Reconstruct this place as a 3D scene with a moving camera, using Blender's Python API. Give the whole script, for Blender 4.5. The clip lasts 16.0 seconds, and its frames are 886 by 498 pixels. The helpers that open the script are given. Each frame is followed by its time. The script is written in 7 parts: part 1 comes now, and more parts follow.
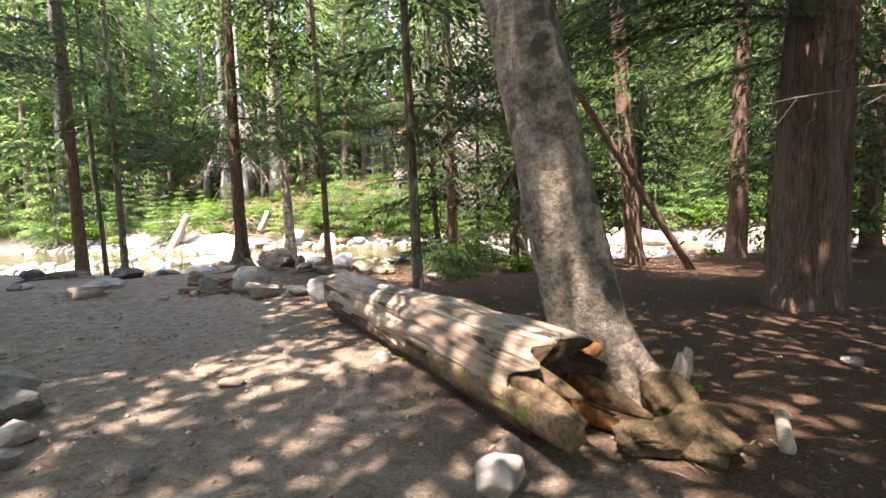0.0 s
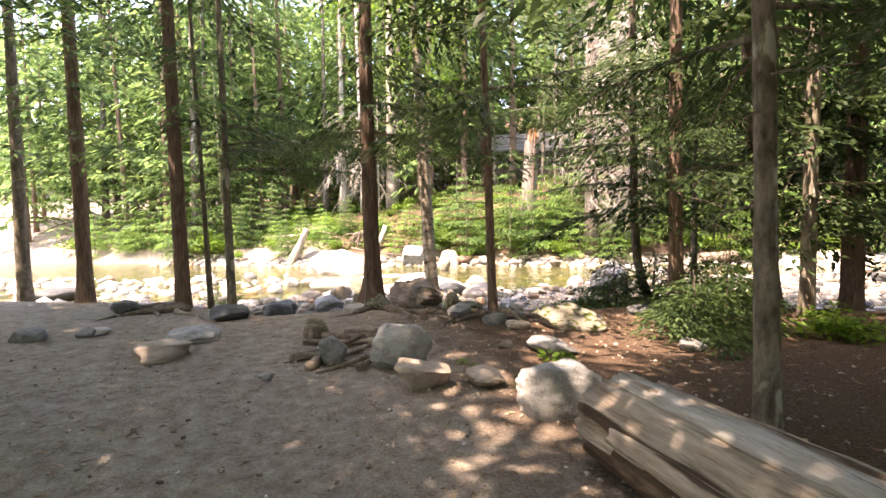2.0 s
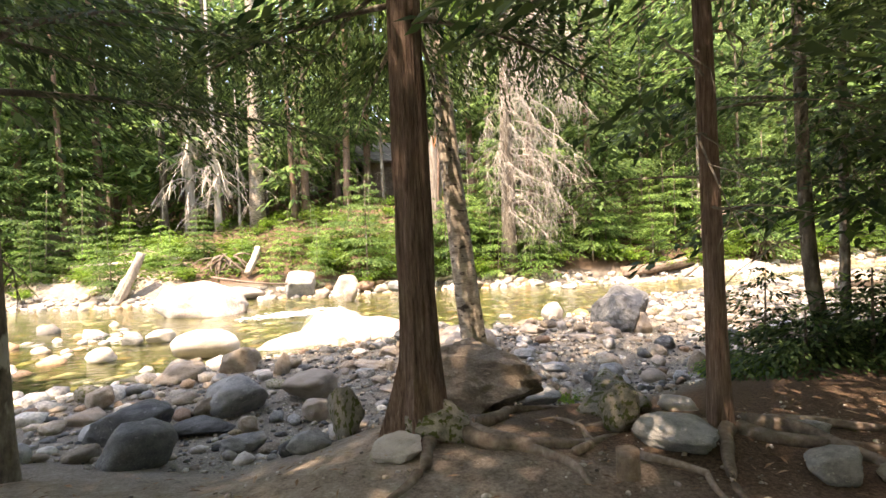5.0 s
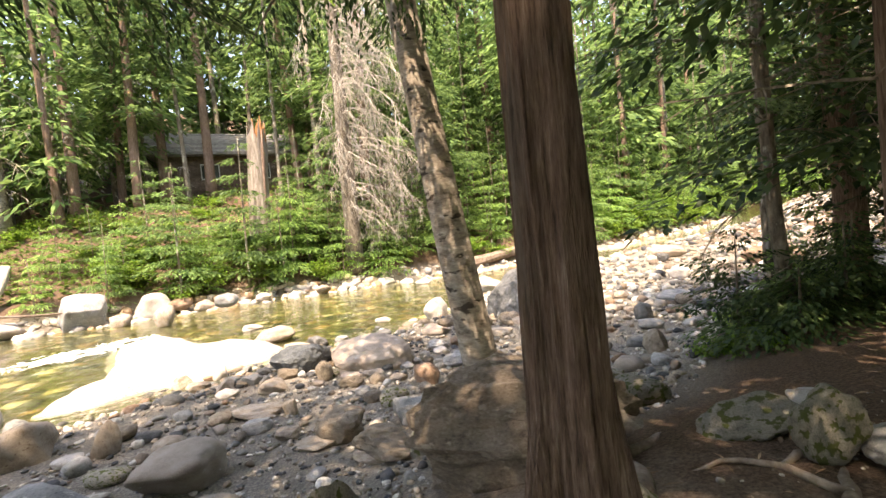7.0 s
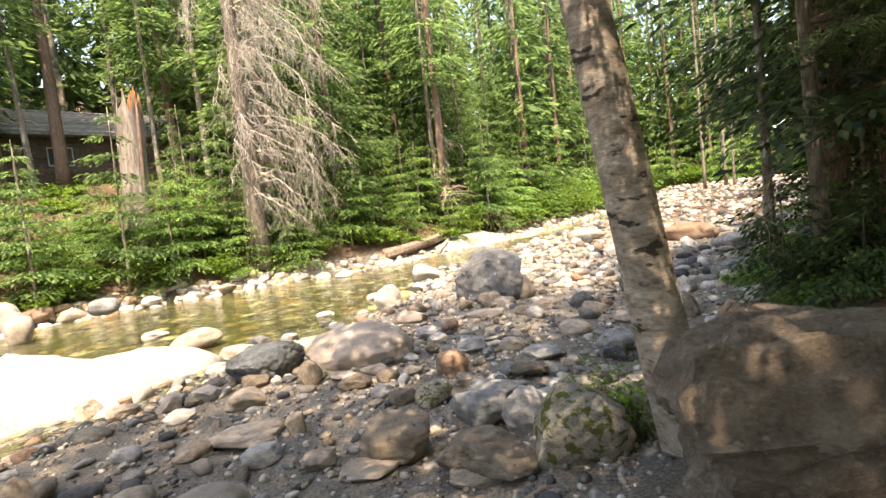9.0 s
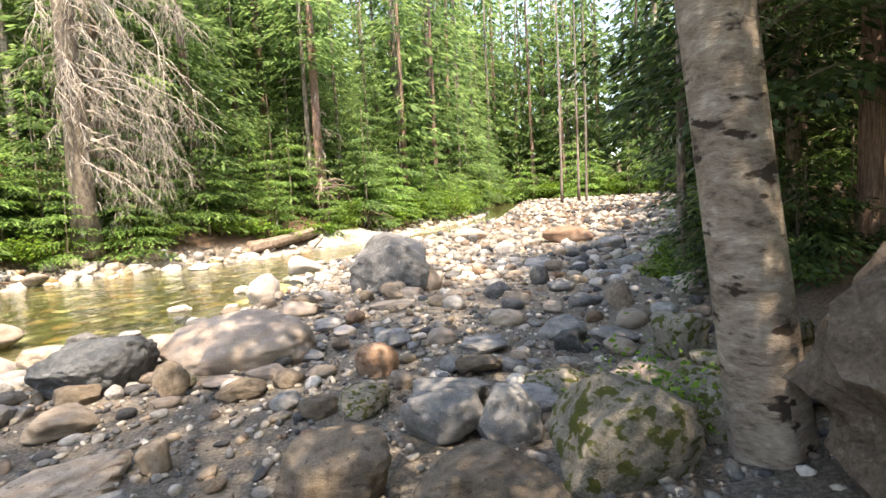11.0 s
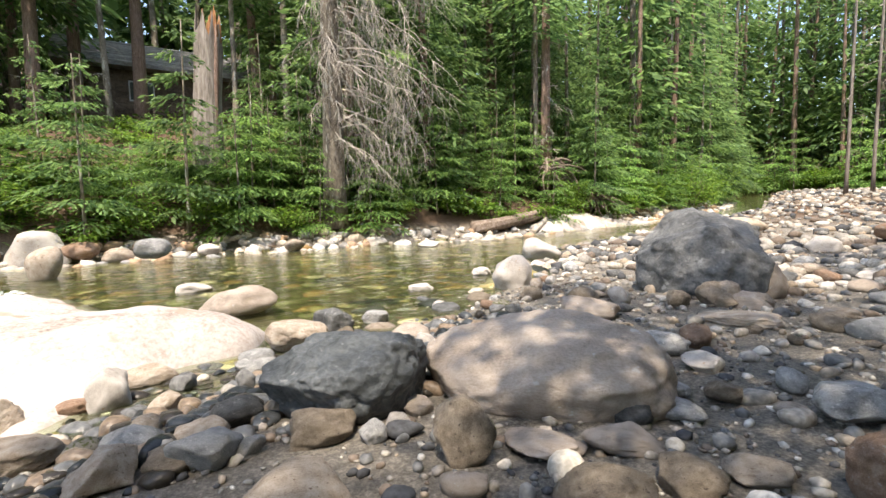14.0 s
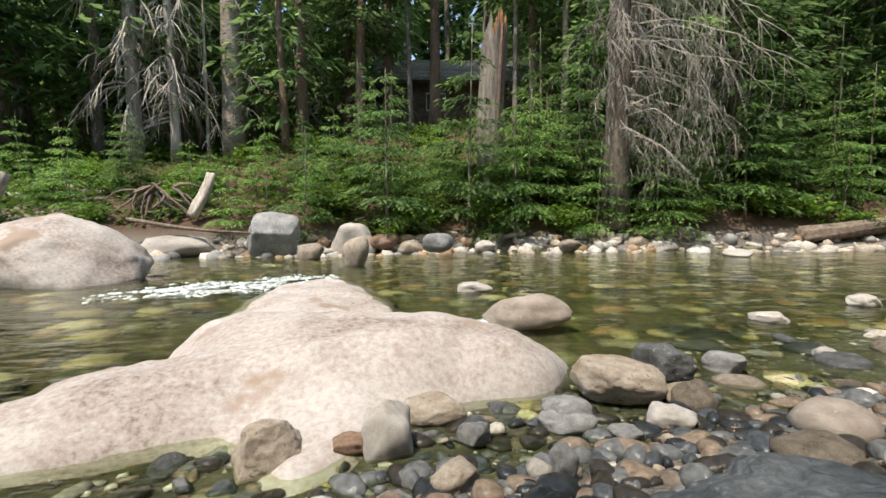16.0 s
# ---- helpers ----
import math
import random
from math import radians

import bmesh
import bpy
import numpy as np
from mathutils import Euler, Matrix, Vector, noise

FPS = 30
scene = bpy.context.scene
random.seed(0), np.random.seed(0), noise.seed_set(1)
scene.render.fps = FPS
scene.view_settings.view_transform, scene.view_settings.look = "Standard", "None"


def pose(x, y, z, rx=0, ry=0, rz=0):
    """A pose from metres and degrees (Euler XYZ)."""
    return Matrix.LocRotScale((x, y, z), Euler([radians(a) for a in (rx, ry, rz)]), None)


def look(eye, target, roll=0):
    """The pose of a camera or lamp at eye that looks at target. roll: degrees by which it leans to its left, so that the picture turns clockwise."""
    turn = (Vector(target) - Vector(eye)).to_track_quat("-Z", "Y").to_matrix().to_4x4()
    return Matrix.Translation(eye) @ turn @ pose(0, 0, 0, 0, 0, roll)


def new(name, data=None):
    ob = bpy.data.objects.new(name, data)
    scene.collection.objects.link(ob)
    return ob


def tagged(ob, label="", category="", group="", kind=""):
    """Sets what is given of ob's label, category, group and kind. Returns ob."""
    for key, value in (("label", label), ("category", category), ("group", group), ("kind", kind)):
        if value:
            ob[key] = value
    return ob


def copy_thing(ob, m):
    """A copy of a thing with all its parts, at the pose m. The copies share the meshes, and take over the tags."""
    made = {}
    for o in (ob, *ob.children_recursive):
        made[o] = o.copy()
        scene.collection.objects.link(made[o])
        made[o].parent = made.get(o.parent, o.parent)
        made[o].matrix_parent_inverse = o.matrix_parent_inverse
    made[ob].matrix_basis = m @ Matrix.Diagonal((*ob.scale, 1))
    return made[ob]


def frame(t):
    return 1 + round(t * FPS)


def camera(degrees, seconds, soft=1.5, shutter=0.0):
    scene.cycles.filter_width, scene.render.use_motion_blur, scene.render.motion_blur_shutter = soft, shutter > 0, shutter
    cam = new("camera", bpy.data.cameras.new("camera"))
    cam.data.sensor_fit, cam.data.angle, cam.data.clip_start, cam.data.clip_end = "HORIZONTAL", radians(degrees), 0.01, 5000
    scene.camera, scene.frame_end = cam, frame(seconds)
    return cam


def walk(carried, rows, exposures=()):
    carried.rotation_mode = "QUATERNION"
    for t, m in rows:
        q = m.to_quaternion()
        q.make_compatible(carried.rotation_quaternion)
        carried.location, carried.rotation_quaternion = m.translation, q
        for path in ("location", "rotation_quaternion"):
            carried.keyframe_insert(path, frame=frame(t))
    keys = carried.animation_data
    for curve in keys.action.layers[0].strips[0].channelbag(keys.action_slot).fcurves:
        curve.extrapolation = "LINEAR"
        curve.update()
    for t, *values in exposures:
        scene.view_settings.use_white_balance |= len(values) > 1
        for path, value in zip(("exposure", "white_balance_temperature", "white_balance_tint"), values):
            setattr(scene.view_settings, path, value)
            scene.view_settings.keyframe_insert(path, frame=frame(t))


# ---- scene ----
cam = camera(85.6, 16.0)
PATH = [
    (0, (3.085, -8.64, 1.532), (3.157, -6.649, 1.357), -1.0),
    (0.5, (2.824, -7.608, 1.582), (2.666, -5.62, 1.426), -0.9),
    (1, (2.398, -6.634, 1.599), (2.09, -4.663, 1.461), -1.3),
    (1.5, (1.866, -5.704, 1.59), (1.536, -3.735, 1.469), -1.0),
    (2, (1.268, -4.864, 1.621), (0.919, -2.898, 1.51), -0.7),
    (2.5, (0.751, -4.049, 1.58), (0.403, -2.082, 1.48), -0.6),
    (3, (0.197, -3.214, 1.566), (-0.134, -1.243, 1.481), -0.8),
    (3.2, (0.005, -2.918, 1.62), (-0.315, -0.946, 1.535), -1.1),
    (5.3, (-2.048, 0.371, 1.488), (-1.647, 2.33, 1.451), -2.4),
    (5.5, (-2.126, 0.604, 1.455), (-1.648, 2.545, 1.416), -2.9),
    (6, (-2.342, 1.228, 1.389), (-1.676, 3.114, 1.349), -3.8),
    (6.5, (-2.564, 1.752, 1.366), (-1.721, 3.565, 1.308), -4.5),
    (7, (-2.81, 2.29, 1.334), (-1.805, 4.017, 1.256), -5.2),
    (7.5, (-3.04, 2.735, 1.306), (-1.939, 4.402, 1.218), -5.9),
    (8, (-3.145, 3.31, 1.195), (-1.942, 4.903, 1.085), -6.0),
    (8.5, (-3.27, 3.774, 1.066), (-2.006, 5.319, 0.952), -5.9),
    (9, (-3.45, 4.239, 1.024), (-2.066, 5.676, 0.893), -6.3),
    (9.5, (-3.554, 4.551, 0.965), (-2.032, 5.841, 0.823), -5.9),
    (10, (-3.398, 4.844, 0.881), (-1.76, 5.981, 0.722), -4.8),
    (10.2, (-3.362, 4.968, 0.832), (-1.688, 6.051, 0.667), -4.4),
    (12.3, (-2.331, 6.236, 0.527), (-0.588, 7.205, 0.377), -2.4),
    (12.5, (-2.259, 6.366, 0.521), (-0.522, 7.347, 0.372), -2.2),
    (13, (-2.193, 6.716, 0.42), (-0.584, 7.894, 0.26), -1.4),
    (13.5, (-2.227, 7.242, 0.385), (-0.822, 8.657, 0.223), -1.0),
    (14, (-2.203, 7.596, 0.409), (-1.024, 9.202, 0.236), -0.9),
    (14.5, (-2.087, 7.842, 0.384), (-1.067, 9.555, 0.218), -1.1),
    (15, (-2.096, 8.278, 0.394), (-1.323, 10.117, 0.256), -1.1),
    (15.5, (-2.079, 8.691, 0.351), (-1.597, 10.627, 0.214), -0.3),
    (16, (-2.14, 9.045, 0.333), (-1.936, 11.028, 0.174), -0.2),
]
walk(cam, [(t, look(e, g, r)) for t, e, g, r in PATH],
     [(0.0, 3.1, 7400, 24), (1.0, 3.15, 7800, 27), (3.2, 3.0, 8900, 25), (5.5, 2.75, 8900, 20), (9.0, 2.45, 8900, 17), (10.2, 2.35, 8600, 16), (12.3, 2.7, 7700, 16), (14.0, 1.8, 7300, 12), (16.0, 1.05, 7100, 8)])

# ---- world and sun ----
SUN_EL, SUN_AZ = 65.0, 222.0   # height and bearing (from +y towards +x) of the sun, degrees
world = bpy.data.worlds.new("sky")
scene.world = world
world.use_nodes = True
wn = world.node_tree
sky = wn.nodes.new("ShaderNodeTexSky")
sky.sky_type = "NISHITA"
sky.sun_disc = False
sky.sun_elevation, sky.sun_rotation = radians(SUN_EL), radians(SUN_AZ)
back = wn.nodes["Background"]
back.inputs["Strength"].default_value = 0.15
wn.links.new(sky.outputs["Color"], back.inputs["Color"])
sun = new("sun", bpy.data.lights.new("sun", "SUN"))
sun.data.energy, sun.data.angle, sun.data.color = 2.5, radians(0.53), (1.0, 0.95, 0.86)
sa, se = radians(SUN_AZ), radians(SUN_EL)
SUN_DIR = Vector((math.sin(sa) * math.cos(se), math.cos(sa) * math.cos(se), math.sin(se)))
sun.matrix_world = look(SUN_DIR * 60, (0, 0, 0))

WATER = -0.85

# ---- node helpers and materials ----


def rgb(c):
    return (*c, 1.0) if len(c) == 3 else c


def surface(name, stops, scale=3.0, fine=30.0, rough=0.8, bump=0.3, depth=0.02, stretch=(1, 1, 1), vary=0.25, spots=None, spec=0.3, along=None):
    """A natural surface: a ramp of colours over noise at two scales, a tone per object or island, fine relief, and spots of lichen or dirt."""
    m = bpy.data.materials.new(name)
    m.use_nodes = True
    t = m.node_tree
    n, l = t.nodes, t.links
    b = n["Principled BSDF"]
    co = n.new("ShaderNodeTexCoord")
    mp = n.new("ShaderNodeMapping")
    mp.inputs["Scale"].default_value = stretch
    source = co.outputs["Object"]
    if along:
        vr = n.new("ShaderNodeVectorRotate")
        vr.rotation_type = "EULER_XYZ"
        vr.inputs["Rotation"].default_value = Vector(along).rotation_difference(Vector((0, 0, 1))).to_euler()
        l.new(source, vr.inputs["Vector"])
        source = vr.outputs[0]
    l.new(source, mp.inputs["Vector"])
    info = n.new("ShaderNodeObjectInfo")
    off = n.new("ShaderNodeVectorMath")
    off.operation = "SCALE"
    comb = n.new("ShaderNodeCombineXYZ")
    for k in ("X", "Y", "Z"):
        l.new(info.outputs["Random"], comb.inputs[k])
    l.new(comb.outputs[0], off.inputs[0])
    off.inputs["Scale"].default_value = 37.0
    add = n.new("ShaderNodeVectorMath")
    l.new(mp.outputs[0], add.inputs[0])
    l.new(off.outputs[0], add.inputs[1])
    big = n.new("ShaderNodeTexNoise")
    big.inputs["Scale"].default_value, big.inputs["Detail"].default_value, big.inputs["Roughness"].default_value = scale, 6, 0.6
    small = n.new("ShaderNodeTexNoise")
    small.inputs["Scale"].default_value, small.inputs["Detail"].default_value, small.inputs["Roughness"].default_value = fine, 5, 0.7
    l.new(add.outputs[0], big.inputs["Vector"])
    l.new(add.outputs[0], small.inputs["Vector"])
    mixf = n.new("ShaderNodeMix")
    mixf.inputs["Factor"].default_value = 0.45
    l.new(big.outputs["Fac"], mixf.inputs["A"])
    l.new(small.outputs["Fac"], mixf.inputs["B"])
    ramp = n.new("ShaderNodeValToRGB")
    el = ramp.color_ramp.elements
    lo, hi = 0.34, 0.66
    while len(el) < len(stops):
        el.new(0.5)
    for i, c in enumerate(stops):
        el[i].position = lo + (hi - lo) * i / max(1, len(stops) - 1)
        el[i].color = rgb(c)
    l.new(mixf.outputs["Result"], ramp.inputs["Fac"])
    col = ramp.outputs["Color"]
    if spots:
        sc, sharp, colour = spots
        s = n.new("ShaderNodeTexNoise")
        s.inputs["Scale"].default_value, s.inputs["Detail"].default_value = sc, 8
        l.new(add.outputs[0], s.inputs["Vector"])
        sr = n.new("ShaderNodeValToRGB")
        sr.color_ramp.elements[0].position, sr.color_ramp.elements[1].position = sharp, sharp + 0.05
        l.new(s.outputs["Fac"], sr.inputs["Fac"])
        mx = n.new("ShaderNodeMix")
        mx.data_type = "RGBA"
        l.new(sr.outputs["Color"], mx.inputs["Factor"])
        l.new(col, mx.inputs["A"])
        mx.inputs["B"].default_value = rgb(colour)
        col = mx.outputs["Result"]
    if vary:
        geo = n.new("ShaderNodeNewGeometry")
        ad = n.new("ShaderNodeMath")
        l.new(info.outputs["Random"], ad.inputs[0])
        l.new(geo.outputs["Random Per Island"], ad.inputs[1])
        fr = n.new("ShaderNodeMath")
        fr.operation = "FRACT"
        l.new(ad.outputs[0], fr.inputs[0])
        mr = n.new("ShaderNodeMapRange")
        mr.inputs["To Min"].default_value, mr.inputs["To Max"].default_value = 1 - vary, 1 + vary
        l.new(fr.outputs[0], mr.inputs["Value"])
        hs = n.new("ShaderNodeHueSaturation")
        l.new(mr.outputs[0], hs.inputs["Value"])
        l.new(col, hs.inputs["Color"])
        col = hs.outputs["Color"]
    l.new(col, b.inputs["Base Color"])
    b.inputs["Roughness"].default_value = rough
    b.inputs["Specular IOR Level"].default_value = spec
    if bump:
        bp = n.new("ShaderNodeBump")
        bp.inputs["Strength"].default_value, bp.inputs["Distance"].default_value = bump, depth
        l.new(mixf.outputs["Result"], bp.inputs["Height"])
        l.new(bp.outputs[0], b.inputs["Normal"])
    return m


def leaf_material(name, dark, light, through_light=0.35):
    """Leaves: a tone per leaf, patches of new growth, and light that shines through."""
    m = bpy.data.materials.new(name)
    m.use_nodes = True
    t = m.node_tree
    n, l = t.nodes, t.links
    b = n["Principled BSDF"]
    geo = n.new("ShaderNodeNewGeometry")
    co = n.new("ShaderNodeTexCoord")
    no = n.new("ShaderNodeTexNoise")
    no.inputs["Scale"].default_value, no.inputs["Detail"].default_value = 1.3, 3
    l.new(co.outputs["Object"], no.inputs["Vector"])
    mean = n.new("ShaderNodeMix")
    mean.inputs["Factor"].default_value = 0.5
    l.new(no.outputs["Fac"], mean.inputs["A"])
    l.new(geo.outputs["Random Per Island"], mean.inputs["B"])
    ramp = n.new("ShaderNodeValToRGB")
    ramp.color_ramp.elements[0].position, ramp.color_ramp.elements[1].position = 0.25, 0.75
    ramp.color_ramp.elements[0].color, ramp.color_ramp.elements[1].color = rgb(dark), rgb(light)
    l.new(mean.outputs["Result"], ramp.inputs["Fac"])
    info = n.new("ShaderNodeObjectInfo")
    mr = n.new("ShaderNodeMapRange")
    mr.inputs["To Min"].default_value, mr.inputs["To Max"].default_value = 0.75, 1.25
    l.new(info.outputs["Random"], mr.inputs["Value"])
    hs = n.new("ShaderNodeHueSaturation")
    l.new(mr.outputs[0], hs.inputs["Value"])
    l.new(ramp.outputs["Color"], hs.inputs["Color"])
    l.new(hs.outputs["Color"], b.inputs["Base Color"])
    b.inputs["Roughness"].default_value = 0.55
    b.inputs["Specular IOR Level"].default_value = 0.25
    tr = n.new("ShaderNodeBsdfTranslucent")
    gain = n.new("ShaderNodeHueSaturation")
    gain.inputs["Value"].default_value, gain.inputs["Hue"].default_value = 1.5, 0.485
    l.new(hs.outputs["Color"], gain.inputs["Color"])
    l.new(gain.outputs["Color"], tr.inputs["Color"])
    mx = n.new("ShaderNodeMixShader")
    mx.inputs["Fac"].default_value = through_light
    l.new(b.outputs[0], mx.inputs[1])
    l.new(tr.outputs[0], mx.inputs[2])
    l.new(mx.outputs[0], n["Material Output"].inputs["Surface"])
    return m


def ground_material():
    """Earth that goes over to river gravel by height, and to needle litter and moss by its own patches."""
    m = bpy.data.materials.new("earth")
    m.use_nodes = True
    t = m.node_tree
    n, l = t.nodes, t.links
    b = n["Principled BSDF"]
    geo = n.new("ShaderNodeNewGeometry")
    sep = n.new("ShaderNodeSeparateXYZ")
    l.new(geo.outputs["Position"], sep.inputs[0])

    def noise_of(scale, detail=6, rough=0.6):
        x = n.new("ShaderNodeTexNoise")
        x.inputs["Scale"].default_value, x.inputs["Detail"].default_value, x.inputs["Roughness"].default_value = scale, detail, rough
        l.new(geo.outputs["Position"], x.inputs["Vector"])
        return x

    def ramp_of(src, *stops):
        r = n.new("ShaderNodeValToRGB")
        e = r.color_ramp.elements
        while len(e) < len(stops):
            e.new(0.5)
        for i, (p, c) in enumerate(stops):
            e[i].position, e[i].color = p, rgb(c)
        l.new(src, r.inputs["Fac"])
        return r.outputs["Color"]

    def mix_of(f, a, bb):
        x = n.new("ShaderNodeMix")
        x.data_type = "RGBA"
        l.new(f, x.inputs["Factor"])
        l.new(a, x.inputs["A"])
        l.new(bb, x.inputs["B"])
        return x.outputs["Result"]

    fine = noise_of(42, 8, 0.75)
    wide = noise_of(1.1, 7, 0.65)
    mid = noise_of(7, 6, 0.6)
    blend = n.new("ShaderNodeMix")
    blend.inputs["Factor"].default_value = 0.42
    l.new(fine.outputs["Fac"], blend.inputs["A"])
    l.new(mid.outputs["Fac"], blend.inputs["B"])
    grit = ramp_of(blend.outputs["Result"], (0.36, (0.14, 0.108, 0.086)), (0.48, (0.32, 0.26, 0.212)), (0.57, (0.43, 0.36, 0.3)), (0.66, (0.6, 0.53, 0.46)))
    litter = ramp_of(fine.outputs["Fac"], (0.32, (0.045, 0.029, 0.021)), (0.5, (0.13, 0.083, 0.058)), (0.66, (0.23, 0.158, 0.11)), (0.75, (0.38, 0.28, 0.205)))
    # trodden grey earth in the clearing, red-brown needle litter under the trees
    east = n.new("ShaderNodeMath")
    east.operation = "MULTIPLY_ADD"
    east.inputs[1].default_value, east.inputs[2].default_value = 0.33, -0.05
    l.new(sep.outputs["X"], east.inputs[0])
    north = n.new("ShaderNodeMath")
    north.operation = "MULTIPLY_ADD"
    north.inputs[1].default_value = 0.16
    l.new(sep.outputs["Y"], north.inputs[0])
    l.new(east.outputs[0], north.inputs[2])
    bl = n.new("ShaderNodeMath")
    l.new(north.outputs[0], bl.inputs[0])
    l.new(wide.outputs["Fac"], bl.inputs[1])
    earth = mix_of(ramp_of(bl.outputs[0], (0.45, (0, 0, 0)), (0.95, (1, 1, 1))), grit, litter)
    gravel = ramp_of(fine.outputs["Fac"], (0.3, (0.1, 0.09, 0.078)), (0.48, (0.215, 0.192, 0.165)), (0.62, (0.37, 0.33, 0.28)), (0.74, (0.55, 0.5, 0.43)))
    zr = n.new("ShaderNodeMapRange")
    zr.inputs["From Min"].default_value, zr.inputs["From Max"].default_value = -0.12, -0.45
    l.new(sep.outputs["Z"], zr.inputs["Value"])
    yr = n.new("ShaderNodeMapRange")
    yr.inputs["From Min"].default_value, yr.inputs["From Max"].default_value = 26, 22
    l.new(sep.outputs["Y"], yr.inputs["Value"])
    both = n.new("ShaderNodeMath")
    both.operation = "MULTIPLY"
    l.new(zr.outputs[0], both.inputs[0])
    l.new(yr.outputs[0], both.inputs[1])
    col = mix_of(both.outputs[0], earth, gravel)
    # green-brown algae on the bed under the water
    bed = ramp_of(mid.outputs["Fac"], (0.3, (0.04, 0.04, 0.018)), (0.5, (0.10, 0.09, 0.04)), (0.7, (0.22, 0.19, 0.09)))
    wr = n.new("ShaderNodeMapRange")
    wr.inputs["From Min"].default_value, wr.inputs["From Max"].default_value = WATER + 0.02, WATER - 0.1
    l.new(sep.outputs["Z"], wr.inputs["Value"])
    col = mix_of(wr.outputs[0], col, bed)
    l.new(col, b.inputs["Base Color"])
    b.inputs["Roughness"].default_value = 0.92
    b.inputs["Specular IOR Level"].default_value = 0.15
    ht = n.new("ShaderNodeMath")
    l.new(fine.outputs["Fac"], ht.inputs[0])
    l.new(mid.outputs["Fac"], ht.inputs[1])
    bp = n.new("ShaderNodeBump")
    bp.inputs["Strength"].default_value, bp.inputs["Distance"].default_value = 1.0, 0.04
    l.new(ht.outputs[0], bp.inputs["Height"])
    l.new(bp.outputs[0], b.inputs["Normal"])
    return m


def water_material():
    m = bpy.data.materials.new("clear_water")
    m.use_nodes = True
    t = m.node_tree
    n, l = t.nodes, t.links
    b = n["Principled BSDF"]
    b.inputs["Base Color"].default_value = (0.37, 0.48, 0.33, 1)
    b.inputs["Roughness"].default_value = 0.03
    b.inputs["IOR"].default_value = 1.33
    b.inputs["Transmission Weight"].default_value = 1.0
    geo = n.new("ShaderNodeNewGeometry")
    mp = n.new("ShaderNodeMapping")
    mp.inputs["Scale"].default_value = (0.8, 1.9, 1)
    mp.inputs["Rotation"].default_value = (0, 0, radians(-12))
    l.new(geo.outputs["Position"], mp.inputs["Vector"])
    a = n.new("ShaderNodeTexNoise")
    a.inputs["Scale"].default_value, a.inputs["Detail"].default_value = 2.3, 3
    c = n.new("ShaderNodeTexNoise")
    c.inputs["Scale"].default_value, c.inputs["Detail"].default_value = 9.0, 3
    l.new(mp.outputs[0], a.inputs["Vector"])
    l.new(mp.outputs[0], c.inputs["Vector"])
    s = n.new("ShaderNodeMath")
    s.operation = "MULTIPLY_ADD"
    s.inputs[1].default_value = 0.3
    l.new(c.outputs["Fac"], s.inputs[0])
    l.new(a.outputs["Fac"], s.inputs[2])
    bp = n.new("ShaderNodeBump")
    bp.inputs["Strength"].default_value, bp.inputs["Distance"].default_value = 0.3, 0.1
    l.new(s.outputs[0], bp.inputs["Height"])
    l.new(bp.outputs[0], b.inputs["Normal"])
    return m


def island_material(name, tones, rough=0.85):
    """Mixed stones: one of several tones for each stone, with speckle and relief."""
    m = bpy.data.materials.new(name)
    m.use_nodes = True
    t = m.node_tree
    n, l = t.nodes, t.links
    b = n["Principled BSDF"]
    geo = n.new("ShaderNodeNewGeometry")
    r = n.new("ShaderNodeValToRGB")
    r.color_ramp.interpolation = "CONSTANT"
    e = r.color_ramp.elements
    while len(e) < len(tones):
        e.new(0.5)
    for i, c in enumerate(tones):
        e[i].position, e[i].color = i / len(tones), rgb(c)
    l.new(geo.outputs["Random Per Island"], r.inputs["Fac"])
    no = n.new("ShaderNodeTexNoise")
    no.inputs["Scale"].default_value, no.inputs["Detail"].default_value = 30, 6
    l.new(geo.outputs["Position"], no.inputs["Vector"])
    mr = n.new("ShaderNodeMapRange")
    mr.inputs["From Min"].default_value, mr.inputs["From Max"].default_value = 0.3, 0.7
    mr.inputs["To Min"].default_value, mr.inputs["To Max"].default_value = 0.65, 1.35
    l.new(no.outputs["Fac"], mr.inputs["Value"])
    hs = n.new("ShaderNodeHueSaturation")
    l.new(mr.outputs[0], hs.inputs["Value"])
    l.new(r.outputs["Color"], hs.inputs["Color"])
    l.new(hs.outputs["Color"], b.inputs["Base Color"])
    b.inputs["Roughness"].default_value = rough
    b.inputs["Specular IOR Level"].default_value = 0.25
    bp = n.new("ShaderNodeBump")
    bp.inputs["Strength"].default_value, bp.inputs["Distance"].default_value = 0.5, 0.015
    l.new(no.outputs["Fac"], bp.inputs["Height"])
    l.new(bp.outputs[0], b.inputs["Normal"])
    return m


def pane_material():
    m = bpy.data.materials.new("window_glass")
    m.use_nodes = True
    b = m.node_tree.nodes["Principled BSDF"]
    b.inputs["Base Color"].default_value = (0.05, 0.055, 0.06, 1)
    b.inputs["Roughness"].default_value = 0.06
    return m


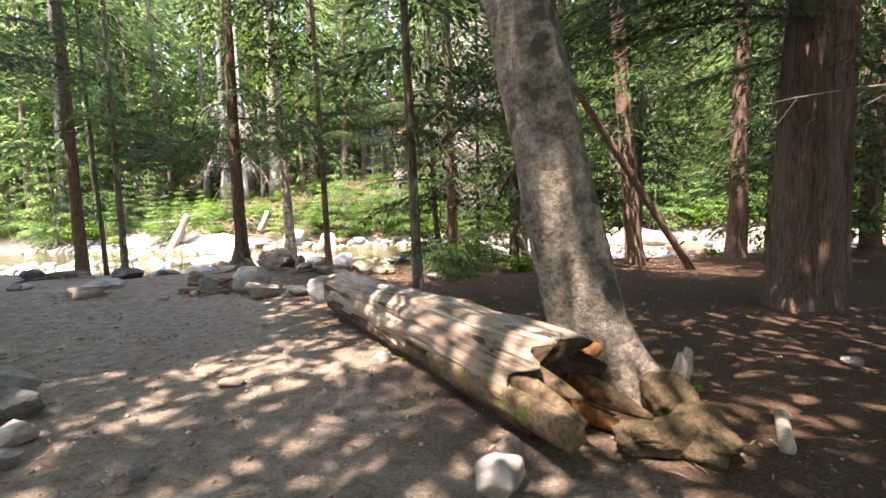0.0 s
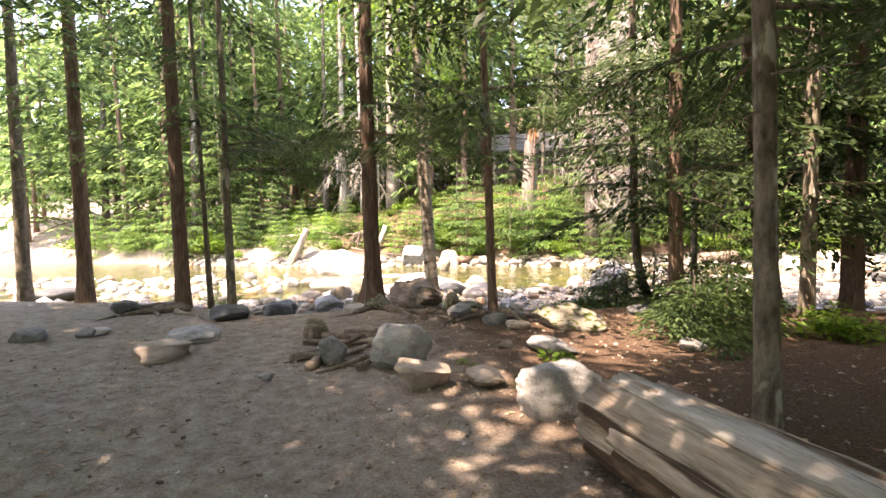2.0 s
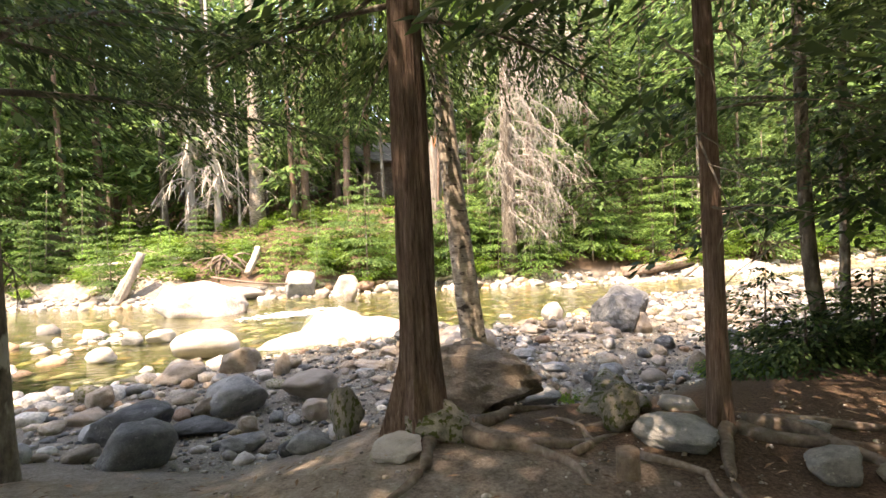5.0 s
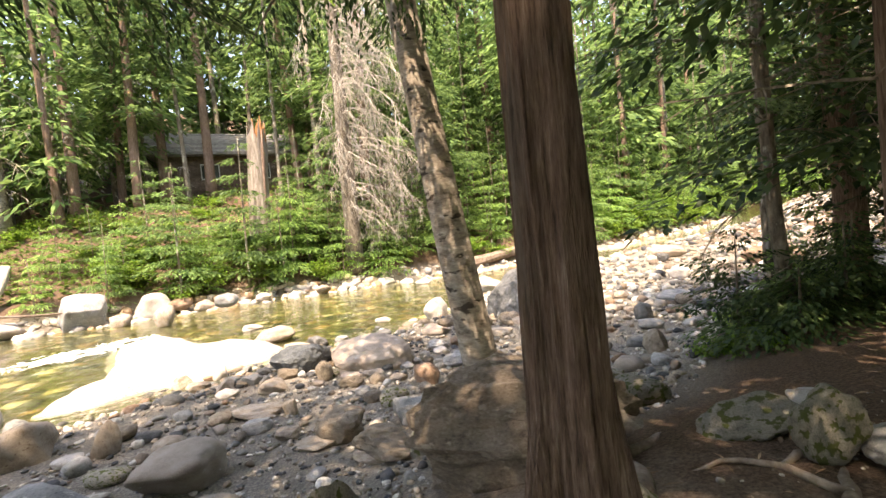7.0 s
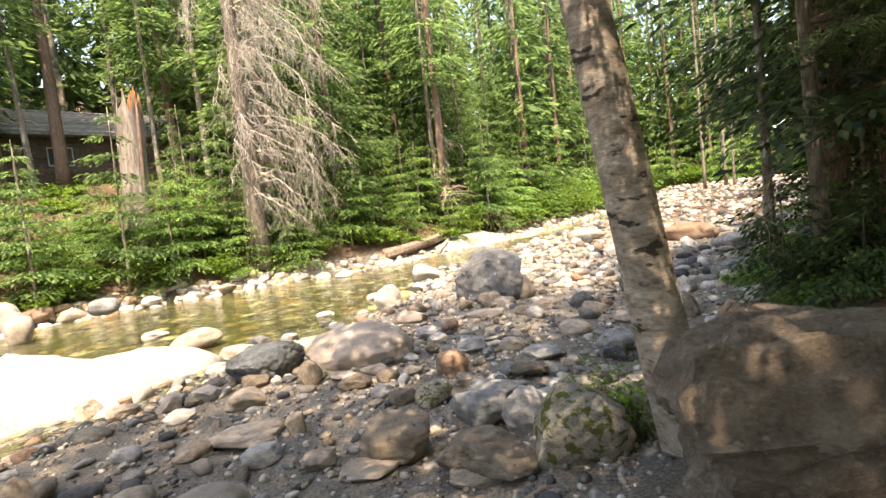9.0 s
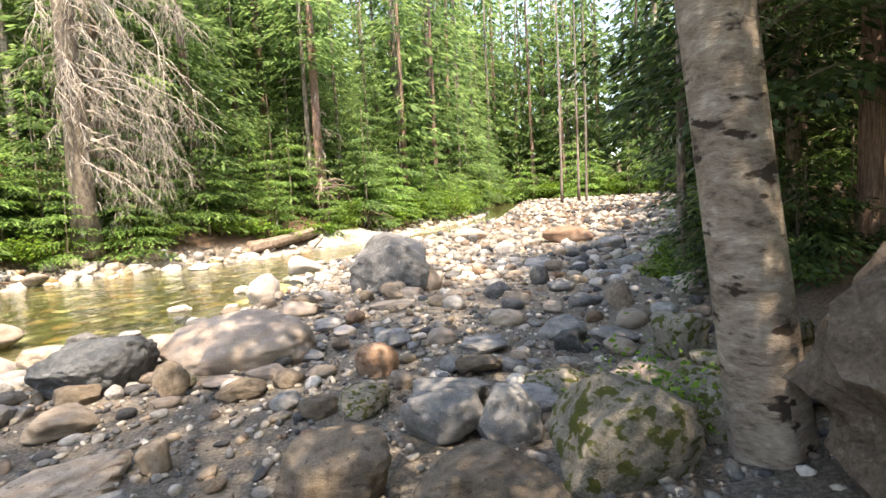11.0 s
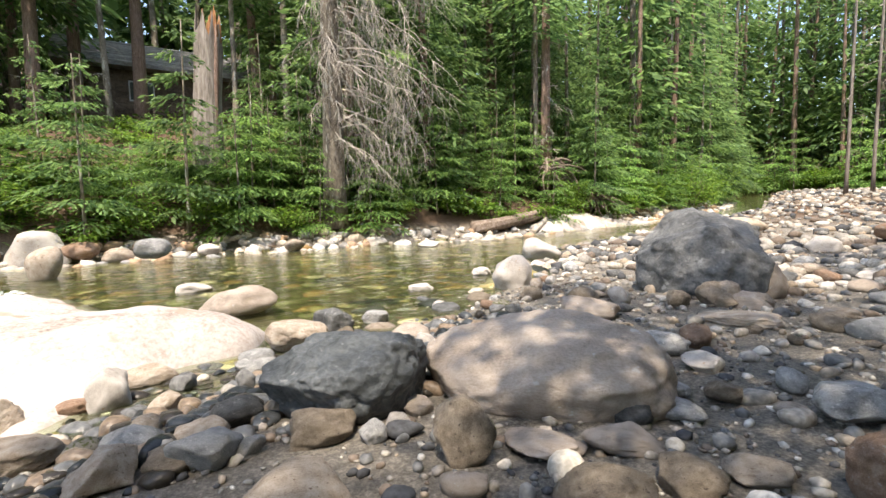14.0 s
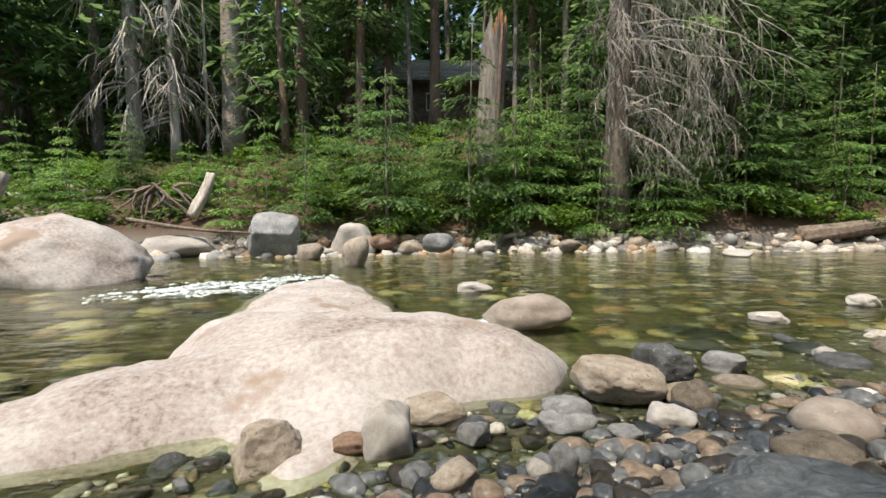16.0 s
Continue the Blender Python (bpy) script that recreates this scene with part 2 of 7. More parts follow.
MAT = {
    "earth": ground_material(),
    "water": water_material(),
    "grey_rock": surface("grey_rock", [(0.12, 0.12, 0.125), (0.28, 0.275, 0.27), (0.41, 0.40, 0.385)], 2.5, 26, 0.85, 0.8, 0.03, spots=(9, 0.62, (0.42, 0.41, 0.38))),
    "slate_rock": surface("slate_rock", [(0.026, 0.03, 0.033), (0.078, 0.086, 0.093), (0.16, 0.168, 0.174)], 3.0, 18, 0.55, 0.9, 0.03, vary=0.05, spots=(9, 0.66, (0.17, 0.175, 0.18))),
    "dark_rock": surface("dark_rock", [(0.036, 0.037, 0.038), (0.105, 0.106, 0.107), (0.205, 0.205, 0.203)], 2.2, 24, 0.6, 1.1, 0.03, vary=0.2, spots=(6, 0.64, (0.24, 0.24, 0.24))),
    "brown_rock": surface("brown_rock", [(0.09, 0.07, 0.052), (0.21, 0.17, 0.13), (0.34, 0.285, 0.23)], 3, 30, 0.85, 1.0, 0.025, spots=(7, 0.64, (0.09, 0.07, 0.055))),
    "block_rock": surface("block_rock", [(0.085, 0.065, 0.051), (0.21, 0.165, 0.13), (0.34, 0.28, 0.23)], 4, 26, 0.9, 1.2, 0.05, vary=0, spots=(6, 0.62, (0.33, 0.28, 0.23))),
    "pale_rock": surface("pale_rock", [(0.27, 0.23, 0.2), (0.46, 0.42, 0.385), (0.6, 0.56, 0.525)], 1.6, 34, 0.8, 0.8, 0.02, vary=0.12, spots=(5, 0.66, (0.36, 0.26, 0.19))),
    "slab_rock": surface("slab_rock", [(0.15, 0.115, 0.095), (0.36, 0.3, 0.27), (0.48, 0.435, 0.41), (0.56, 0.525, 0.5)], 1.0, 24, 0.8, 0.5, 0.02, vary=0, spots=(1.6, 0.61, (0.33, 0.25, 0.2))),
    "tan_rock": surface("tan_rock", [(0.19, 0.14, 0.1), (0.34, 0.28, 0.225), (0.46, 0.405, 0.35)], 3, 28, 0.85, 0.9, 0.025, spots=(8, 0.64, (0.17, 0.12, 0.085))),
    "mauve_rock": surface("mauve_rock", [(0.19, 0.15, 0.122), (0.33, 0.275, 0.232), (0.43, 0.37, 0.32)], 1.8, 40, 0.85, 0.8, 0.02, vary=0.08, spots=(7, 0.66, (0.42, 0.39, 0.36))),
    "rust_rock": surface("rust_rock", [(0.13, 0.075, 0.05), (0.25, 0.16, 0.11), (0.36, 0.27, 0.21)], 3, 28, 0.85, 0.9, 0.025, spots=(8, 0.64, (0.3, 0.27, 0.24))),
    "mossy_rock": surface("mossy_rock", [(0.1, 0.095, 0.075), (0.22, 0.2, 0.165), (0.34, 0.31, 0.26)], 3, 24, 0.9, 0.7, 0.03, spots=(4.5, 0.53, (0.075, 0.085, 0.022))),
    "cedar_bark": surface("cedar_bark", [(0.04, 0.026, 0.019), (0.165, 0.105, 0.078), (0.275, 0.185, 0.145), (0.4, 0.31, 0.26)], 42, 120, 0.95, 1.0, 0.05, stretch=(1, 1, 0.09), vary=0.15, spots=(2.2, 0.66, (0.24, 0.2, 0.17))),
    "grey_bark": surface("grey_bark", [(0.05, 0.04, 0.03), (0.17, 0.14, 0.11), (0.31, 0.27, 0.22)], 9, 26, 0.95, 0.8, 0.02, stretch=(1, 1, 0.4), vary=0.15, spots=(6, 0.6, (0.4, 0.38, 0.33))),
    "birch_bark": surface("birch_bark", [(0.085, 0.066, 0.052), (0.25, 0.205, 0.165), (0.37, 0.315, 0.26), (0.56, 0.5, 0.43)], 6, 22, 0.9, 0.9, 0.025, stretch=(1, 1, 2.2), vary=0.08, spots=(6.5, 0.6, (0.05, 0.038, 0.03))),
    "old_birch_bark": surface("old_birch_bark", [(0.05, 0.042, 0.035), (0.16, 0.135, 0.112), (0.29, 0.255, 0.22), (0.5, 0.46, 0.41)], 7, 30, 0.95, 1.0, 0.04, stretch=(1, 1, 1.1), vary=0.05, spots=(3.2, 0.58, (0.1, 0.085, 0.068))),
    "snag_wood": surface("snag_wood", [(0.07, 0.055, 0.045), (0.22, 0.185, 0.155), (0.38, 0.34, 0.3)], 10, 34, 0.95, 1.0, 0.04, stretch=(1, 1, 0.1), vary=0, spots=(2.5, 0.62, (0.1, 0.075, 0.06))),
    "dead_wood": surface("dead_wood", [(0.24, 0.20, 0.165), (0.42, 0.37, 0.32), (0.58, 0.53, 0.47)], 6, 24, 0.9, 0.6, 0.02, stretch=(1, 1, 0.15), vary=0.15),
    "log_wood": surface("log_wood", [(0.06, 0.038, 0.026), (0.22, 0.165, 0.125), (0.36, 0.3, 0.245), (0.48, 0.42, 0.36)], 9, 30, 0.85, 1.0, 0.035, stretch=(1, 1, 0.1), vary=0.1, along=(-2.18, 4.52, 0), spots=(7, 0.6, (0.07, 0.045, 0.03))),
    # log's underside: dark rot, with the undercut's shade put into the colour
    "log_rot_shade": surface("log_rot_shade", [(0.025, 0.016, 0.011), (0.085, 0.055, 0.037), (0.19, 0.13, 0.09)], 8, 30, 0.95, 1.0, 0.04, stretch=(1, 1, 0.2), vary=0.1, along=(-2.18, 4.52, 0)),
    "rotten_wood": surface("rotten_wood", [(0.035, 0.016, 0.01), (0.17, 0.075, 0.03), (0.36, 0.18, 0.07)], 7, 26, 0.95, 1.0, 0.03, stretch=(1, 1, 0.2)),
    "root": surface("root", [(0.08, 0.055, 0.042), (0.19, 0.145, 0.115), (0.3, 0.25, 0.21)], 8, 26, 0.9, 0.6, 0.015),
    "wet_stone": island_material("wet_stone", [(0.025, 0.028, 0.03), (0.06, 0.066, 0.072), (0.12, 0.122, 0.122), (0.035, 0.03, 0.025), (0.2, 0.15, 0.11)], 0.28),
    "needles": leaf_material("needles", (0.035, 0.08, 0.03), (0.185, 0.3, 0.1), 0.52),
    "needles_bright": leaf_material("needles_bright", (0.045, 0.115, 0.033), (0.27, 0.44, 0.125), 0.52),
    # darker copy of needles: shade under the near trees put into the colour
    "needles_shaded": leaf_material("needles_shaded", (0.018, 0.042, 0.016), (0.08, 0.13, 0.042), 0.36),
    "broadleaf": leaf_material("broadleaf", (0.05, 0.12, 0.018), (0.19, 0.32, 0.05), 0.45),
    "log_grey": surface("log_grey", [(0.12, 0.095, 0.08), (0.29, 0.26, 0.23), (0.42, 0.385, 0.35), (0.53, 0.5, 0.46)], 10, 34, 0.85, 0.9, 0.03, stretch=(1, 1, 0.12), vary=0.06, along=(-2.18, 4.52, 0), spots=(8, 0.63, (0.08, 0.055, 0.04))),
    "mossy_wood": surface("mossy_wood", [(0.05, 0.034, 0.022), (0.15, 0.105, 0.065), (0.27, 0.21, 0.14)], 7, 26, 0.95, 1.0, 0.03, spots=(6, 0.6, (0.09, 0.11, 0.02))),
    "splinter_wood": surface("splinter_wood", [(0.1, 0.04, 0.016), (0.28, 0.13, 0.055), (0.42, 0.27, 0.16)], 6, 22, 0.9, 0.8, 0.02, stretch=(1, 1, 0.2)),
    "pale_frame": surface("pale_frame", [(0.4, 0.4, 0.4), (0.6, 0.6, 0.6)], 4, 20, 0.7, 0.1, 0.01),
    "litter": surface("litter", [(0.1, 0.05, 0.03), (0.26, 0.16, 0.1), (0.42, 0.32, 0.23)], 3, 20, 0.9, 0, 0.01, vary=0.5),
    "broadleaf_dull": leaf_material("broadleaf_dull", (0.035, 0.075, 0.014), (0.12, 0.19, 0.04), 0.4),
    "gravel": island_material("gravel", [(0.065, 0.066, 0.07), (0.21, 0.2, 0.185), (0.13, 0.13, 0.13), (0.31, 0.25, 0.19), (0.26, 0.24, 0.215), (0.42, 0.38, 0.325), (0.16, 0.125, 0.1), (0.34, 0.3, 0.26), (0.5, 0.47, 0.43)]),
    "earth_grit": island_material("earth_grit", [(0.3, 0.25, 0.21), (0.42, 0.36, 0.31), (0.22, 0.18, 0.15), (0.36, 0.29, 0.23), (0.5, 0.45, 0.4), (0.16, 0.13, 0.11)]),
    "gravel_pale": island_material("gravel_pale", [(0.42, 0.36, 0.3), (0.2, 0.19, 0.18), (0.5, 0.46, 0.41), (0.4, 0.27, 0.18), (0.62, 0.58, 0.53), (0.3, 0.29, 0.28), (0.52, 0.44, 0.36)]),
    "bed_stone": island_material("bed_stone", [(0.07, 0.068, 0.035), (0.3, 0.25, 0.11), (0.03, 0.034, 0.026), (0.2, 0.19, 0.1), (0.46, 0.4, 0.24), (0.05, 0.05, 0.035), (0.24, 0.15, 0.06), (0.09, 0.09, 0.06)], 0.5),
    "pane": pane_material(),
    "lichen": surface("lichen", [(0.2, 0.18, 0.14), (0.33, 0.3, 0.25), (0.45, 0.42, 0.36)], 5, 30, 0.95, 0.2, 0.01, vary=0.2),
    "foam": surface("foam", [(0.6, 0.66, 0.66), (0.85, 0.88, 0.88)], 8, 40, 0.5, 0.6, 0.03, vary=0),
    "shingle": surface("shingle", [(0.1, 0.095, 0.09), (0.22, 0.21, 0.2), (0.34, 0.33, 0.32)], 4, 20, 0.9, 0.4, 0.02),
    "plank": surface("plank", [(0.05, 0.035, 0.028), (0.11, 0.08, 0.06), (0.17, 0.13, 0.1)], 5, 20, 0.9, 0.4, 0.01),
}

# ---- mesh helpers ----


def mesh_of(name, verts, faces, mats, smooth=False, indices=None):
    me = bpy.data.meshes.new(name)
    me.from_pydata([tuple(v) for v in verts], [], [tuple(f) for f in faces])
    for m in mats if isinstance(mats, (list, tuple)) else [mats]:
        me.materials.append(MAT[m])
    if indices is not None:
        me.polygons.foreach_set("material_index", indices)
    if smooth:
        me.polygons.foreach_set("use_smooth", [True] * len(me.polygons))
    me.update()
    return me


def part(name, me, parent, label=""):
    """Links a mesh as one part under a thing or another part."""
    ob = new(name, me)
    ob.parent = parent
    if label:
        ob["label"] = label
    return ob


def thing(name, label, category, group="", at=None, kind=""):
    ob = tagged(new(name), label, category, group, kind)
    if at is not None:
        ob.matrix_basis = at
    return ob


def smooth_step(a, b, x):
    u = min(1.0, max(0.0, (x - a) / (b - a)))
    return u * u * (3 - 2 * u)


def line(x, *pts):
    """Straight pieces through (x, y) points."""
    if x <= pts[0][0]:
        return pts[0][1]
    for (a, u), (b, v) in zip(pts, pts[1:]):
        if x <= b:
            return u + (v - u) * (x - a) / (b - a)
    return pts[-1][1]


def near_edge(x):
    return line(x, (-12, 4.3), (-6, 4.4), (-3.2, 3.2), (-1.6, 4.3), (0.8, 4.2), (3, 5.0), (9, 5.2), (40, 5.0), (120, 18))


def water_near(x):
    return line(x, (-30, 4.5), (-14, 6.0), (-8, 8.0), (-4.5, 10.7), (-0.5, 11.8), (2, 12.8), (5.2, 14.2), (8.2, 16.6), (13, 17.8), (30, 19.5), (120, 48))


def water_far(x):
    return line(x, (-30, 23), (-12, 21.5), (-6, 22.4), (0, 22.9), (6, 22.4), (13, 21.9), (18, 21.5), (30, 22.2), (120, 54))


def land(x, y):
    """Height of the ground."""
    ne, wn_, wf = near_edge(x), water_near(x), water_far(x)
    rise = 0.043 * max(0.0, x - 11)
    n1 = noise.noise(Vector((x * 0.35, y * 0.35, 0.3)))
    n2 = noise.noise(Vector((x * 1.3, y * 1.3, 5.1)))
    if y < wn_:
        top = 0.04 + 0.05 * n1 + 0.025 * n2 + 0.012 * max(0, -y - 6)
        bar = -0.66 + 0.06 * n1 + 0.035 * n2
        u = smooth_step(ne - 1.0, ne + 2.3, y)
        v = smooth_step(wn_ - 1.8, wn_ + 0.6, y)
        z = top * (1 - u) + bar * u - 0.32 * v
    else:
        mid = (wn_ + wf) / 2
        half = max(0.3, (wf - wn_) / 2)
        u = min(1.0, abs(y - mid) / half)
        z = -1.28 + 0.42 * u ** 3 + 0.05 * n1
        if y > wf:
            d = y - wf
            steep = line(x, (-14, 0.30), (-9, 0.33), (-3, 0.46), (3, 0.52), (16, 0.45))
            z = -0.86 + 0.75 * smooth_step(0, 1.6, d) + steep * min(max(d - 1.0, 0), 9) + 0.10 * min(max(d - 10, 0), 18) + 0.45 * max(d - 28, 0) + 0.18 * n1 + 0.08 * n2
    return z + rise


def water_level(x):
    return WATER + 0.043 * max(0.0, x - 11)


# ---- ground and water ----


def build_ground():
    xs = [-4000, -1200, -400, -160, -90] + [-60 + i * 1.0 for i in range(42)] + [-18 + 0.25 * i for i in range(160)] + [22 + 0.8 * i for i in range(60)] + [72, 78, 86, 96, 110, 130, 180, 400, 1200, 4000]
    ys = [-4000, -1200, -400, -120, -60, -40] + [-30 + i for i in range(18)] + [-12 + 0.2 * i for i in range(195)] + [27 + 0.7 * i for i in range(40)] + [56, 60, 70, 90, 140, 400, 1200, 4000]
    verts = [(x, y, min(land(x, y), 34.0) if abs(x) < 200 and abs(y) < 200 else 34.0 if y > 0 else 6.0) for y in ys for x in xs]
    w = len(xs)
    faces = [(j * w + i, j * w + i + 1, (j + 1) * w + i + 1, (j + 1) * w + i) for j in range(len(ys) - 1) for i in range(w - 1)]
    ob = new("ground", mesh_of("ground", verts, faces, "earth", True))
    tagged(ob, "brown trodden earth with needle litter, going down to grey river gravel", "ground", kind="structure")


def build_water():
    xs = [-70 + i * 1.2 for i in range(46)] + [-14 + 0.3 * i for i in range(110)] + [19.5 + 0.8 * i for i in range(60)]
    rows = 60
    verts, faces = [], []
    for x in xs:
        a, b = water_near(x) - 1.2, water_far(x) + 0.5
        for j in range(rows):
            y = a + (b - a) * j / (rows - 1)
            rip = 0.012 * noise.noise(Vector((x * 1.5, y * 2.4, 2.0)))
            rapid = smooth_step(3.0, 0.0, math.hypot((x + 5.0) * 0.6, y - 17.5))
            rip += 0.05 * rapid * noise.noise(Vector((x * 3.0, y * 4.0, 7.0)))
            verts.append((x, y, water_level(x) + rip))
    for i in range(len(xs) - 1):
        for j in range(rows - 1):
            k = i * rows + j
            faces.append((k, k + rows, k + rows + 1, k + 1))
    ob = new("water", mesh_of("water", verts, faces, "water", True))
    tagged(ob, "clear shallow green stream running over a stony bed", "water", kind="structure")
    ob.visible_shadow = False


build_ground()
build_water()

# ---- rocks ----
ROCK_CACHE = {}


def rock_mesh(kind, seed, flat=0.65, corner=0.5, level=3, rough=0.16, box=0.0):
    """A stone of unit half-width, cut by planes (corner) and worn by noise."""
    key = (kind, seed, flat, corner, level, rough, box)
    if key in ROCK_CACHE:
        return ROCK_CACHE[key]
    rnd = random.Random(seed * 7919 + 13)
    bm = bmesh.new()
    bmesh.ops.create_icosphere(bm, subdivisions=level, radius=1.0)
    planes = []
    for _ in range(12):
        d = Vector((rnd.gauss(0, 1), rnd.gauss(0, 1), rnd.gauss(0, 0.8))).normalized()
        planes.append((d, rnd.uniform(0.5, 0.85)))
    off = Vector((rnd.uniform(0, 90), rnd.uniform(0, 90), rnd.uniform(0, 90)))
    for v in bm.verts:
        p = v.co.copy()
        p *= (1 / max(abs(c) for c in p)) ** box * (1 - 0.25 * box)
        for d, h in planes:
            s = p.dot(d) - h
            if s > 0:
                p -= d * s * corner
        p *= 1 + rough * noise.noise(p * 1.3 + off) + rough * 0.45 * noise.noise(p * 3.1 + off)
        if level > 3:
            if rough > 0.3:
                p *= 1 + 0.09 * abs(noise.noise(p * 4.5 + off)) + 0.03 * noise.noise(Vector((p.x * 6, p.y * 6, p.z * 9)) + off)
            p *= 1 + rough * 0.3 * noise.noise(p * 8.0 + off) + rough * 0.14 * noise.noise(p * 17.0 + off) - rough * 0.5 * max(0.0, 0.10 - abs(noise.noise(p * 2.0 + off * 2)))
        v.co = p
    mx, my = (max(abs(v.co[i]) for v in bm.verts) for i in (0, 1))
    for v in bm.verts:
        v.co = (v.co.x / mx, v.co.y / my, v.co.z * flat)
    me = bpy.data.meshes.new("rock")
    bm.to_mesh(me)
    bm.free()
    me.materials.append(MAT[kind])
    me.polygons.foreach_set("use_smooth", [kind != "block_rock"] * len(me.polygons))
    ROCK_CACHE[key] = me
    return me


STONES = []


def rock(name, label, kind, x, y, base, sx, sy, sz, turn=0, seed=1, corner=0.5, level=4, rough=0.16, tilt=0, sunk=0.18, group="", lean=0, box=None):
    """A single stone: half-widths sx, sy and full visible height sz above base."""
    me = rock_mesh(kind, seed, 1.0, corner, level, rough, (0.35 if corner >= 0.85 else 0.12) if box is None else box)
    ob = new(name, me)
    STONES.append((x, y, max(sx, sy)))
    zs = [v.co.z for v in me.vertices]
    lo, hi = min(zs), max(zs)
    k = sz / ((hi - lo) * (1 - sunk))
    ob.matrix_basis = Matrix.Translation((x, y, base - k * (lo + (hi - lo) * sunk))) @ pose(0, 0, 0, tilt, lean, turn) @ Matrix.Diagonal((sx, sy, k, 1))
    return tagged(ob, label, "rock", group)


# ---- boulders of the stream ----


def slab(name, label, kind, lobes, floor_z, step=0.05, seed=3):
    """A low water-worn rock back: a height field over soft overlapping lobes (x, y, half-length, half-width, turn, height)."""
    x0, x1 = min(l[0] - l[2] for l in lobes) - 1.0, max(l[0] + l[2] for l in lobes) + 1.0
    y0, y1 = min(l[1] - l[2] for l in lobes) - 1.0, max(l[1] + l[2] for l in lobes) + 1.0
    nx, ny = int((x1 - x0) / step) + 1, int((y1 - y0) / step) + 1
    keep, verts, faces = {}, [], []

    def height(x, y):
        wob = 0.14 * noise.noise(Vector((x * 1.1, y * 1.1, seed))) + 0.06 * noise.noise(Vector((x * 3.5, y * 3.5, seed)))
        total = 0.0
        for cx, cy, a, b, turn, h in lobes:
            c, s = math.cos(radians(turn)), math.sin(radians(turn))
            u, v = ((x - cx) * c + (y - cy) * s) / a, (-(x - cx) * s + (y - cy) * c) / b
            r = max(0.0, u * u + v * v + wob)
            total += math.exp(16 * max(-0.8, h * (1 - r ** 1.3)))
        ledge = 0.06 * noise.noise(Vector((x * 0.9 + y * 0.5, y * 2.6, seed + 4)))
        base = math.log(total) / 16 - 0.04
        return floor_z + (base if base > 0 else base * 3) + ledge + 0.05 * noise.noise(Vector((x * 2.2, y * 2.2, seed + 9))) - 0.05 * max(0.0, 0.12 - abs(noise.noise(Vector((x * 0.8, y * 1.3, seed + 2))))) * 8 * 0.4 + 0.02 * noise.noise(Vector((x * 8, y * 8, seed)))

    for j in range(ny):
        for i in range(nx):
            x, y = x0 + i * step, y0 + j * step
            z = height(x, y)
            if z > floor_z - 0.35:
                keep[i, j] = len(verts)
                verts.append((x, y, z))
    for (i, j), k in keep.items():
        if all(q in keep for q in ((i + 1, j), (i + 1, j + 1), (i, j + 1))):
            faces.append((k, keep[i + 1, j], keep[i + 1, j + 1], keep[i, j + 1]))
    # a skirt down into the bed gives it depth
    edges = {}
    for f in faces:
        for a, b in zip(f, f[1:] + f[:1]):
            edges[a, b] = True
    low = {}
    for a, b in list(edges):
        if (b, a) not in edges:
            for v in (a, b):
                if v not in low:
                    low[v] = len(verts)
                    verts.append((verts[v][0], verts[v][1], floor_z - 0.5))
            faces.append((b, a, low[a], low[b]))
    ob = new(name, mesh_of(name, verts, faces, kind, True))
    for cx, cy, a, b, *_ in lobes:
        STONES.append((cx, cy, (a + b) / 2))
    return tagged(ob, label, "rock")


slab("boulder", "huge low sunlit pale granite slab lying in the stream", "slab_rock",
     [(-2.3, 12.5, 1.55, 0.8, 12, 0.42), (-3.0, 14.2, 3.2, 0.95, 97, 0.2), (-3.05, 13.1, 1.3, 0.85, 110, 0.36), (-3.65, 12.1, 1.0, 0.7, 35, 0.2), (-3.95, 11.7, 0.75, 0.4, 20, 0.12), (-1.55, 12.4, 0.6, 0.5, -20, 0.33)], WATER + 0.02)
slab("boulder", "pale smooth bedrock slab sloping into the stream below the far bank", "slab_rock",
     [(15.9, 22.2, 2.9, 1.2, -8, 0.85), (17.6, 21.9, 2.6, 1.0, -12, 0.6), (20.0, 20.9, 3.4, 1.1, -8, 0.42)], WATER + 0.05, 0.12, 8)
rock("boulder", "big pale rounded boulder with a shaded underside in the stream", "slab_rock", -8.1, 18.2, WATER - 0.03, 1.55, 1.15, 1.2, -10, 14, 0.7, 5, 0.10, 0, 0.38)
rock("boulder", "square brown block of rock between two trunks", "block_rock", -0.95, 4.66, -0.3, 0.72, 0.43, 0.76, -38, 125, 1.0, 4, 0.34, 5, 0.1, box=0.5)
rock("stone", "middling angular pale cream stone in the shallow stream", "pale_rock", -0.96, 16.03, -0.89, 0.28, 0.22, 0.17, -10, 1, 0.88, 4)
rock("boulder", "big worn mauve-grey boulder in the shallow stream", "mauve_rock", -0.77, 13.86, -0.89, 0.48, 0.38, 0.38, -16, 2, 0.75, 4)
rock("stone", "small angular tan stone in the shallow stream", "tan_rock", -2.77, 11.31, -0.87, 0.20, 0.16, 0.21, 15, 3, 0.88, 5)
rock("stone", "small angular rust-stained stone in the shallow stream", "rust_rock", -2.37, 11.38, -0.87, 0.11, 0.09, 0.09, 5, 4, 0.88, 4)
rock("stone", "small worn pale cream stone in the shallow stream", "pale_rock", -2.16, 11.36, -0.89, 0.15, 0.11, 0.29, 0, 5, 0.75, 4)
rock("stone", "small rounded tan stone in the shallow stream", "tan_rock", -1.95, 11.73, -0.89, 0.22, 0.17, 0.15, -4, 6, 0.55, 5)
rock("stone", "small angular grey stone in the shallow stream", "grey_rock", -1.73, 11.42, -0.89, 0.10, 0.08, 0.14, -10, 7, 0.88, 4)
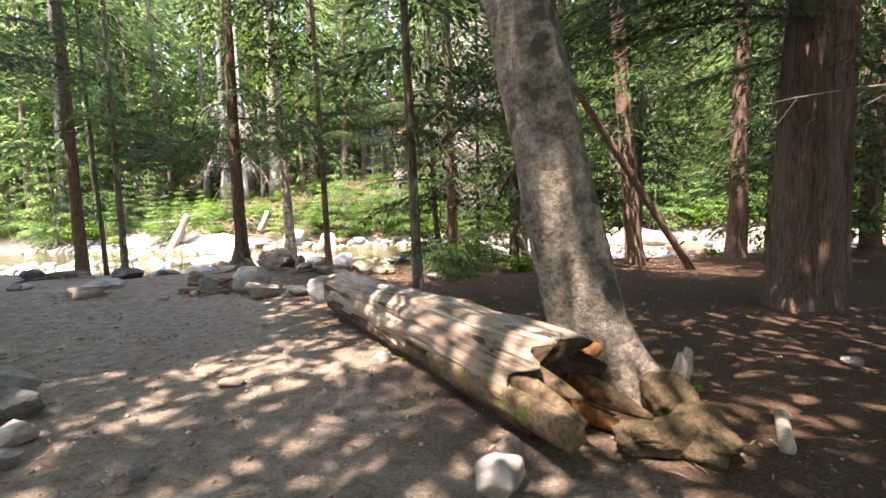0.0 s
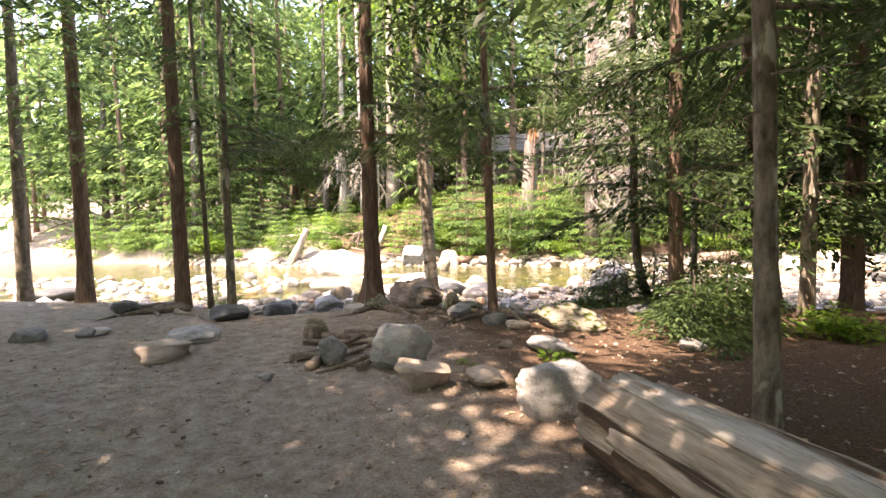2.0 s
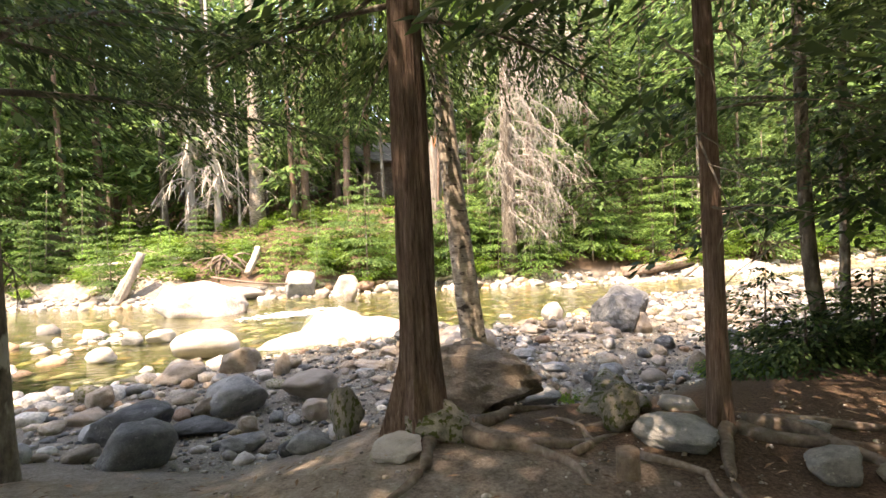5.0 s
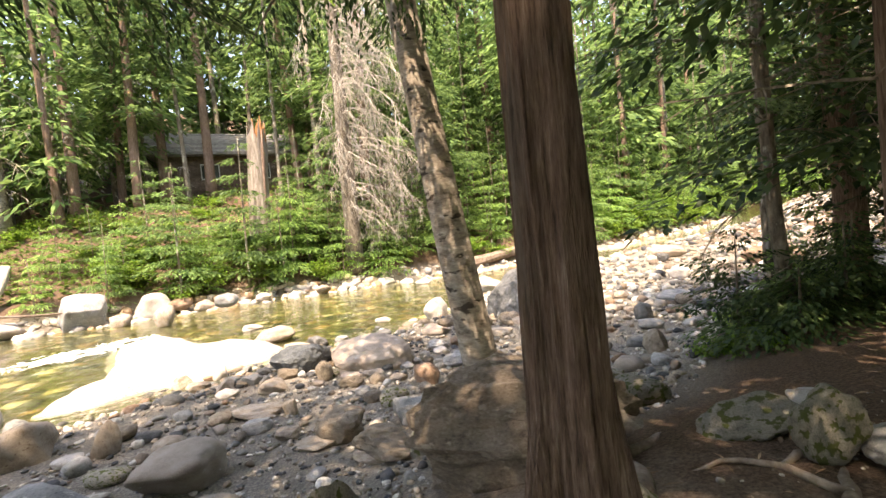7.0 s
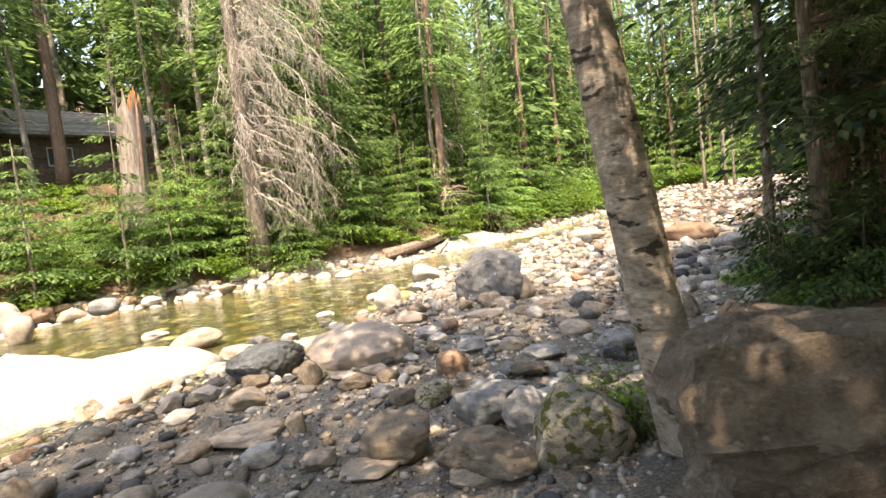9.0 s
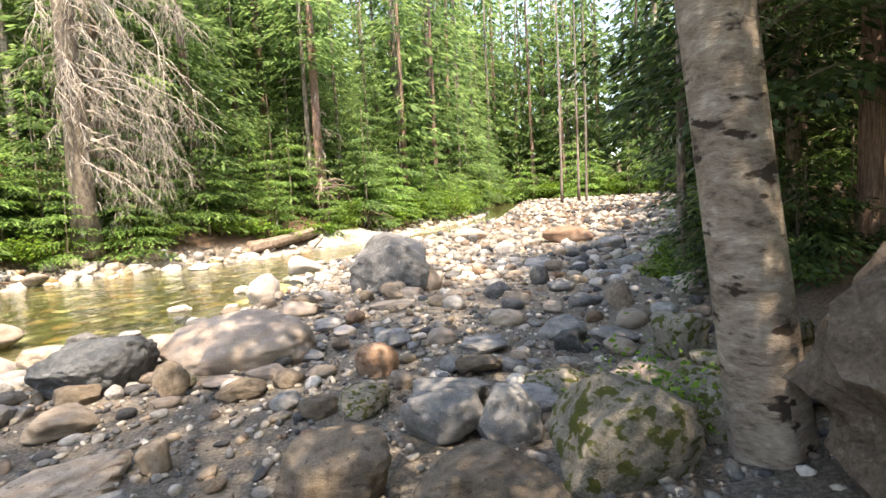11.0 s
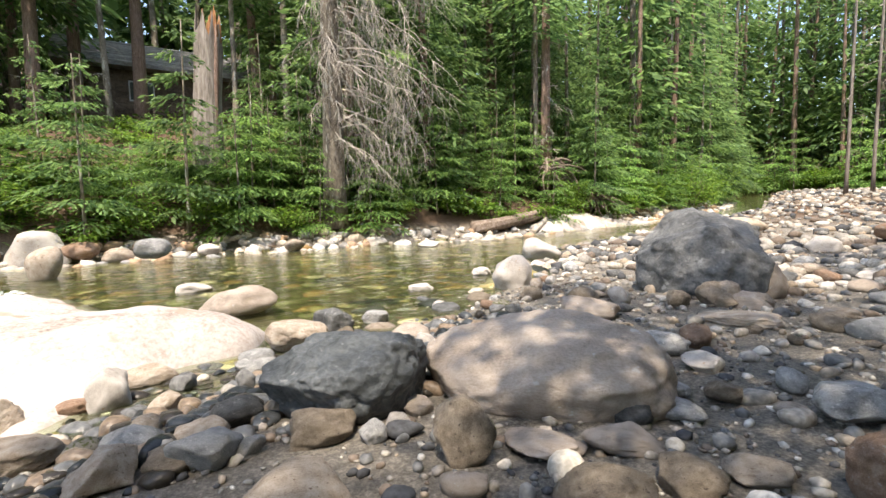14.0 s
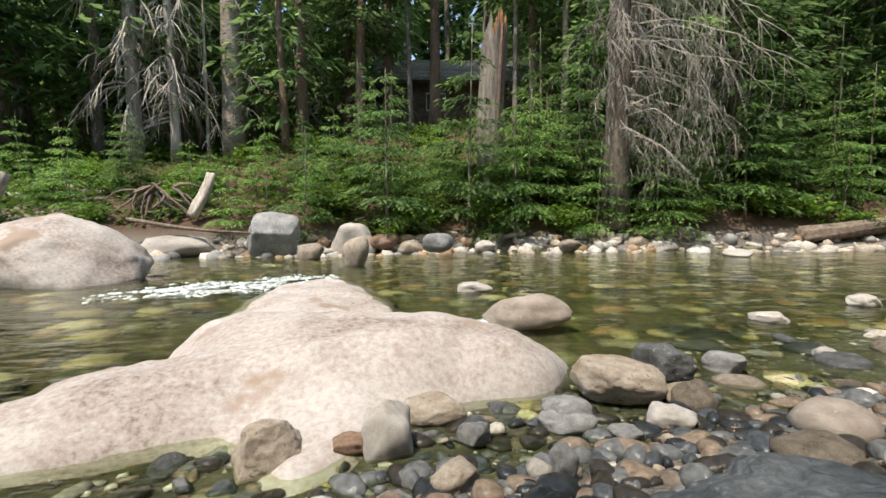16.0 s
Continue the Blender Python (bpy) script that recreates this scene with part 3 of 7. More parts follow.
rock("stone", "small worn grey stone in the shallow stream", "grey_rock", -1.20, 11.58, -0.89, 0.16, 0.13, 0.17, -20, 8, 0.75, 4)
rock("stone", "middling rounded tan stone in the shallow stream", "tan_rock", -0.75, 11.88, -0.86, 0.30, 0.23, 0.26, -26, 9, 0.55, 5)
rock("stone", "middling angular dark slate-grey stone in the shallow stream", "dark_rock", -0.27, 12.17, -0.89, 0.23, 0.18, 0.30, -30, 10, 0.88, 5)
rock("stone", "small worn brown stone in the shallow stream", "brown_rock", -0.36, 11.68, -0.89, 0.14, 0.11, 0.21, -33, 11, 0.75, 4)
rock("stone", "small rounded pale cream stone on the gravel bar", "pale_rock", -0.64, 11.46, -0.87, 0.14, 0.11, 0.14, -31, 12, 0.55, 4)
rock("stone", "small angular grey stone in the shallow stream", "grey_rock", 0.32, 12.30, -0.89, 0.17, 0.13, 0.17, -37, 13, 0.88, 4)
rock("stone", "small worn pale cream stone in the shallow stream", "pale_rock", 1.90, 13.76, -0.89, 0.19, 0.15, 0.11, -40, 14, 0.75, 4)
rock("stone", "small rounded pale cream stone in the shallow stream", "pale_rock", 1.33, 12.50, -0.89, 0.10, 0.08, 0.12, -45, 15, 0.55, 4)
rock("stone", "small angular pale cream stone in the shallow stream", "pale_rock", 3.64, 14.35, -0.89, 0.19, 0.15, 0.17, -47, 16, 0.88, 4)
rock("stone", "small angular tan stone on the gravel bar", "tan_rock", -1.89, 10.96, -0.84, 0.11, 0.09, 0.13, -7, 17, 0.88, 4)
rock("stone", "small rounded grey stone on the gravel bar", "grey_rock", -1.41, 10.98, -0.82, 0.07, 0.05, 0.15, -20, 18, 0.55, 4)
rock("stone", "small angular grey stone on the gravel bar", "grey_rock", -0.92, 11.37, -0.87, 0.11, 0.09, 0.07, -27, 19, 0.88, 4)
rock("boulder", "big worn grey boulder at the foot of the far bank", "grey_rock", -5.28, 22.23, -0.89, 0.74, 0.57, 1.22, 13, 20, 0.95, 4, box=0.5)
rock("boulder", "middling rounded tan boulder in the shallow stream", "tan_rock", -3.01, 19.60, -0.89, 0.33, 0.26, 0.67, 5, 21, 0.55, 3)
rock("boulder", "big angular pale cream boulder at the foot of the far bank", "pale_rock", -3.34, 22.77, -0.83, 0.74, 0.58, 0.84, 5, 22, 0.88, 3)
rock("boulder", "big worn rust-stained boulder at the foot of the far bank", "rust_rock", -2.54, 22.69, -0.72, 0.51, 0.40, 0.41, 2, 23, 0.75, 3)
rock("boulder", "big rounded grey boulder in the shallow stream", "grey_rock", -1.06, 21.21, -0.64, 0.46, 0.36, 0.42, -5, 24, 0.55, 3)
rock("boulder", "middling angular tan boulder in the shallow stream", "tan_rock", -4.23, 21.30, -0.89, 0.35, 0.27, 0.42, 10, 25, 0.88, 3)
rock("boulder", "big worn pale cream boulder at the foot of the far bank", "pale_rock", 2.15, 23.44, -0.76, 0.58, 0.45, 0.31, -17, 26, 0.75, 3)
rock("boulder", "middling rounded pale cream boulder in the shallow stream", "pale_rock", 6.64, 20.49, -0.89, 0.39, 0.31, 0.22, -37, 27, 0.55, 3)
rock("boulder", "big angular pale cream boulder at the foot of the far bank", "pale_rock", -7.79, 22.45, -0.89, 1.12, 0.87, 0.62, 23, 28, 0.88, 3)
rock("boulder", "middling worn tan boulder at the foot of the far bank", "tan_rock", -1.69, 22.52, -0.81, 0.41, 0.32, 0.32, -2, 29, 0.75, 3)
rock("boulder", "middling rounded tan boulder at the foot of the far bank", "tan_rock", -0.33, 23.93, -0.62, 0.35, 0.27, 0.33, -7, 30, 0.55, 3)
rock("boulder", "middling angular pale cream boulder at the foot of the far bank", "pale_rock", 0.49, 22.52, -0.81, 0.32, 0.25, 0.30, -11, 31, 0.88, 3)
rock("boulder", "middling worn tan boulder at the foot of the far bank", "tan_rock", 2.73, 21.95, -0.77, 0.35, 0.27, 0.31, -21, 32, 0.75, 3)
rock("boulder", "middling rounded pale cream boulder at the foot of the far bank", "pale_rock", 4.63, 23.43, -0.68, 0.35, 0.27, 0.37, -25, 33, 0.55, 3)
rock("boulder", "middling angular pale cream boulder at the foot of the far bank", "pale_rock", 5.72, 22.35, -0.89, 0.45, 0.35, 0.33, -31, 34, 0.88, 3)
rock("boulder", "middling worn tan boulder at the foot of the far bank", "tan_rock", 5.09, 22.73, -0.83, 0.42, 0.33, 0.39, -28, 35, 0.75, 3)
rock("boulder", "big upright angular grey boulder on the gravel bar", "dark_rock", 3.74, 10.36, -0.66, 0.76, 0.59, 1.02, -66, 36, 0.9, 6, 0.17)
rock("boulder", "big smooth rounded mauve-grey boulder on the gravel bar", "mauve_rock", -0.12, 9.5, -0.66, 0.76, 0.5, 0.47, -48, 41, 0.5, 6, 0.1, 0, 0.42, box=0.3)
rock("boulder", "middling lumpy dark slate-grey boulder on the gravel bar", "slate_rock", -1.1, 9.97, -0.66, 0.47, 0.37, 0.42, -25, 38, 0.7, 6, 0.17, 0, 0.35)
rock("stone", "small rounded brown stone on the gravel bar", "brown_rock", -0.99, 9.13, -0.66, 0.14, 0.11, 0.28, -41, 39, 0.55, 4)
rock("stone", "small angular brown stone on the gravel bar", "brown_rock", -1.42, 9.64, -0.66, 0.17, 0.13, 0.16, -21, 40, 0.88, 4)
rock("stone", "small worn grey stone on the gravel bar", "grey_rock", -1.23, 9.49, -0.66, 0.07, 0.05, 0.12, -28, 41, 0.75, 4)
rock("stone", "small rounded pale cream stone on the gravel bar", "pale_rock", -1.05, 9.57, -0.66, 0.07, 0.05, 0.07, -32, 42, 0.55, 4)
rock("stone", "small angular mauve-grey stone on the gravel bar", "mauve_rock", -0.90, 9.64, -0.66, 0.10, 0.08, 0.08, -34, 43, 0.88, 4)
rock("boulder", "big worn pale cream boulder in the shallow stream", "pale_rock", 6.58, 15.65, -0.89, 0.58, 0.45, 0.53, -48, 44, 0.75, 3)
rock("boulder", "middling rounded pale cream boulder on the gravel bar", "pale_rock", 2.99, 12.85, -0.85, 0.33, 0.26, 0.52, -45, 45, 0.55, 4)
rock("boulder", "middling angular mauve-grey boulder on the gravel bar", "mauve_rock", 1.61, 10.40, -0.66, 0.31, 0.24, 0.19, -55, 46, 0.88, 4)
rock("stone", "middling worn brown stone on the gravel bar", "brown_rock", 2.94, 9.82, -0.66, 0.23, 0.18, 0.27, -68, 47, 0.75, 4)
rock("stone", "middling rounded mauve-grey stone on the gravel bar", "mauve_rock", 3.79, 9.72, -0.66, 0.25, 0.20, 0.46, -72, 48, 0.55, 4)
rock("stone", "small angular mauve-grey stone on the gravel bar", "mauve_rock", 3.03, 9.55, -0.66, 0.20, 0.16, 0.19, -71, 49, 0.88, 4)
rock("boulder", "middling worn tan boulder on the gravel bar", "tan_rock", 2.25, 9.36, -0.66, 0.35, 0.27, 0.13, -70, 50, 0.75, 5)
rock("stone", "small rounded grey stone on the gravel bar", "grey_rock", 1.06, 9.38, -0.66, 0.21, 0.16, 0.16, -63, 51, 0.55, 5)
rock("stone", "small angular pale cream stone on the gravel bar", "pale_rock", 0.91, 9.02, -0.66, 0.14, 0.11, 0.12, -68, 52, 0.88, 4)
rock("stone", "small worn dark slate-grey stone on the gravel bar", "dark_rock", -0.10, 8.91, -0.66, 0.11, 0.09, 0.12, -61, 53, 0.75, 4)
rock("stone", "small rounded grey stone on the gravel bar", "grey_rock", 0.15, 8.80, -0.66, 0.14, 0.11, 0.07, -66, 54, 0.55, 4)
rock("stone", "small angular brown stone on the gravel bar", "brown_rock", 0.51, 8.73, -0.66, 0.10, 0.08, 0.11, -70, 55, 0.88, 4)
rock("stone", "small worn grey stone on the gravel bar", "grey_rock", 0.39, 8.94, -0.66, 0.09, 0.07, 0.07, -65, 56, 0.75, 4)
rock("stone", "small rounded dark slate-grey stone on the gravel bar", "dark_rock", -1.66, 10.17, -0.69, 0.14, 0.11, 0.15, -11, 57, 0.55, 4)
rock("stone", "small angular tan stone on the gravel bar", "tan_rock", -1.85, 10.03, -0.68, 0.13, 0.10, 0.12, -7, 58, 0.88, 4)
rock("stone", "small worn brown stone on the gravel bar", "brown_rock", -1.99, 9.81, -0.66, 0.13, 0.10, 0.10, -4, 59, 0.75, 4)
rock("stone", "small rounded tan stone on the gravel bar", "tan_rock", -2.52, 10.48, -0.76, 0.19, 0.15, 0.14, 8, 60, 0.55, 5)
rock("stone", "small angular grey stone on the gravel bar", "grey_rock", -1.72, 9.74, -0.66, 0.09, 0.07, 0.09, -12, 61, 0.88, 4)
rock("stone", "small worn dark slate-grey stone in the shallow stream", "dark_rock", -0.21, 12.30, -0.89, 0.21, 0.16, 0.26, -23, 62, 0.75, 4)
rock("stone", "small rounded grey stone in the shallow stream", "grey_rock", -1.19, 11.54, -0.89, 0.17, 0.13, 0.16, -14, 63, 0.55, 4)
rock("stone", "small angular grey stone in the shallow stream", "grey_rock", 0.37, 12.40, -0.89, 0.14, 0.11, 0.13, -29, 64, 0.88, 4)
rock("stone", "small worn pale cream stone in the shallow stream", "pale_rock", 1.85, 13.74, -0.89, 0.18, 0.14, 0.13, -34, 65, 0.75, 4)
rock("stone", "small rounded pale cream stone in the shallow stream", "pale_rock", 3.62, 14.34, -0.89, 0.17, 0.13, 0.18, -41, 66, 0.55, 3)
rock("stone", "small angular pale cream stone on the gravel bar", "pale_rock", -0.18, 10.60, -0.69, 0.10, 0.08, 0.14, -35, 67, 0.88, 4)
rock("stone", "small worn tan stone in the shallow stream", "tan_rock", -0.35, 11.79, -0.89, 0.15, 0.12, 0.15, -24, 68, 0.75, 4)
rock("stone", "small rounded mauve-grey stone on the gravel bar", "mauve_rock", -0.37, 8.78, -0.66, 0.18, 0.14, 0.09, -61, 69, 0.55, 5)
rock("stone", "small angular mauve-grey stone on the gravel bar", "mauve_rock", -0.65, 8.98, -0.66, 0.19, 0.15, 0.06, -51, 70, 0.88, 5)
rock("stone", "small worn dark slate-grey stone in the shallow stream", "dark_rock", 1.30, 12.33, -0.89, 0.18, 0.14, 0.12, -37, 71, 0.75, 4)
rock("stone", "small rounded rust-stained stone on the gravel bar", "rust_rock", 0.03, 7.91, -0.66, 0.19, 0.15, 0.26, -57, 72, 0.55, 5)
rock("stone", "small angular grey stone on the gravel bar", "grey_rock", 0.71, 8.24, -0.66, 0.19, 0.15, 0.19, -58, 73, 0.88, 5)
rock("stone", "small worn brown stone on the gravel bar", "brown_rock", -0.47, 8.45, -0.66, 0.16, 0.12, 0.13, -42, 74, 0.75, 4)
rock("stone", "small rounded brown stone on the gravel bar", "brown_rock", -0.79, 8.56, -0.66, 0.19, 0.15, 0.14, -35, 75, 0.55, 5)
rock("stone", "small angular brown stone on the gravel bar", "brown_rock", 0.41, 7.15, -0.66, 0.21, 0.16, 0.14, -74, 76, 0.88, 5)
rock("stone", "middling worn moss-patched stone on the gravel bar", "mossy_rock", 0.10, 6.43, -0.66, 0.24, 0.18, 0.22, -88, 77, 0.75, 5)
rock("stone", "middling rounded grey stone on the gravel bar", "grey_rock", -0.11, 6.56, -0.66, 0.27, 0.21, 0.15, -85, 78, 0.55, 5)
rock("stone", "middling angular grey stone on the gravel bar", "grey_rock", -0.32, 7.05, -0.66, 0.29, 0.23, 0.17, -71, 79, 0.88, 5)
rock("stone", "small worn moss-patched stone on the gravel bar", "mossy_rock", -0.62, 7.51, -0.66, 0.19, 0.15, 0.19, -56, 80, 0.75, 5)
rock("stone", "small rounded tan stone on the gravel bar", "tan_rock", -0.18, 7.52, -0.66, 0.10, 0.08, 0.14, -62, 81, 0.55, 4)
rock("stone", "middling angular grey stone on the gravel bar", "grey_rock", 0.91, 7.35, -0.66, 0.24, 0.18, 0.14, -73, 82, 0.88, 5)
rock("stone", "small worn mauve-grey stone on the gravel bar", "mauve_rock", 1.02, 7.85, -0.66, 0.16, 0.12, 0.16, -66, 83, 0.75, 4)
rock("stone", "middling rounded tan stone on the gravel bar", "tan_rock", 1.91, 7.50, -0.66, 0.23, 0.18, 0.19, -75, 84, 0.55, 4)
rock("stone", "small angular tan stone on the gravel bar", "tan_rock", 3.01, 7.82, -0.66, 0.20, 0.16, 0.22, -75, 85, 0.88, 4)
rock("stone", "middling worn dark slate-grey stone on the gravel bar", "dark_rock", 3.47, 8.30, -0.66, 0.23, 0.18, 0.26, -71, 86, 0.75, 4)
rock("stone", "small rounded tan stone on the gravel bar", "tan_rock", 3.01, 9.79, -0.66, 0.15, 0.12, 0.28, -57, 87, 0.55, 4)
rock("stone", "small angular tan stone on the gravel bar", "tan_rock", 3.08, 9.53, -0.66, 0.15, 0.11, 0.19, -60, 88, 0.88, 4)
rock("stone", "small worn tan stone on the gravel bar", "tan_rock", 3.19, 8.91, -0.66, 0.17, 0.13, 0.12, -65, 89, 0.75, 4)
rock("stone", "middling rounded grey stone on the gravel bar", "grey_rock", 1.59, 6.81, -0.66, 0.26, 0.20, 0.24, -84, 90, 0.55, 4)
rock("stone", "small angular dark slate-grey stone on the gravel bar", "dark_rock", 1.23, 6.64, -0.66, 0.14, 0.11, 0.19, -86, 91, 0.88, 4)
rock("stone", "middling worn grey stone on the gravel bar", "grey_rock", 1.44, 6.30, -0.63, 0.24, 0.19, 0.17, -91, 92, 0.75, 5)
rock("stone", "small rounded mauve-grey stone on the gravel bar", "mauve_rock", 1.21, 6.18, -0.63, 0.15, 0.11, 0.14, -93, 93, 0.55, 4)
rock("stone", "middling angular moss-patched stone on the gravel bar", "mossy_rock", 1.01, 5.70, -0.56, 0.24, 0.19, 0.37, -101, 94, 0.88, 5)
rock("stone", "middling worn mauve-grey stone on the gravel bar", "mauve_rock", 0.19, 5.91, -0.60, 0.27, 0.21, 0.23, -100, 95, 0.75, 5)
rock("stone", "small rounded tan stone on the gravel bar", "tan_rock", 0.78, 6.94, -0.66, 0.09, 0.07, 0.10, -80, 96, 0.55, 4)
rock("stone", "small angular brown stone on the gravel bar", "brown_rock", 2.81, 6.48, -0.58, 0.18, 0.14, 0.34, -89, 97, 0.88, 4)
rock("stone", "middling worn dark slate-grey stone on the gravel bar", "dark_rock", 3.08, 6.93, -0.64, 0.23, 0.18, 0.17, -84, 98, 0.75, 4)
rock("boulder", "big rounded rust-stained boulder on the gravel bar", "rust_rock", 13.48, 10.01, -0.58, 0.93, 0.73, 0.57, -77, 99, 0.55, 3)
rock("stone", "middling angular dark slate-grey stone on the gravel bar", "dark_rock", 12.85, 13.38, -0.59, 0.25, 0.20, 0.38, -65, 100, 0.88, 3)
rock("stone", "small worn tan stone on the gravel bar", "tan_rock", -0.19, 8.30, -0.66, 0.14, 0.11, 0.10, -48, 101, 0.75, 4)
rock("stone", "small rounded grey stone on the gravel bar", "grey_rock", -0.82, 8.06, -0.66, 0.11, 0.08, 0.13, -42, 102, 0.55, 4)
rock("stone", "small angular brown stone on the gravel bar", "brown_rock", -0.76, 7.79, -0.66, 0.15, 0.12, 0.11, -48, 103, 0.88, 4)
rock("stone", "middling worn grey stone on the gravel bar", "grey_rock", 4.19, 7.57, -0.66, 0.25, 0.20, 0.18, -80, 104, 0.75, 4)
rock("boulder", "middling rounded pale cream boulder on the gravel bar", "pale_rock", 10.15, 10.92, -0.66, 0.34, 0.27, 0.36, -70, 105, 0.55, 3)
rock("boulder", "big angular grey boulder on the gravel bar", "grey_rock", 6.58, 8.71, -0.66, 0.46, 0.36, 0.26, -75, 106, 0.88, 3)
rock("stone", "small worn mauve-grey stone on the gravel bar", "mauve_rock", 2.64, 7.22, -0.66, 0.14, 0.11, 0.17, -80, 107, 0.75, 4)
rock("boulder", "big rounded tan boulder on the gravel bar", "tan_rock", 14.38, 14.24, -0.53, 0.74, 0.58, 0.50, -65, 108, 0.55, 3)
rock("boulder", "middling angular grey boulder on the gravel bar", "grey_rock", 11.79, 8.21, -0.64, 0.38, 0.30, 0.36, -83, 109, 0.88, 3)
rock("boulder", "middling worn grey boulder on the gravel bar", "grey_rock", 6.88, 6.90, -0.61, 0.31, 0.24, 0.26, -87, 110, 0.75, 3)
rock("stone", "small rounded dark slate-grey stone on the gravel bar", "dark_rock", 4.67, 8.07, -0.66, 0.18, 0.14, 0.34, -76, 111, 0.55, 4)
rock("boulder", "middling angular brown boulder on the gravel bar", "brown_rock", -1.27, 6.29, -0.63, 0.36, 0.28, 0.25, -58, 112, 0.88, 5)
rock("boulder", "middling worn moss-patched boulder on the gravel bar", "mossy_rock", -0.92, 5.82, -0.55, 0.33, 0.25, 0.47, -70, 113, 0.75, 5)
rock("stone", "middling rounded grey stone on the gravel bar", "grey_rock", -0.71, 6.87, -0.66, 0.27, 0.21, 0.29, -55, 114, 0.55, 5)
rock("stone", "small angular grey stone on the gravel bar", "grey_rock", -0.58, 6.51, -0.66, 0.21, 0.16, 0.31, -61, 115, 0.88, 5)
rock("boulder", "middling worn brown boulder on the gravel bar", "brown_rock", -1.42, 7.01, -0.66, 0.31, 0.24, 0.30, -45, 116, 0.75, 5)
rock("stone", "small rounded moss-patched stone on the gravel bar", "mossy_rock", -0.53, 5.49, -0.48, 0.18, 0.14, 0.34, -78, 117, 0.55, 5)
rock("stone", "small angular tan stone on the gravel bar", "tan_rock", -1.89, 7.35, -0.66, 0.14, 0.11, 0.12, -34, 118, 0.88, 4)
rock("stone", "middling worn tan stone on the gravel bar", "tan_rock", -1.67, 7.01, -0.66, 0.24, 0.19, 0.05, -42, 119, 0.75, 5)
rock("boulder", "middling rounded tan boulder on the gravel bar", "tan_rock", -2.03, 8.32, -0.66, 0.33, 0.26, 0.15, -24, 120, 0.55, 5)
rock("stone", "small angular grey stone on the gravel bar", "grey_rock", -2.10, 7.81, -0.66, 0.18, 0.14, 0.13, -27, 121, 0.88, 5)
rock("stone", "small worn tan stone on the gravel bar", "tan_rock", -1.71, 8.07, -0.66, 0.09, 0.07, 0.19, -30, 122, 0.75, 4)
rock("stone", "small rounded tan stone on the gravel bar", "tan_rock", -1.68, 9.18, -0.66, 0.22, 0.18, 0.17, -24, 123, 0.55, 4)
rock("stone", "small angular tan stone on the gravel bar", "tan_rock", -2.22, 9.85, -0.67, 0.15, 0.12, 0.16, -15, 124, 0.88, 4)
rock("stone", "small worn pale cream stone on the gravel bar", "pale_rock", -2.26, 9.37, -0.66, 0.15, 0.11, 0.12, -16, 125, 0.75, 4)
rock("stone", "small rounded tan stone on the gravel bar", "tan_rock", -2.43, 8.41, -0.66, 0.15, 0.12, 0.13, -18, 126, 0.55, 4)
rock("stone", "small angular grey stone on the gravel bar", "grey_rock", -1.85, 9.77, -0.66, 0.18, 0.14, 0.16, -19, 127, 0.88, 4)
rock("stone", "small worn brown stone on the gravel bar", "brown_rock", -1.95, 7.44, -0.66, 0.06, 0.05, 0.09, -32, 128, 0.75, 4)
rock("stone", "small rounded tan stone on the gravel bar", "tan_rock", -1.36, 6.30, -0.64, 0.21, 0.16, 0.11, -57, 129, 0.55, 5)
rock("boulder", "big angular dark slate-grey boulder on the gravel bar", "dark_rock", -4.68, 5.73, -0.60, 0.46, 0.36, 0.40, 25, 130, 0.88, 4)
rock("boulder", "big worn grey boulder on the gravel bar", "grey_rock", -3.71, 6.68, -0.66, 0.50, 0.39, 0.46, 14, 131, 0.75, 4)
rock("boulder", "big rounded pale cream boulder in the shallow stream", "pale_rock", -5.64, 11.05, -0.89, 0.69, 0.54, 0.61, 18, 132, 0.55, 3)
rock("boulder", "middling angular tan boulder on the gravel bar", "tan_rock", -4.26, 8.64, -0.66, 0.34, 0.26, 0.44, 14, 133, 0.88, 4)
rock("boulder", "middling worn mauve-grey boulder on the gravel bar", "mauve_rock", -2.88, 7.03, -0.66, 0.42, 0.32, 0.37, 6, 134, 0.75, 4)
rock("stone", "middling rounded brown stone on the gravel bar", "brown_rock", -4.02, 6.50, -0.66, 0.24, 0.18, 0.26, 17, 135, 0.55, 4)
rock("boulder", "middling angular dark slate-grey boulder on the gravel bar", "dark_rock", -4.01, 5.97, -0.66, 0.38, 0.30, 0.15, 18, 136, 0.88, 4)
rock("stone", "middling worn grey stone on the gravel bar", "grey_rock", -3.33, 5.29, -0.63, 0.25, 0.19, 0.16, 13, 137, 0.75, 4)
rock("stone", "small rounded mauve-grey stone on the gravel bar", "mauve_rock", -2.66, 6.15, -0.66, 0.21, 0.17, 0.23, 4, 138, 0.55, 4)
rock("stone", "small angular moss-patched stone on the earth bank", "mossy_rock", -2.21, 4.63, -0.31, 0.19, 0.15, 0.48, -0, 139, 0.88, 4)
rock("stone", "small worn moss-patched stone on the earth bank", "mossy_rock", -0.06, 3.39, 0.04, 0.18, 0.14, 0.36, -38, 140, 0.75, 5)
rock("boulder", "middling rounded grey boulder on the earth bank", "grey_rock", 0.16, 3.04, 0.04, 0.30, 0.23, 0.22, -44, 141, 0.55, 5)
rock("stone", "small angular pale cream stone on the earth bank", "pale_rock", 0.65, 3.74, 0.00, 0.17, 0.13, 0.13, -42, 142, 0.88, 4)
rock("stone", "middling worn moss-patched stone on the earth bank", "mossy_rock", 0.76, 5.13, -0.37, 0.25, 0.20, 0.27, -33, 143, 0.75, 4)
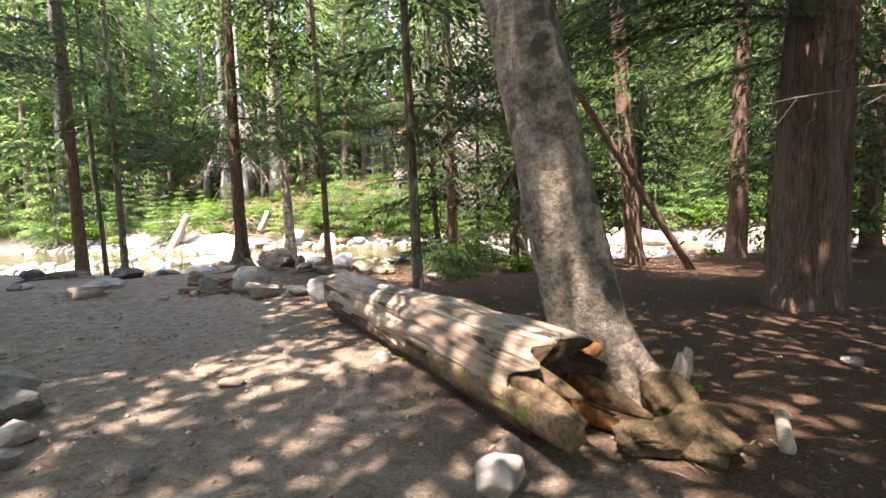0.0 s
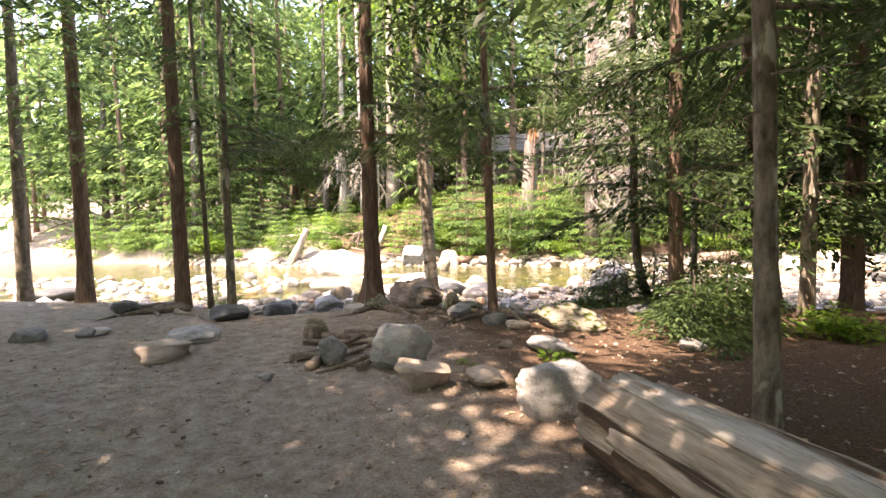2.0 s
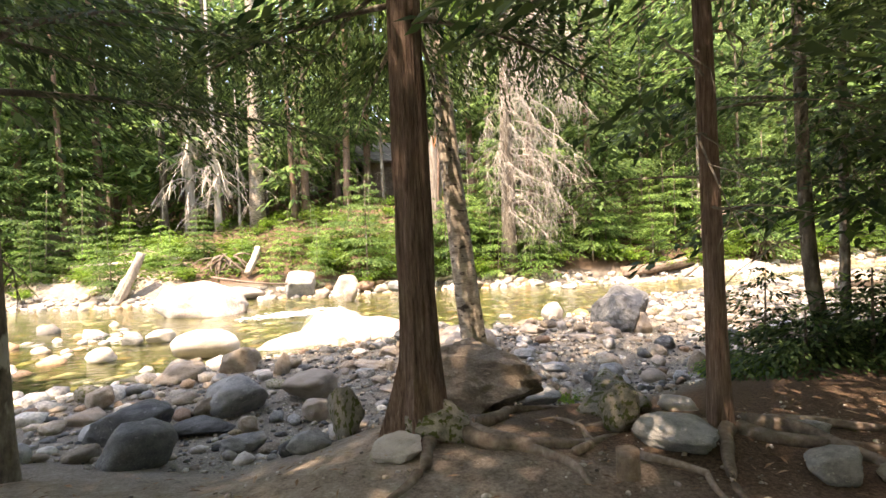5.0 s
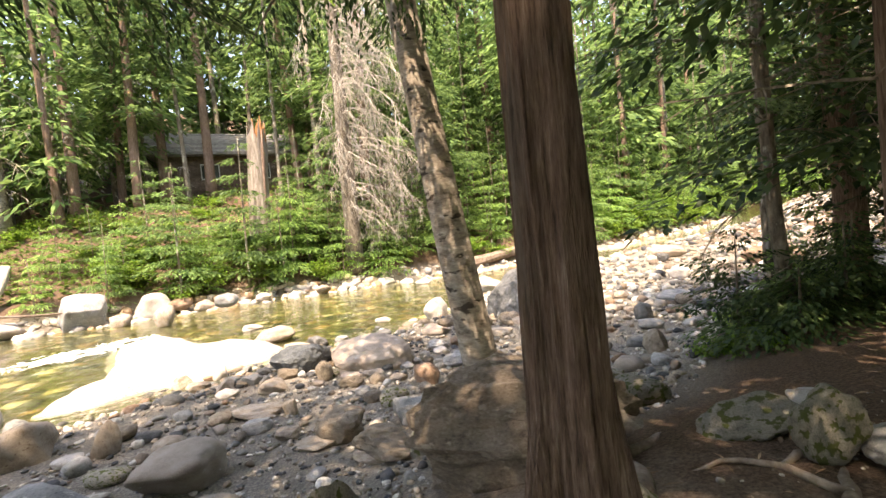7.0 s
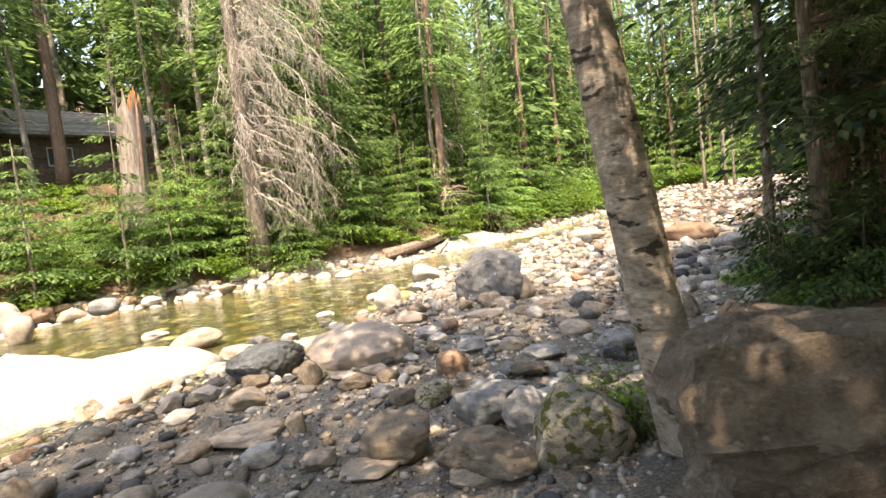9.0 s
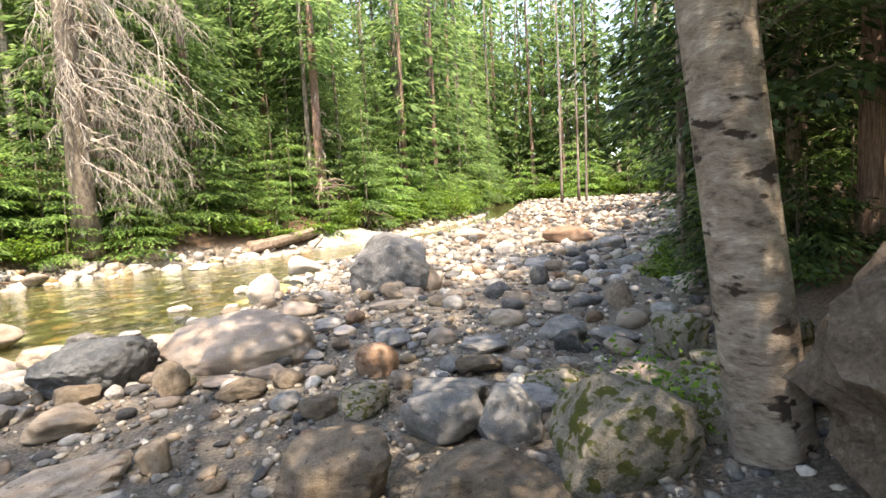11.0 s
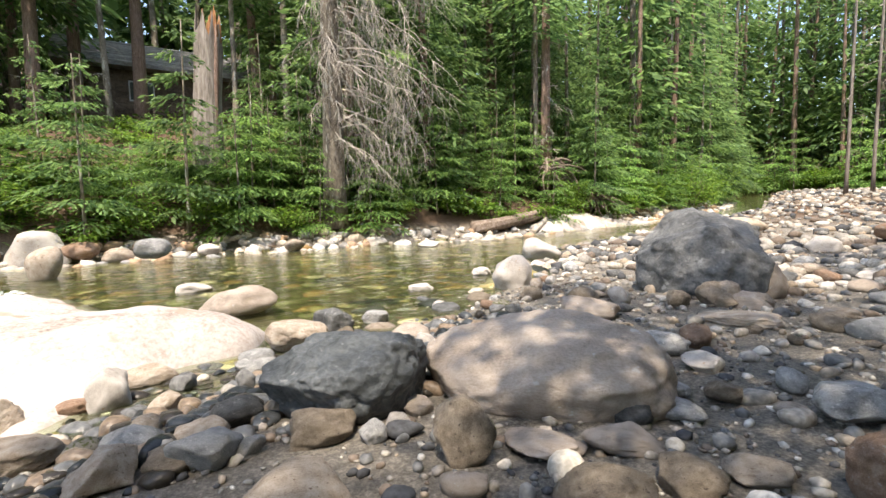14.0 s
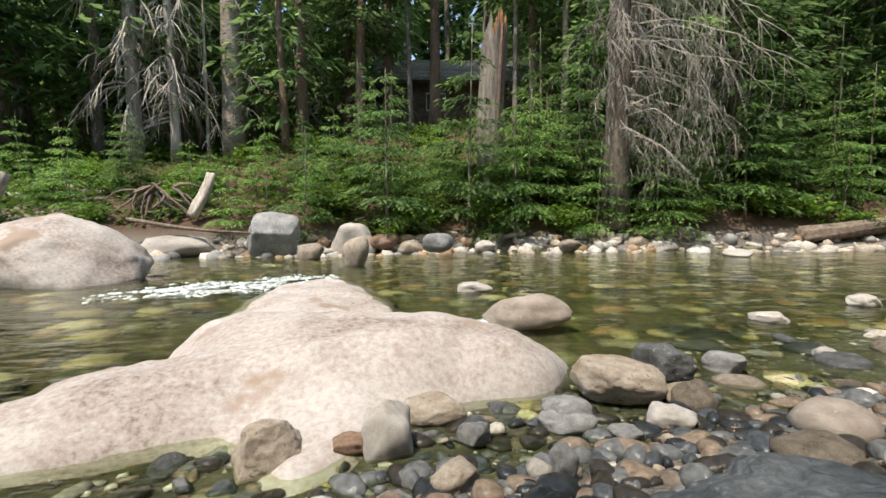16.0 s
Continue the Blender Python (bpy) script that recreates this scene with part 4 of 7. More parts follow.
rock("boulder", "middling rounded grey boulder on the earth bank", "grey_rock", -0.14, 5.17, -0.35, 0.32, 0.25, 0.15, -24, 144, 0.55, 4)
rock("boulder", "middling angular pale cream boulder in the shallow stream", "pale_rock", -7.40, 13.05, -0.89, 0.35, 0.27, 0.34, 22, 145, 0.88, 3)
rock("boulder", "middling worn tan boulder on the gravel bar", "tan_rock", -5.08, 8.29, -0.66, 0.41, 0.32, 0.32, 20, 146, 0.75, 4)
rock("boulder", "middling rounded pale cream boulder in the shallow stream", "pale_rock", -7.82, 11.12, -0.89, 0.31, 0.24, 0.32, 28, 147, 0.55, 3)
rock("stone", "small angular grey stone on the earth bank", "grey_rock", 1.16, 2.95, 0.04, 0.10, 0.08, 0.13, -55, 148, 0.88, 4)
rock("stone", "small worn tan stone on the gravel bar", "tan_rock", -3.50, 8.30, -0.66, 0.15, 0.11, 0.36, 9, 149, 0.75, 4)
rock("stone", "small rounded grey stone on the earth bank", "grey_rock", -2.49, 4.15, -0.22, 0.19, 0.15, 0.16, 4, 150, 0.55, 5)
rock("stone", "small angular pale cream stone on the earth bank", "pale_rock", -1.77, 3.25, 0.04, 0.20, 0.15, 0.15, -9, 151, 0.88, 5)
rock("stone", "middling worn grey stone in the shallow stream", "grey_rock", -8.04, 12.90, -0.89, 0.28, 0.22, 0.34, 25, 152, 0.75, 3)
rock("stone", "small rounded tan stone on the gravel bar", "tan_rock", -4.59, 7.10, -0.66, 0.20, 0.16, 0.16, 20, 153, 0.55, 4)
rock("stone", "small angular tan stone on the gravel bar", "tan_rock", -3.42, 5.89, -0.66, 0.14, 0.11, 0.17, 12, 154, 0.88, 4)
rock("stone", "small worn tan stone on the gravel bar", "tan_rock", -5.72, 7.18, -0.66, 0.19, 0.15, 0.29, 28, 155, 0.75, 4)
rock("stone", "middling angular moss-patched stone on the earth bank", "mossy_rock", -1.47, 3.50, 0.04, 0.25, 0.20, 0.30, -14, 157, 0.88, 5)
rock("boulder", "middling worn mauve-grey boulder on the earth bank", "mauve_rock", -3.05, 0.08, 0.04, 0.37, 0.29, 0.21, 44, 158, 0.75, 4)
rock("boulder", "middling rounded grey boulder on the earth bank", "grey_rock", -3.20, 0.88, 0.04, 0.36, 0.28, 0.22, 39, 159, 0.55, 4)
rock("boulder", "middling angular dark slate-grey boulder on the earth bank", "dark_rock", -3.63, 2.29, 0.04, 0.32, 0.25, 0.25, 34, 160, 0.88, 4)
rock("boulder", "middling worn dark slate-grey boulder on the earth bank", "dark_rock", -4.12, 4.64, -0.40, 0.37, 0.29, 0.36, 29, 161, 0.75, 3)
rock("boulder", "middling rounded grey boulder on the earth bank", "grey_rock", -0.07, 0.17, 0.04, 0.38, 0.30, 0.49, 4, 162, 0.55, 5)
rock("stone", "small angular grey stone on the earth bank", "grey_rock", -0.91, 0.25, 0.04, 0.18, 0.14, 0.30, 17, 163, 0.88, 4)
rock("stone", "middling angular mauve-grey stone on the earth bank", "mauve_rock", 0.27, -0.43, 0.04, 0.28, 0.22, 0.27, -2, 164, 0.88, 5)
rock("stone", "small rounded mauve-grey stone on the earth bank", "mauve_rock", 0.86, -0.28, 0.04, 0.22, 0.17, 0.16, -13, 165, 0.55, 5)
rock("boulder", "middling angular grey boulder on the earth bank", "grey_rock", 1.53, 0.98, 0.04, 0.33, 0.26, 0.19, -18, 166, 0.88, 4)
rock("boulder", "big worn moss-patched boulder on the earth bank", "mossy_rock", 1.89, 2.45, 0.04, 0.58, 0.45, 0.37, -17, 167, 0.75, 4)
rock("stone", "small rounded tan stone on the earth bank", "tan_rock", 1.13, 2.27, 0.04, 0.20, 0.16, 0.12, -10, 168, 0.55, 4)
rock("stone", "small angular brown stone on the earth bank", "brown_rock", 1.00, 1.09, 0.04, 0.11, 0.09, 0.10, -11, 169, 0.88, 4)
rock("stone", "small worn grey stone on the earth bank", "grey_rock", -4.95, 0.87, 0.04, 0.14, 0.11, 0.15, 51, 170, 0.75, 4)
rock("stone", "middling rounded dark slate-grey stone on the earth bank", "dark_rock", -6.08, 2.84, 0.04, 0.29, 0.22, 0.21, 46, 171, 0.55, 4)
rock("stone", "small angular grey stone on the earth bank", "grey_rock", -1.36, -0.45, 0.04, 0.08, 0.06, 0.07, 29, 172, 0.88, 4)
rock("boulder", "middling worn moss-patched boulder on the earth bank", "mossy_rock", 0.10, 3.88, -0.05, 0.37, 0.28, 0.22, 1, 173, 0.75, 4)
rock("stone", "small rounded grey stone on the earth bank", "grey_rock", 0.76, 2.44, 0.04, 0.19, 0.15, 0.19, -6, 174, 0.55, 4)
rock("stone", "small angular brown stone on the earth bank", "brown_rock", -1.63, 1.35, 0.04, 0.20, 0.15, 0.28, 21, 175, 0.88, 4)
rock("stone", "small worn brown stone on the earth bank", "brown_rock", -0.50, -0.03, 0.04, 0.07, 0.05, 0.10, 12, 176, 0.75, 4)
rock("stone", "middling rounded dark slate-grey stone on the earth bank", "dark_rock", 3.13, 3.54, 0.04, 0.29, 0.22, 0.17, -23, 177, 0.55, 4)
rock("boulder", "middling rounded grey boulder on the earth bank", "grey_rock", 1.48, -0.86, 0.04, 0.40, 0.31, 0.43, 4, 178, 0.5, 5)
rock("stone", "middling worn grey stone on the earth bank", "grey_rock", -5.49, 0.56, 0.04, 0.24, 0.19, 0.19, 49, 179, 0.75, 4)
rock("stone", "small rounded dark slate-grey stone on the earth bank", "dark_rock", -5.86, 0.29, 0.04, 0.13, 0.10, 0.20, 52, 180, 0.55, 4)
rock("boulder", "big angular dark slate-grey boulder in the shallow stream", "dark_rock", -14.79, 9.03, -0.89, 0.90, 0.70, 0.42, 48, 181, 0.88, 3)
rock("stone", "small worn grey stone on the earth bank", "grey_rock", 3.24, 1.33, 0.04, 0.16, 0.12, 0.14, -11, 182, 0.75, 4)
rock("stone", "middling rounded pale cream stone on the earth bank", "pale_rock", -4.96, 1.02, 0.04, 0.23, 0.18, 0.11, 45, 183, 0.55, 4)
rock("stone", "small angular grey stone on the earth bank", "grey_rock", -0.44, -4.57, 0.04, 0.20, 0.16, 0.18, 40, 184, 0.88, 4)
rock("stone", "small angular grey stone on the earth bank", "grey_rock", 0.05, -5.13, 0.04, 0.19, 0.15, 0.21, 40, 185, 0.88, 5)
rock("stone", "small angular pale cream stone on the earth bank", "pale_rock", 0.33, -5.50, 0.04, 0.16, 0.12, 0.13, 40, 186, 0.88, 4)
rock("stone", "small angular grey stone on the earth bank", "grey_rock", 0.54, -5.81, 0.04, 0.10, 0.08, 0.09, 40, 187, 0.88, 4)
rock("stone", "small worn tan stone on the earth bank", "tan_rock", 1.38, -4.56, 0.04, 0.12, 0.09, 0.05, 22, 188, 0.75, 4)
rock("stone", "small rounded grey stone on the earth bank", "grey_rock", 1.43, -5.99, 0.04, 0.06, 0.05, 0.10, 30, 189, 0.55, 4)
rock("stone", "small angular pale cream stone on the earth bank", "pale_rock", 3.43, -6.29, 0.04, 0.15, 0.12, 0.20, -9, 190, 0.88, 4)
rock("stone", "small worn pale cream stone on the earth bank", "pale_rock", 2.66, -4.09, 0.04, 0.11, 0.08, 0.11, 5, 191, 0.75, 4)
rock("stone", "small rounded pale cream stone on the earth bank", "pale_rock", 6.94, -4.54, 0.04, 0.09, 0.07, 0.08, -43, 192, 0.55, 4)
rock("stone", "small angular tan stone on the earth bank", "tan_rock", 3.54, -5.99, 0.04, 0.10, 0.08, 0.18, -10, 193, 0.88, 4)


# ---- foliage ----


def quads(name, corners, mat):
    """One mesh of many separate four-cornered leaves; corners has the shape (n, 4, 3)."""
    n = len(corners)
    me = bpy.data.meshes.new(name)
    me.vertices.add(n * 4)
    me.vertices.foreach_set("co", np.ascontiguousarray(corners, dtype=np.float32).ravel())
    me.loops.add(n * 4)
    me.loops.foreach_set("vertex_index", np.arange(n * 4, dtype=np.int32))
    me.polygons.add(n)
    me.polygons.foreach_set("loop_start", np.arange(0, n * 4, 4, dtype=np.int32))
    me.polygons.foreach_set("loop_total", np.full(n, 4, dtype=np.int32))
    me.materials.append(MAT[mat])
    me.update(calc_edges=True)
    return me


def unit(v):
    return v / np.maximum(1e-6, np.linalg.norm(v, axis=-1, keepdims=True))


def kites(rng, pos, way, length, width, flat=0.5):
    """Leaf corners from places and directions."""
    n = len(pos)
    up = np.tile([0.0, 0.0, 1.0], (n, 1)) + rng.normal(0, flat, (n, 3))
    side = unit(np.cross(way, up))
    l, w = length[:, None], width[:, None]
    sag = np.array([0, 0, -0.12]) * l
    mid = pos + way * l * 0.45
    return np.stack([pos, mid + side * w * 0.5, pos + way * l + sag, mid - side * w * 0.5], 1)


def bough(rng, p0, az, length, rise, droop, leaf, per_m=4.5, ratio=0.42, fan=0.5):
    """Flat drooping spray of a conifer bough: kites on side twigs along a bowed spine."""
    d = np.array([math.cos(az), math.sin(az), 0.0])
    perp = np.array([-d[1], d[0], 0.0])
    n = max(3, int(length * per_m))
    s = (np.arange(n) + rng.random(n)) / n * 0.92 + 0.08
    spine = p0 + d * (length * s)[:, None] + np.array([0, 0, 1.0]) * (length * (rise * s - droop * s * s))[:, None]
    spots, ways = [], []
    for side in (-1, 1):
        tl = length * fan * (1 - s) ** 0.6 * rng.uniform(0.6, 1.2, n) * (0.35 + 0.65 * np.minimum(1, s * 4)) + leaf * 0.5
        w = unit(d * 0.62 + side * perp * 0.72 + rng.normal(0, 0.12, (n, 3)) + np.array([0, 0, -0.18]))
        m = np.maximum(1, (tl / (leaf * 0.62)).astype(int))
        for k in range(int(m.max())):
            ok = m > k
            u = (k + rng.random(ok.sum())) / m[ok]
            base = spine[ok] + w[ok] * (tl[ok] * u)[:, None] + np.array([0, 0, -1.0]) * (0.22 * tl[ok] * u * u)[:, None]
            fan_side = np.where(rng.random(ok.sum()) < 0.5, -1, 1)[:, None]
            spots.append(base)
            ways.append(unit(w[ok] * 0.8 + d * 0.35 + perp * fan_side * 0.25 + rng.normal(0, 0.2, (ok.sum(), 3)) + np.array([0, 0, -0.22])))
    pos, way = np.concatenate(spots), np.concatenate(ways)
    size = leaf * rng.uniform(0.7, 1.3, len(pos))
    return kites(rng, pos, way, size, size * ratio, 0.35)


def crown_mesh(name, seed, low, high, reach, limbs, leaf, mat, shape=1.0, per_m=4.5, gap=0.15, lean=(0, 0), droop=0.36, ratio=0.42, tiers=0):
    """A conifer's crown between two heights: whorls of boughs that get shorter towards the top."""
    rng = np.random.default_rng(seed)
    out = []
    for i in range(limbs):
        u = (i + rng.random()) / limbs
        if rng.random() < gap:
            continue
        if tiers:
            u = min(0.995, (math.floor(u * tiers) + 0.35 + 0.3 * rng.random()) / tiers)
        z = low + (high - low) * u
        r = reach * (1 - u) ** shape * rng.uniform(0.65, 1.15) + 0.12
        if u < 0.12:
            r *= 0.75 + u * 2
        out.append(bough(rng, np.array([lean[0] * z, lean[1] * z, z]), rng.uniform(0, 2 * math.pi), r, rng.uniform(0.0, 0.3), droop * rng.uniform(0.7, 1.3), leaf, per_m, ratio))
    return quads(name, np.concatenate(out), mat)


def twigs_mesh(name, seed, low, high, count, length, mat, lean=(0, 0), thick=0.012, droop=0.35, forks=2, heading=None):
    """Bare limbs with forked ends, as thin three-sided tubes."""
    rnd = random.Random(seed)
    verts, faces = [], []

    def tube(pts, r0, r1):
        first = len(verts)
        for i, p in enumerate(pts):
            r = r0 + (r1 - r0) * i / (len(pts) - 1)
            d = (pts[min(i + 1, len(pts) - 1)] - pts[max(i - 1, 0)]).normalized()
            a = d.cross(Vector((0.3, 0.2, 1))).normalized()
            b = d.cross(a)
            for k in range(3):
                verts.append(p + (a * math.cos(k * 2.094) + b * math.sin(k * 2.094)) * r)
        for i in range(len(pts) - 1):
            for k in range(3):
                q = first + i * 3
                faces.append((q + k, q + (k + 1) % 3, q + 3 + (k + 1) % 3, q + 3 + k))

    for i in range(count):
        z = low + (high - low) * (i + rnd.random()) / count
        a = rnd.uniform(0, 6.283) if heading is None else rnd.gauss(heading, 1.0)
        ln = length * rnd.uniform(0.3, 1.25)
        d = Vector((math.cos(a), math.sin(a), rnd.uniform(-0.1, 0.3)))
        pts, p = [], Vector((lean[0] * z, lean[1] * z, z))
        for k in range(6):
            pts.append(p.copy())
            d += Vector((rnd.gauss(0, 0.16), rnd.gauss(0, 0.16), -droop / 2.2 + rnd.gauss(0, 0.1)))
            p += d.normalized() * ln / 5
        tube(pts, thick, thick * 0.25)
        for f in range(forks * 2):
            k = rnd.randint(1, 4)
            q, e = pts[k].copy(), (pts[k + 1] - pts[k]).normalized() + Vector((rnd.gauss(0, 0.6), rnd.gauss(0, 0.6), rnd.gauss(-0.3 * droop * 3, 0.3)))
            fp = []
            for _ in range(4):
                fp.append(q.copy())
                e += Vector((rnd.gauss(0, 0.2), rnd.gauss(0, 0.2), -droop * 0.6))
                q += e.normalized() * ln * 0.12
            tube(fp, thick * 0.5, thick * 0.15)
    return mesh_of(name, verts, faces, mat)


def bare_limbs(parent, name, seed, low, high, count, *shape):
    """Bare limbs up a trunk, each one a part."""
    for i in range(count):
        z = low + (high - low) * (i + 0.5) / count
        part(name, twigs_mesh(name, seed * 101 + i, z, z + 0.1, 1, *shape), parent)


def hanging_branch(seed, z, az, length, thick):
    """A dead bough that arches out and hangs, with bare twigs trailing from it."""
    rnd = random.Random(seed)
    verts, faces = [], []

    def tube(pts, r0, r1):
        first = len(verts)
        for i, p in enumerate(pts):
            r = r0 + (r1 - r0) * i / (len(pts) - 1)
            d = (pts[min(i + 1, len(pts) - 1)] - pts[max(i - 1, 0)]).normalized()
            a = d.cross(Vector((0.31, 0.95, 0.1))).normalized()
            b = d.cross(a)
            verts.extend(p + (a * math.cos(k * 2.094) + b * math.sin(k * 2.094)) * r for k in range(3))
        for i in range(len(pts) - 1):
            q = first + i * 3
            faces.extend((q + k, q + (k + 1) % 3, q + 3 + (k + 1) % 3, q + 3 + k) for k in range(3))

    def trail(p, d, ln, steps, fall, r):
        pts, p, d = [], p.copy(), d.normalized()
        for _ in range(steps):
            pts.append(p.copy())
            d = (d + Vector((rnd.gauss(0, 0.24), rnd.gauss(0, 0.24), rnd.gauss(-fall, 0.14)))).normalized()
            p += d * ln / (steps - 1)
        tube(pts, r, r * 0.2)
        return pts

    out = Vector((math.cos(az), math.sin(az), rnd.uniform(-0.1, 0.35)))
    spine = trail(Vector((out.x * 0.25, out.y * 0.25, z)), out, length, 9, rnd.uniform(0.06, 0.34), thick)
    for i in range(int(6 + length * 4)):
        k = rnd.randint(1, 7)
        along = (spine[k + 1] - spine[k]).normalized()
        side = Vector((rnd.gauss(0, 0.7), rnd.gauss(0, 0.7), rnd.uniform(-1.0, 0.1)))
        twig = trail(spine[k], along * 0.6 + side, length * rnd.uniform(0.12, 0.38), 6, 0.28, thick * 0.4)
        for _ in range(2):
            q = rnd.randint(1, 4)
            trail(twig[q], twig[q + 1] - twig[q] + Vector((rnd.gauss(0, 0.15), rnd.gauss(0, 0.15), -0.05)), rnd.uniform(0.2, 0.55), 4, 0.2, thick * 0.22)
    return mesh_of("dead_branch", verts, faces, "dead_wood")


def trunk_mesh(name, path, radii, mat, sides=14, flare=0.0, knots=0.06, seed=0, ridge=0.0):
    """A tapered, uneven trunk or limb along a path of points."""
    verts, faces = [], []
    pts = [Vector(p) for p in path]
    for i, p in enumerate(pts):
        d = (pts[min(i + 1, len(pts) - 1)] - pts[max(i - 1, 0)]).normalized()
        side = d.cross(Vector((0, 1, 0.01))).normalized() if abs(d.y) < 0.9 else d.cross(Vector((1, 0, 0))).normalized()
        fwd = side.cross(d)
        for k in range(sides):
            a = 2 * math.pi * k / sides
            r = radii[i] * (1 + knots * 2 * noise.noise(Vector((math.cos(a) * 1.4, math.sin(a) * 1.4, p.z * 0.9 + seed * 7.3))))
            if ridge:
                r *= 1 + ridge * noise.noise(Vector((math.cos(a) * 7, math.sin(a) * 7, p.z * 0.8 + seed * 3.1))) + ridge * 0.5 * noise.noise(Vector((math.cos(a) * 15, math.sin(a) * 15, p.z * 2.5 + seed)))
            if flare:
                h = max(0.0, 1 - (p.z - pts[0].z) / 1.0)
                r *= 1 + flare * h * h * (0.6 + 0.45 * math.cos(a * 3 + seed) + 0.35 * math.cos(a * 5 + seed * 2))
            verts.append(p + (side * math.cos(a) + fwd * math.sin(a)) * r)
    n = len(pts)
    for i in range(n - 1):
        for k in range(sides):
            a, b = i * sides + k, i * sides + (k + 1) % sides
            faces.append((a, a + sides, b + sides, b))
    faces.append(tuple(range(sides)))
    faces.append(tuple(range(n * sides - 1, (n - 1) * sides - 1, -1)))
    return mesh_of(name, verts, faces, mat, True)


def bow(base, top, n, bend=(0, 0), power=1.0):
    """Points from base to top, bowed sideways; power over 1 puts more of them near the base."""
    base, top = Vector(base), Vector(top)
    out = []
    for i in range(n):
        u = (i / (n - 1)) ** power
        p = base.lerp(top, u)
        b = math.sin(math.pi * min(1, u * 1.6)) if u < 0.625 else 0
        out.append(p + Vector((bend[0] * b, bend[1] * b, 0)))
    return out


# ---- trees round the clearing ----


def near_tree(label, x, y, width, lean, height, bark, low, reach, limbs, seed, leaf=0.16, mat="needles", bare=14, flare=0.35, taper=0.75, bend=(0, 0), ridge=0.12, bare_low=1.6, foot=(0, 0), group="trees of the near bank", sides=28, per_m=5.5, boughs=()):
    t = thing("tree", label, "tree", group, pose(x, y, land(x, y) - 0.12))
    lx, ly = lean[0] / 10, lean[1] / 10
    n = 26
    pts = bow((0, 0, 0), (lx * height, ly * height, height), n, bend, 1.6)
    for p in pts:
        k = math.exp(-p.z / 0.65)
        p.x, p.y = p.x + foot[0] * k, p.y + foot[1] * k
    rad = [width / 2 * (1 - taper * (p.z / height) ** 0.8) for p in pts]
    part("trunk", trunk_mesh("trunk", pts, rad, bark, sides, flare, 0.05, seed, ridge), t)
    if bare:
        bare_limbs(t, "bare_limb", seed, bare_low, low + 2.5, bare, reach * 0.55, "grey_bark", (lx, ly), 0.013, 0.2)
    rng = np.random.default_rng(seed + 500)
    for z, az, ln, sag in boughs:
        a = radians(az)
        p0 = np.array([lx * z, ly * z, z])
        limb = part("low_bough", quads("low_bough", bough(rng, p0, a, ln, 0.12, sag, 0.065, 22, 0.3, 0.42), mat), t)
        limb["kind"] = "stuff"
        tip = [Vector((lx * z + math.cos(a) * ln * u, ly * z + math.sin(a) * ln * u, z + ln * (0.12 * u - sag * u * u) - 0.01)) for u in (0, 0.2, 0.4, 0.6, 0.8, 1)]
        part("bough_wood", trunk_mesh("bough_wood", tip, [0.028, 0.024, 0.019, 0.014, 0.009, 0.003], "grey_bark", 6), limb)
    if limbs:
        part("crown", crown_mesh("crown", seed, low, height, reach, max(20, int(limbs * (0.68 if low > 1 else 0.85))), leaf, mat, 0.75, per_m, 0.1, (lx, ly)), t)
    return t


near_tree("pale grey slender conifer trunk at the edge of the bank", -10.1, 4.2, 0.28, (0.0, 0), 17, "grey_bark", 3.4, 2.4, 70, 1)
near_tree("red-brown conifer trunk at the edge of the bank", -7.8, 3.6, 0.30, (-0.15, 0), 18, "cedar_bark", 3.3, 2.6, 75, 2)
near_tree("straight red-brown cedar trunk with bare dead twigs", -5.45, 3.5, 0.29, (-0.15, 0), 20, "cedar_bark", 3.3, 2.8, 90, 3)
near_tree("thin dark sapling trunk beside a thicker cedar", -5.1, 3.85, 0.12, (-0.35, 0), 9, "grey_bark", 3.6, 1.3, 36, 4, bare=10)
near_tree("slim dark conifer trunk at the edge of the bank", -4.66, 3.9, 0.17, (-0.1, 0), 15, "grey_bark", 3.2, 2.2, 70, 5, mat="needles_shaded", boughs=((3.0, 35, 2.9, 0.12), (3.5, 8, 2.6, 0.15), (3.4, 62, 2.5, 0.1), (3.3, -30, 2.0, 0.2), (3.9, 84, 3.3, 0.12), (4.2, 66, 3.6, 0.15)))
near_tree("stout reddish cedar with furrowed bark and flared roots", -1.57, 3.58, 0.285, (-0.10, 0.1), 21, "cedar_bark", 3.5, 3.6, 110, 6, mat="needles_shaded", bare=8, flare=1.15, ridge=0.3, taper=0.85, bare_low=3.0, sides=72, boughs=((3.4, 75, 2.6, 0.25), (3.6, 120, 2.8, 0.3), (3.3, 20, 2.4, 0.3), (3.9, 45, 3.0, 0.3), (3.2, 100, 2.8, 0.2), (3.4, 145, 3.0, 0.22)))
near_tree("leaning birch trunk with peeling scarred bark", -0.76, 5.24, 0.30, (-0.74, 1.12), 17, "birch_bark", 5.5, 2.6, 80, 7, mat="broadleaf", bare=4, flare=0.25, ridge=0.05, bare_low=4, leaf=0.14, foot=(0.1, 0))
near_tree("slim brown conifer trunk among mossy stones", 0.68, 3.27, 0.16, (-0.28, 0), 16, "cedar_bark", 2.6, 2.6, 120, 8, mat="needles_shaded", boughs=((3.6, 250, 2.4, 0.2), (3.3, 300, 2.2, 0.22), (3.9, 10, 2.4, 0.2)))
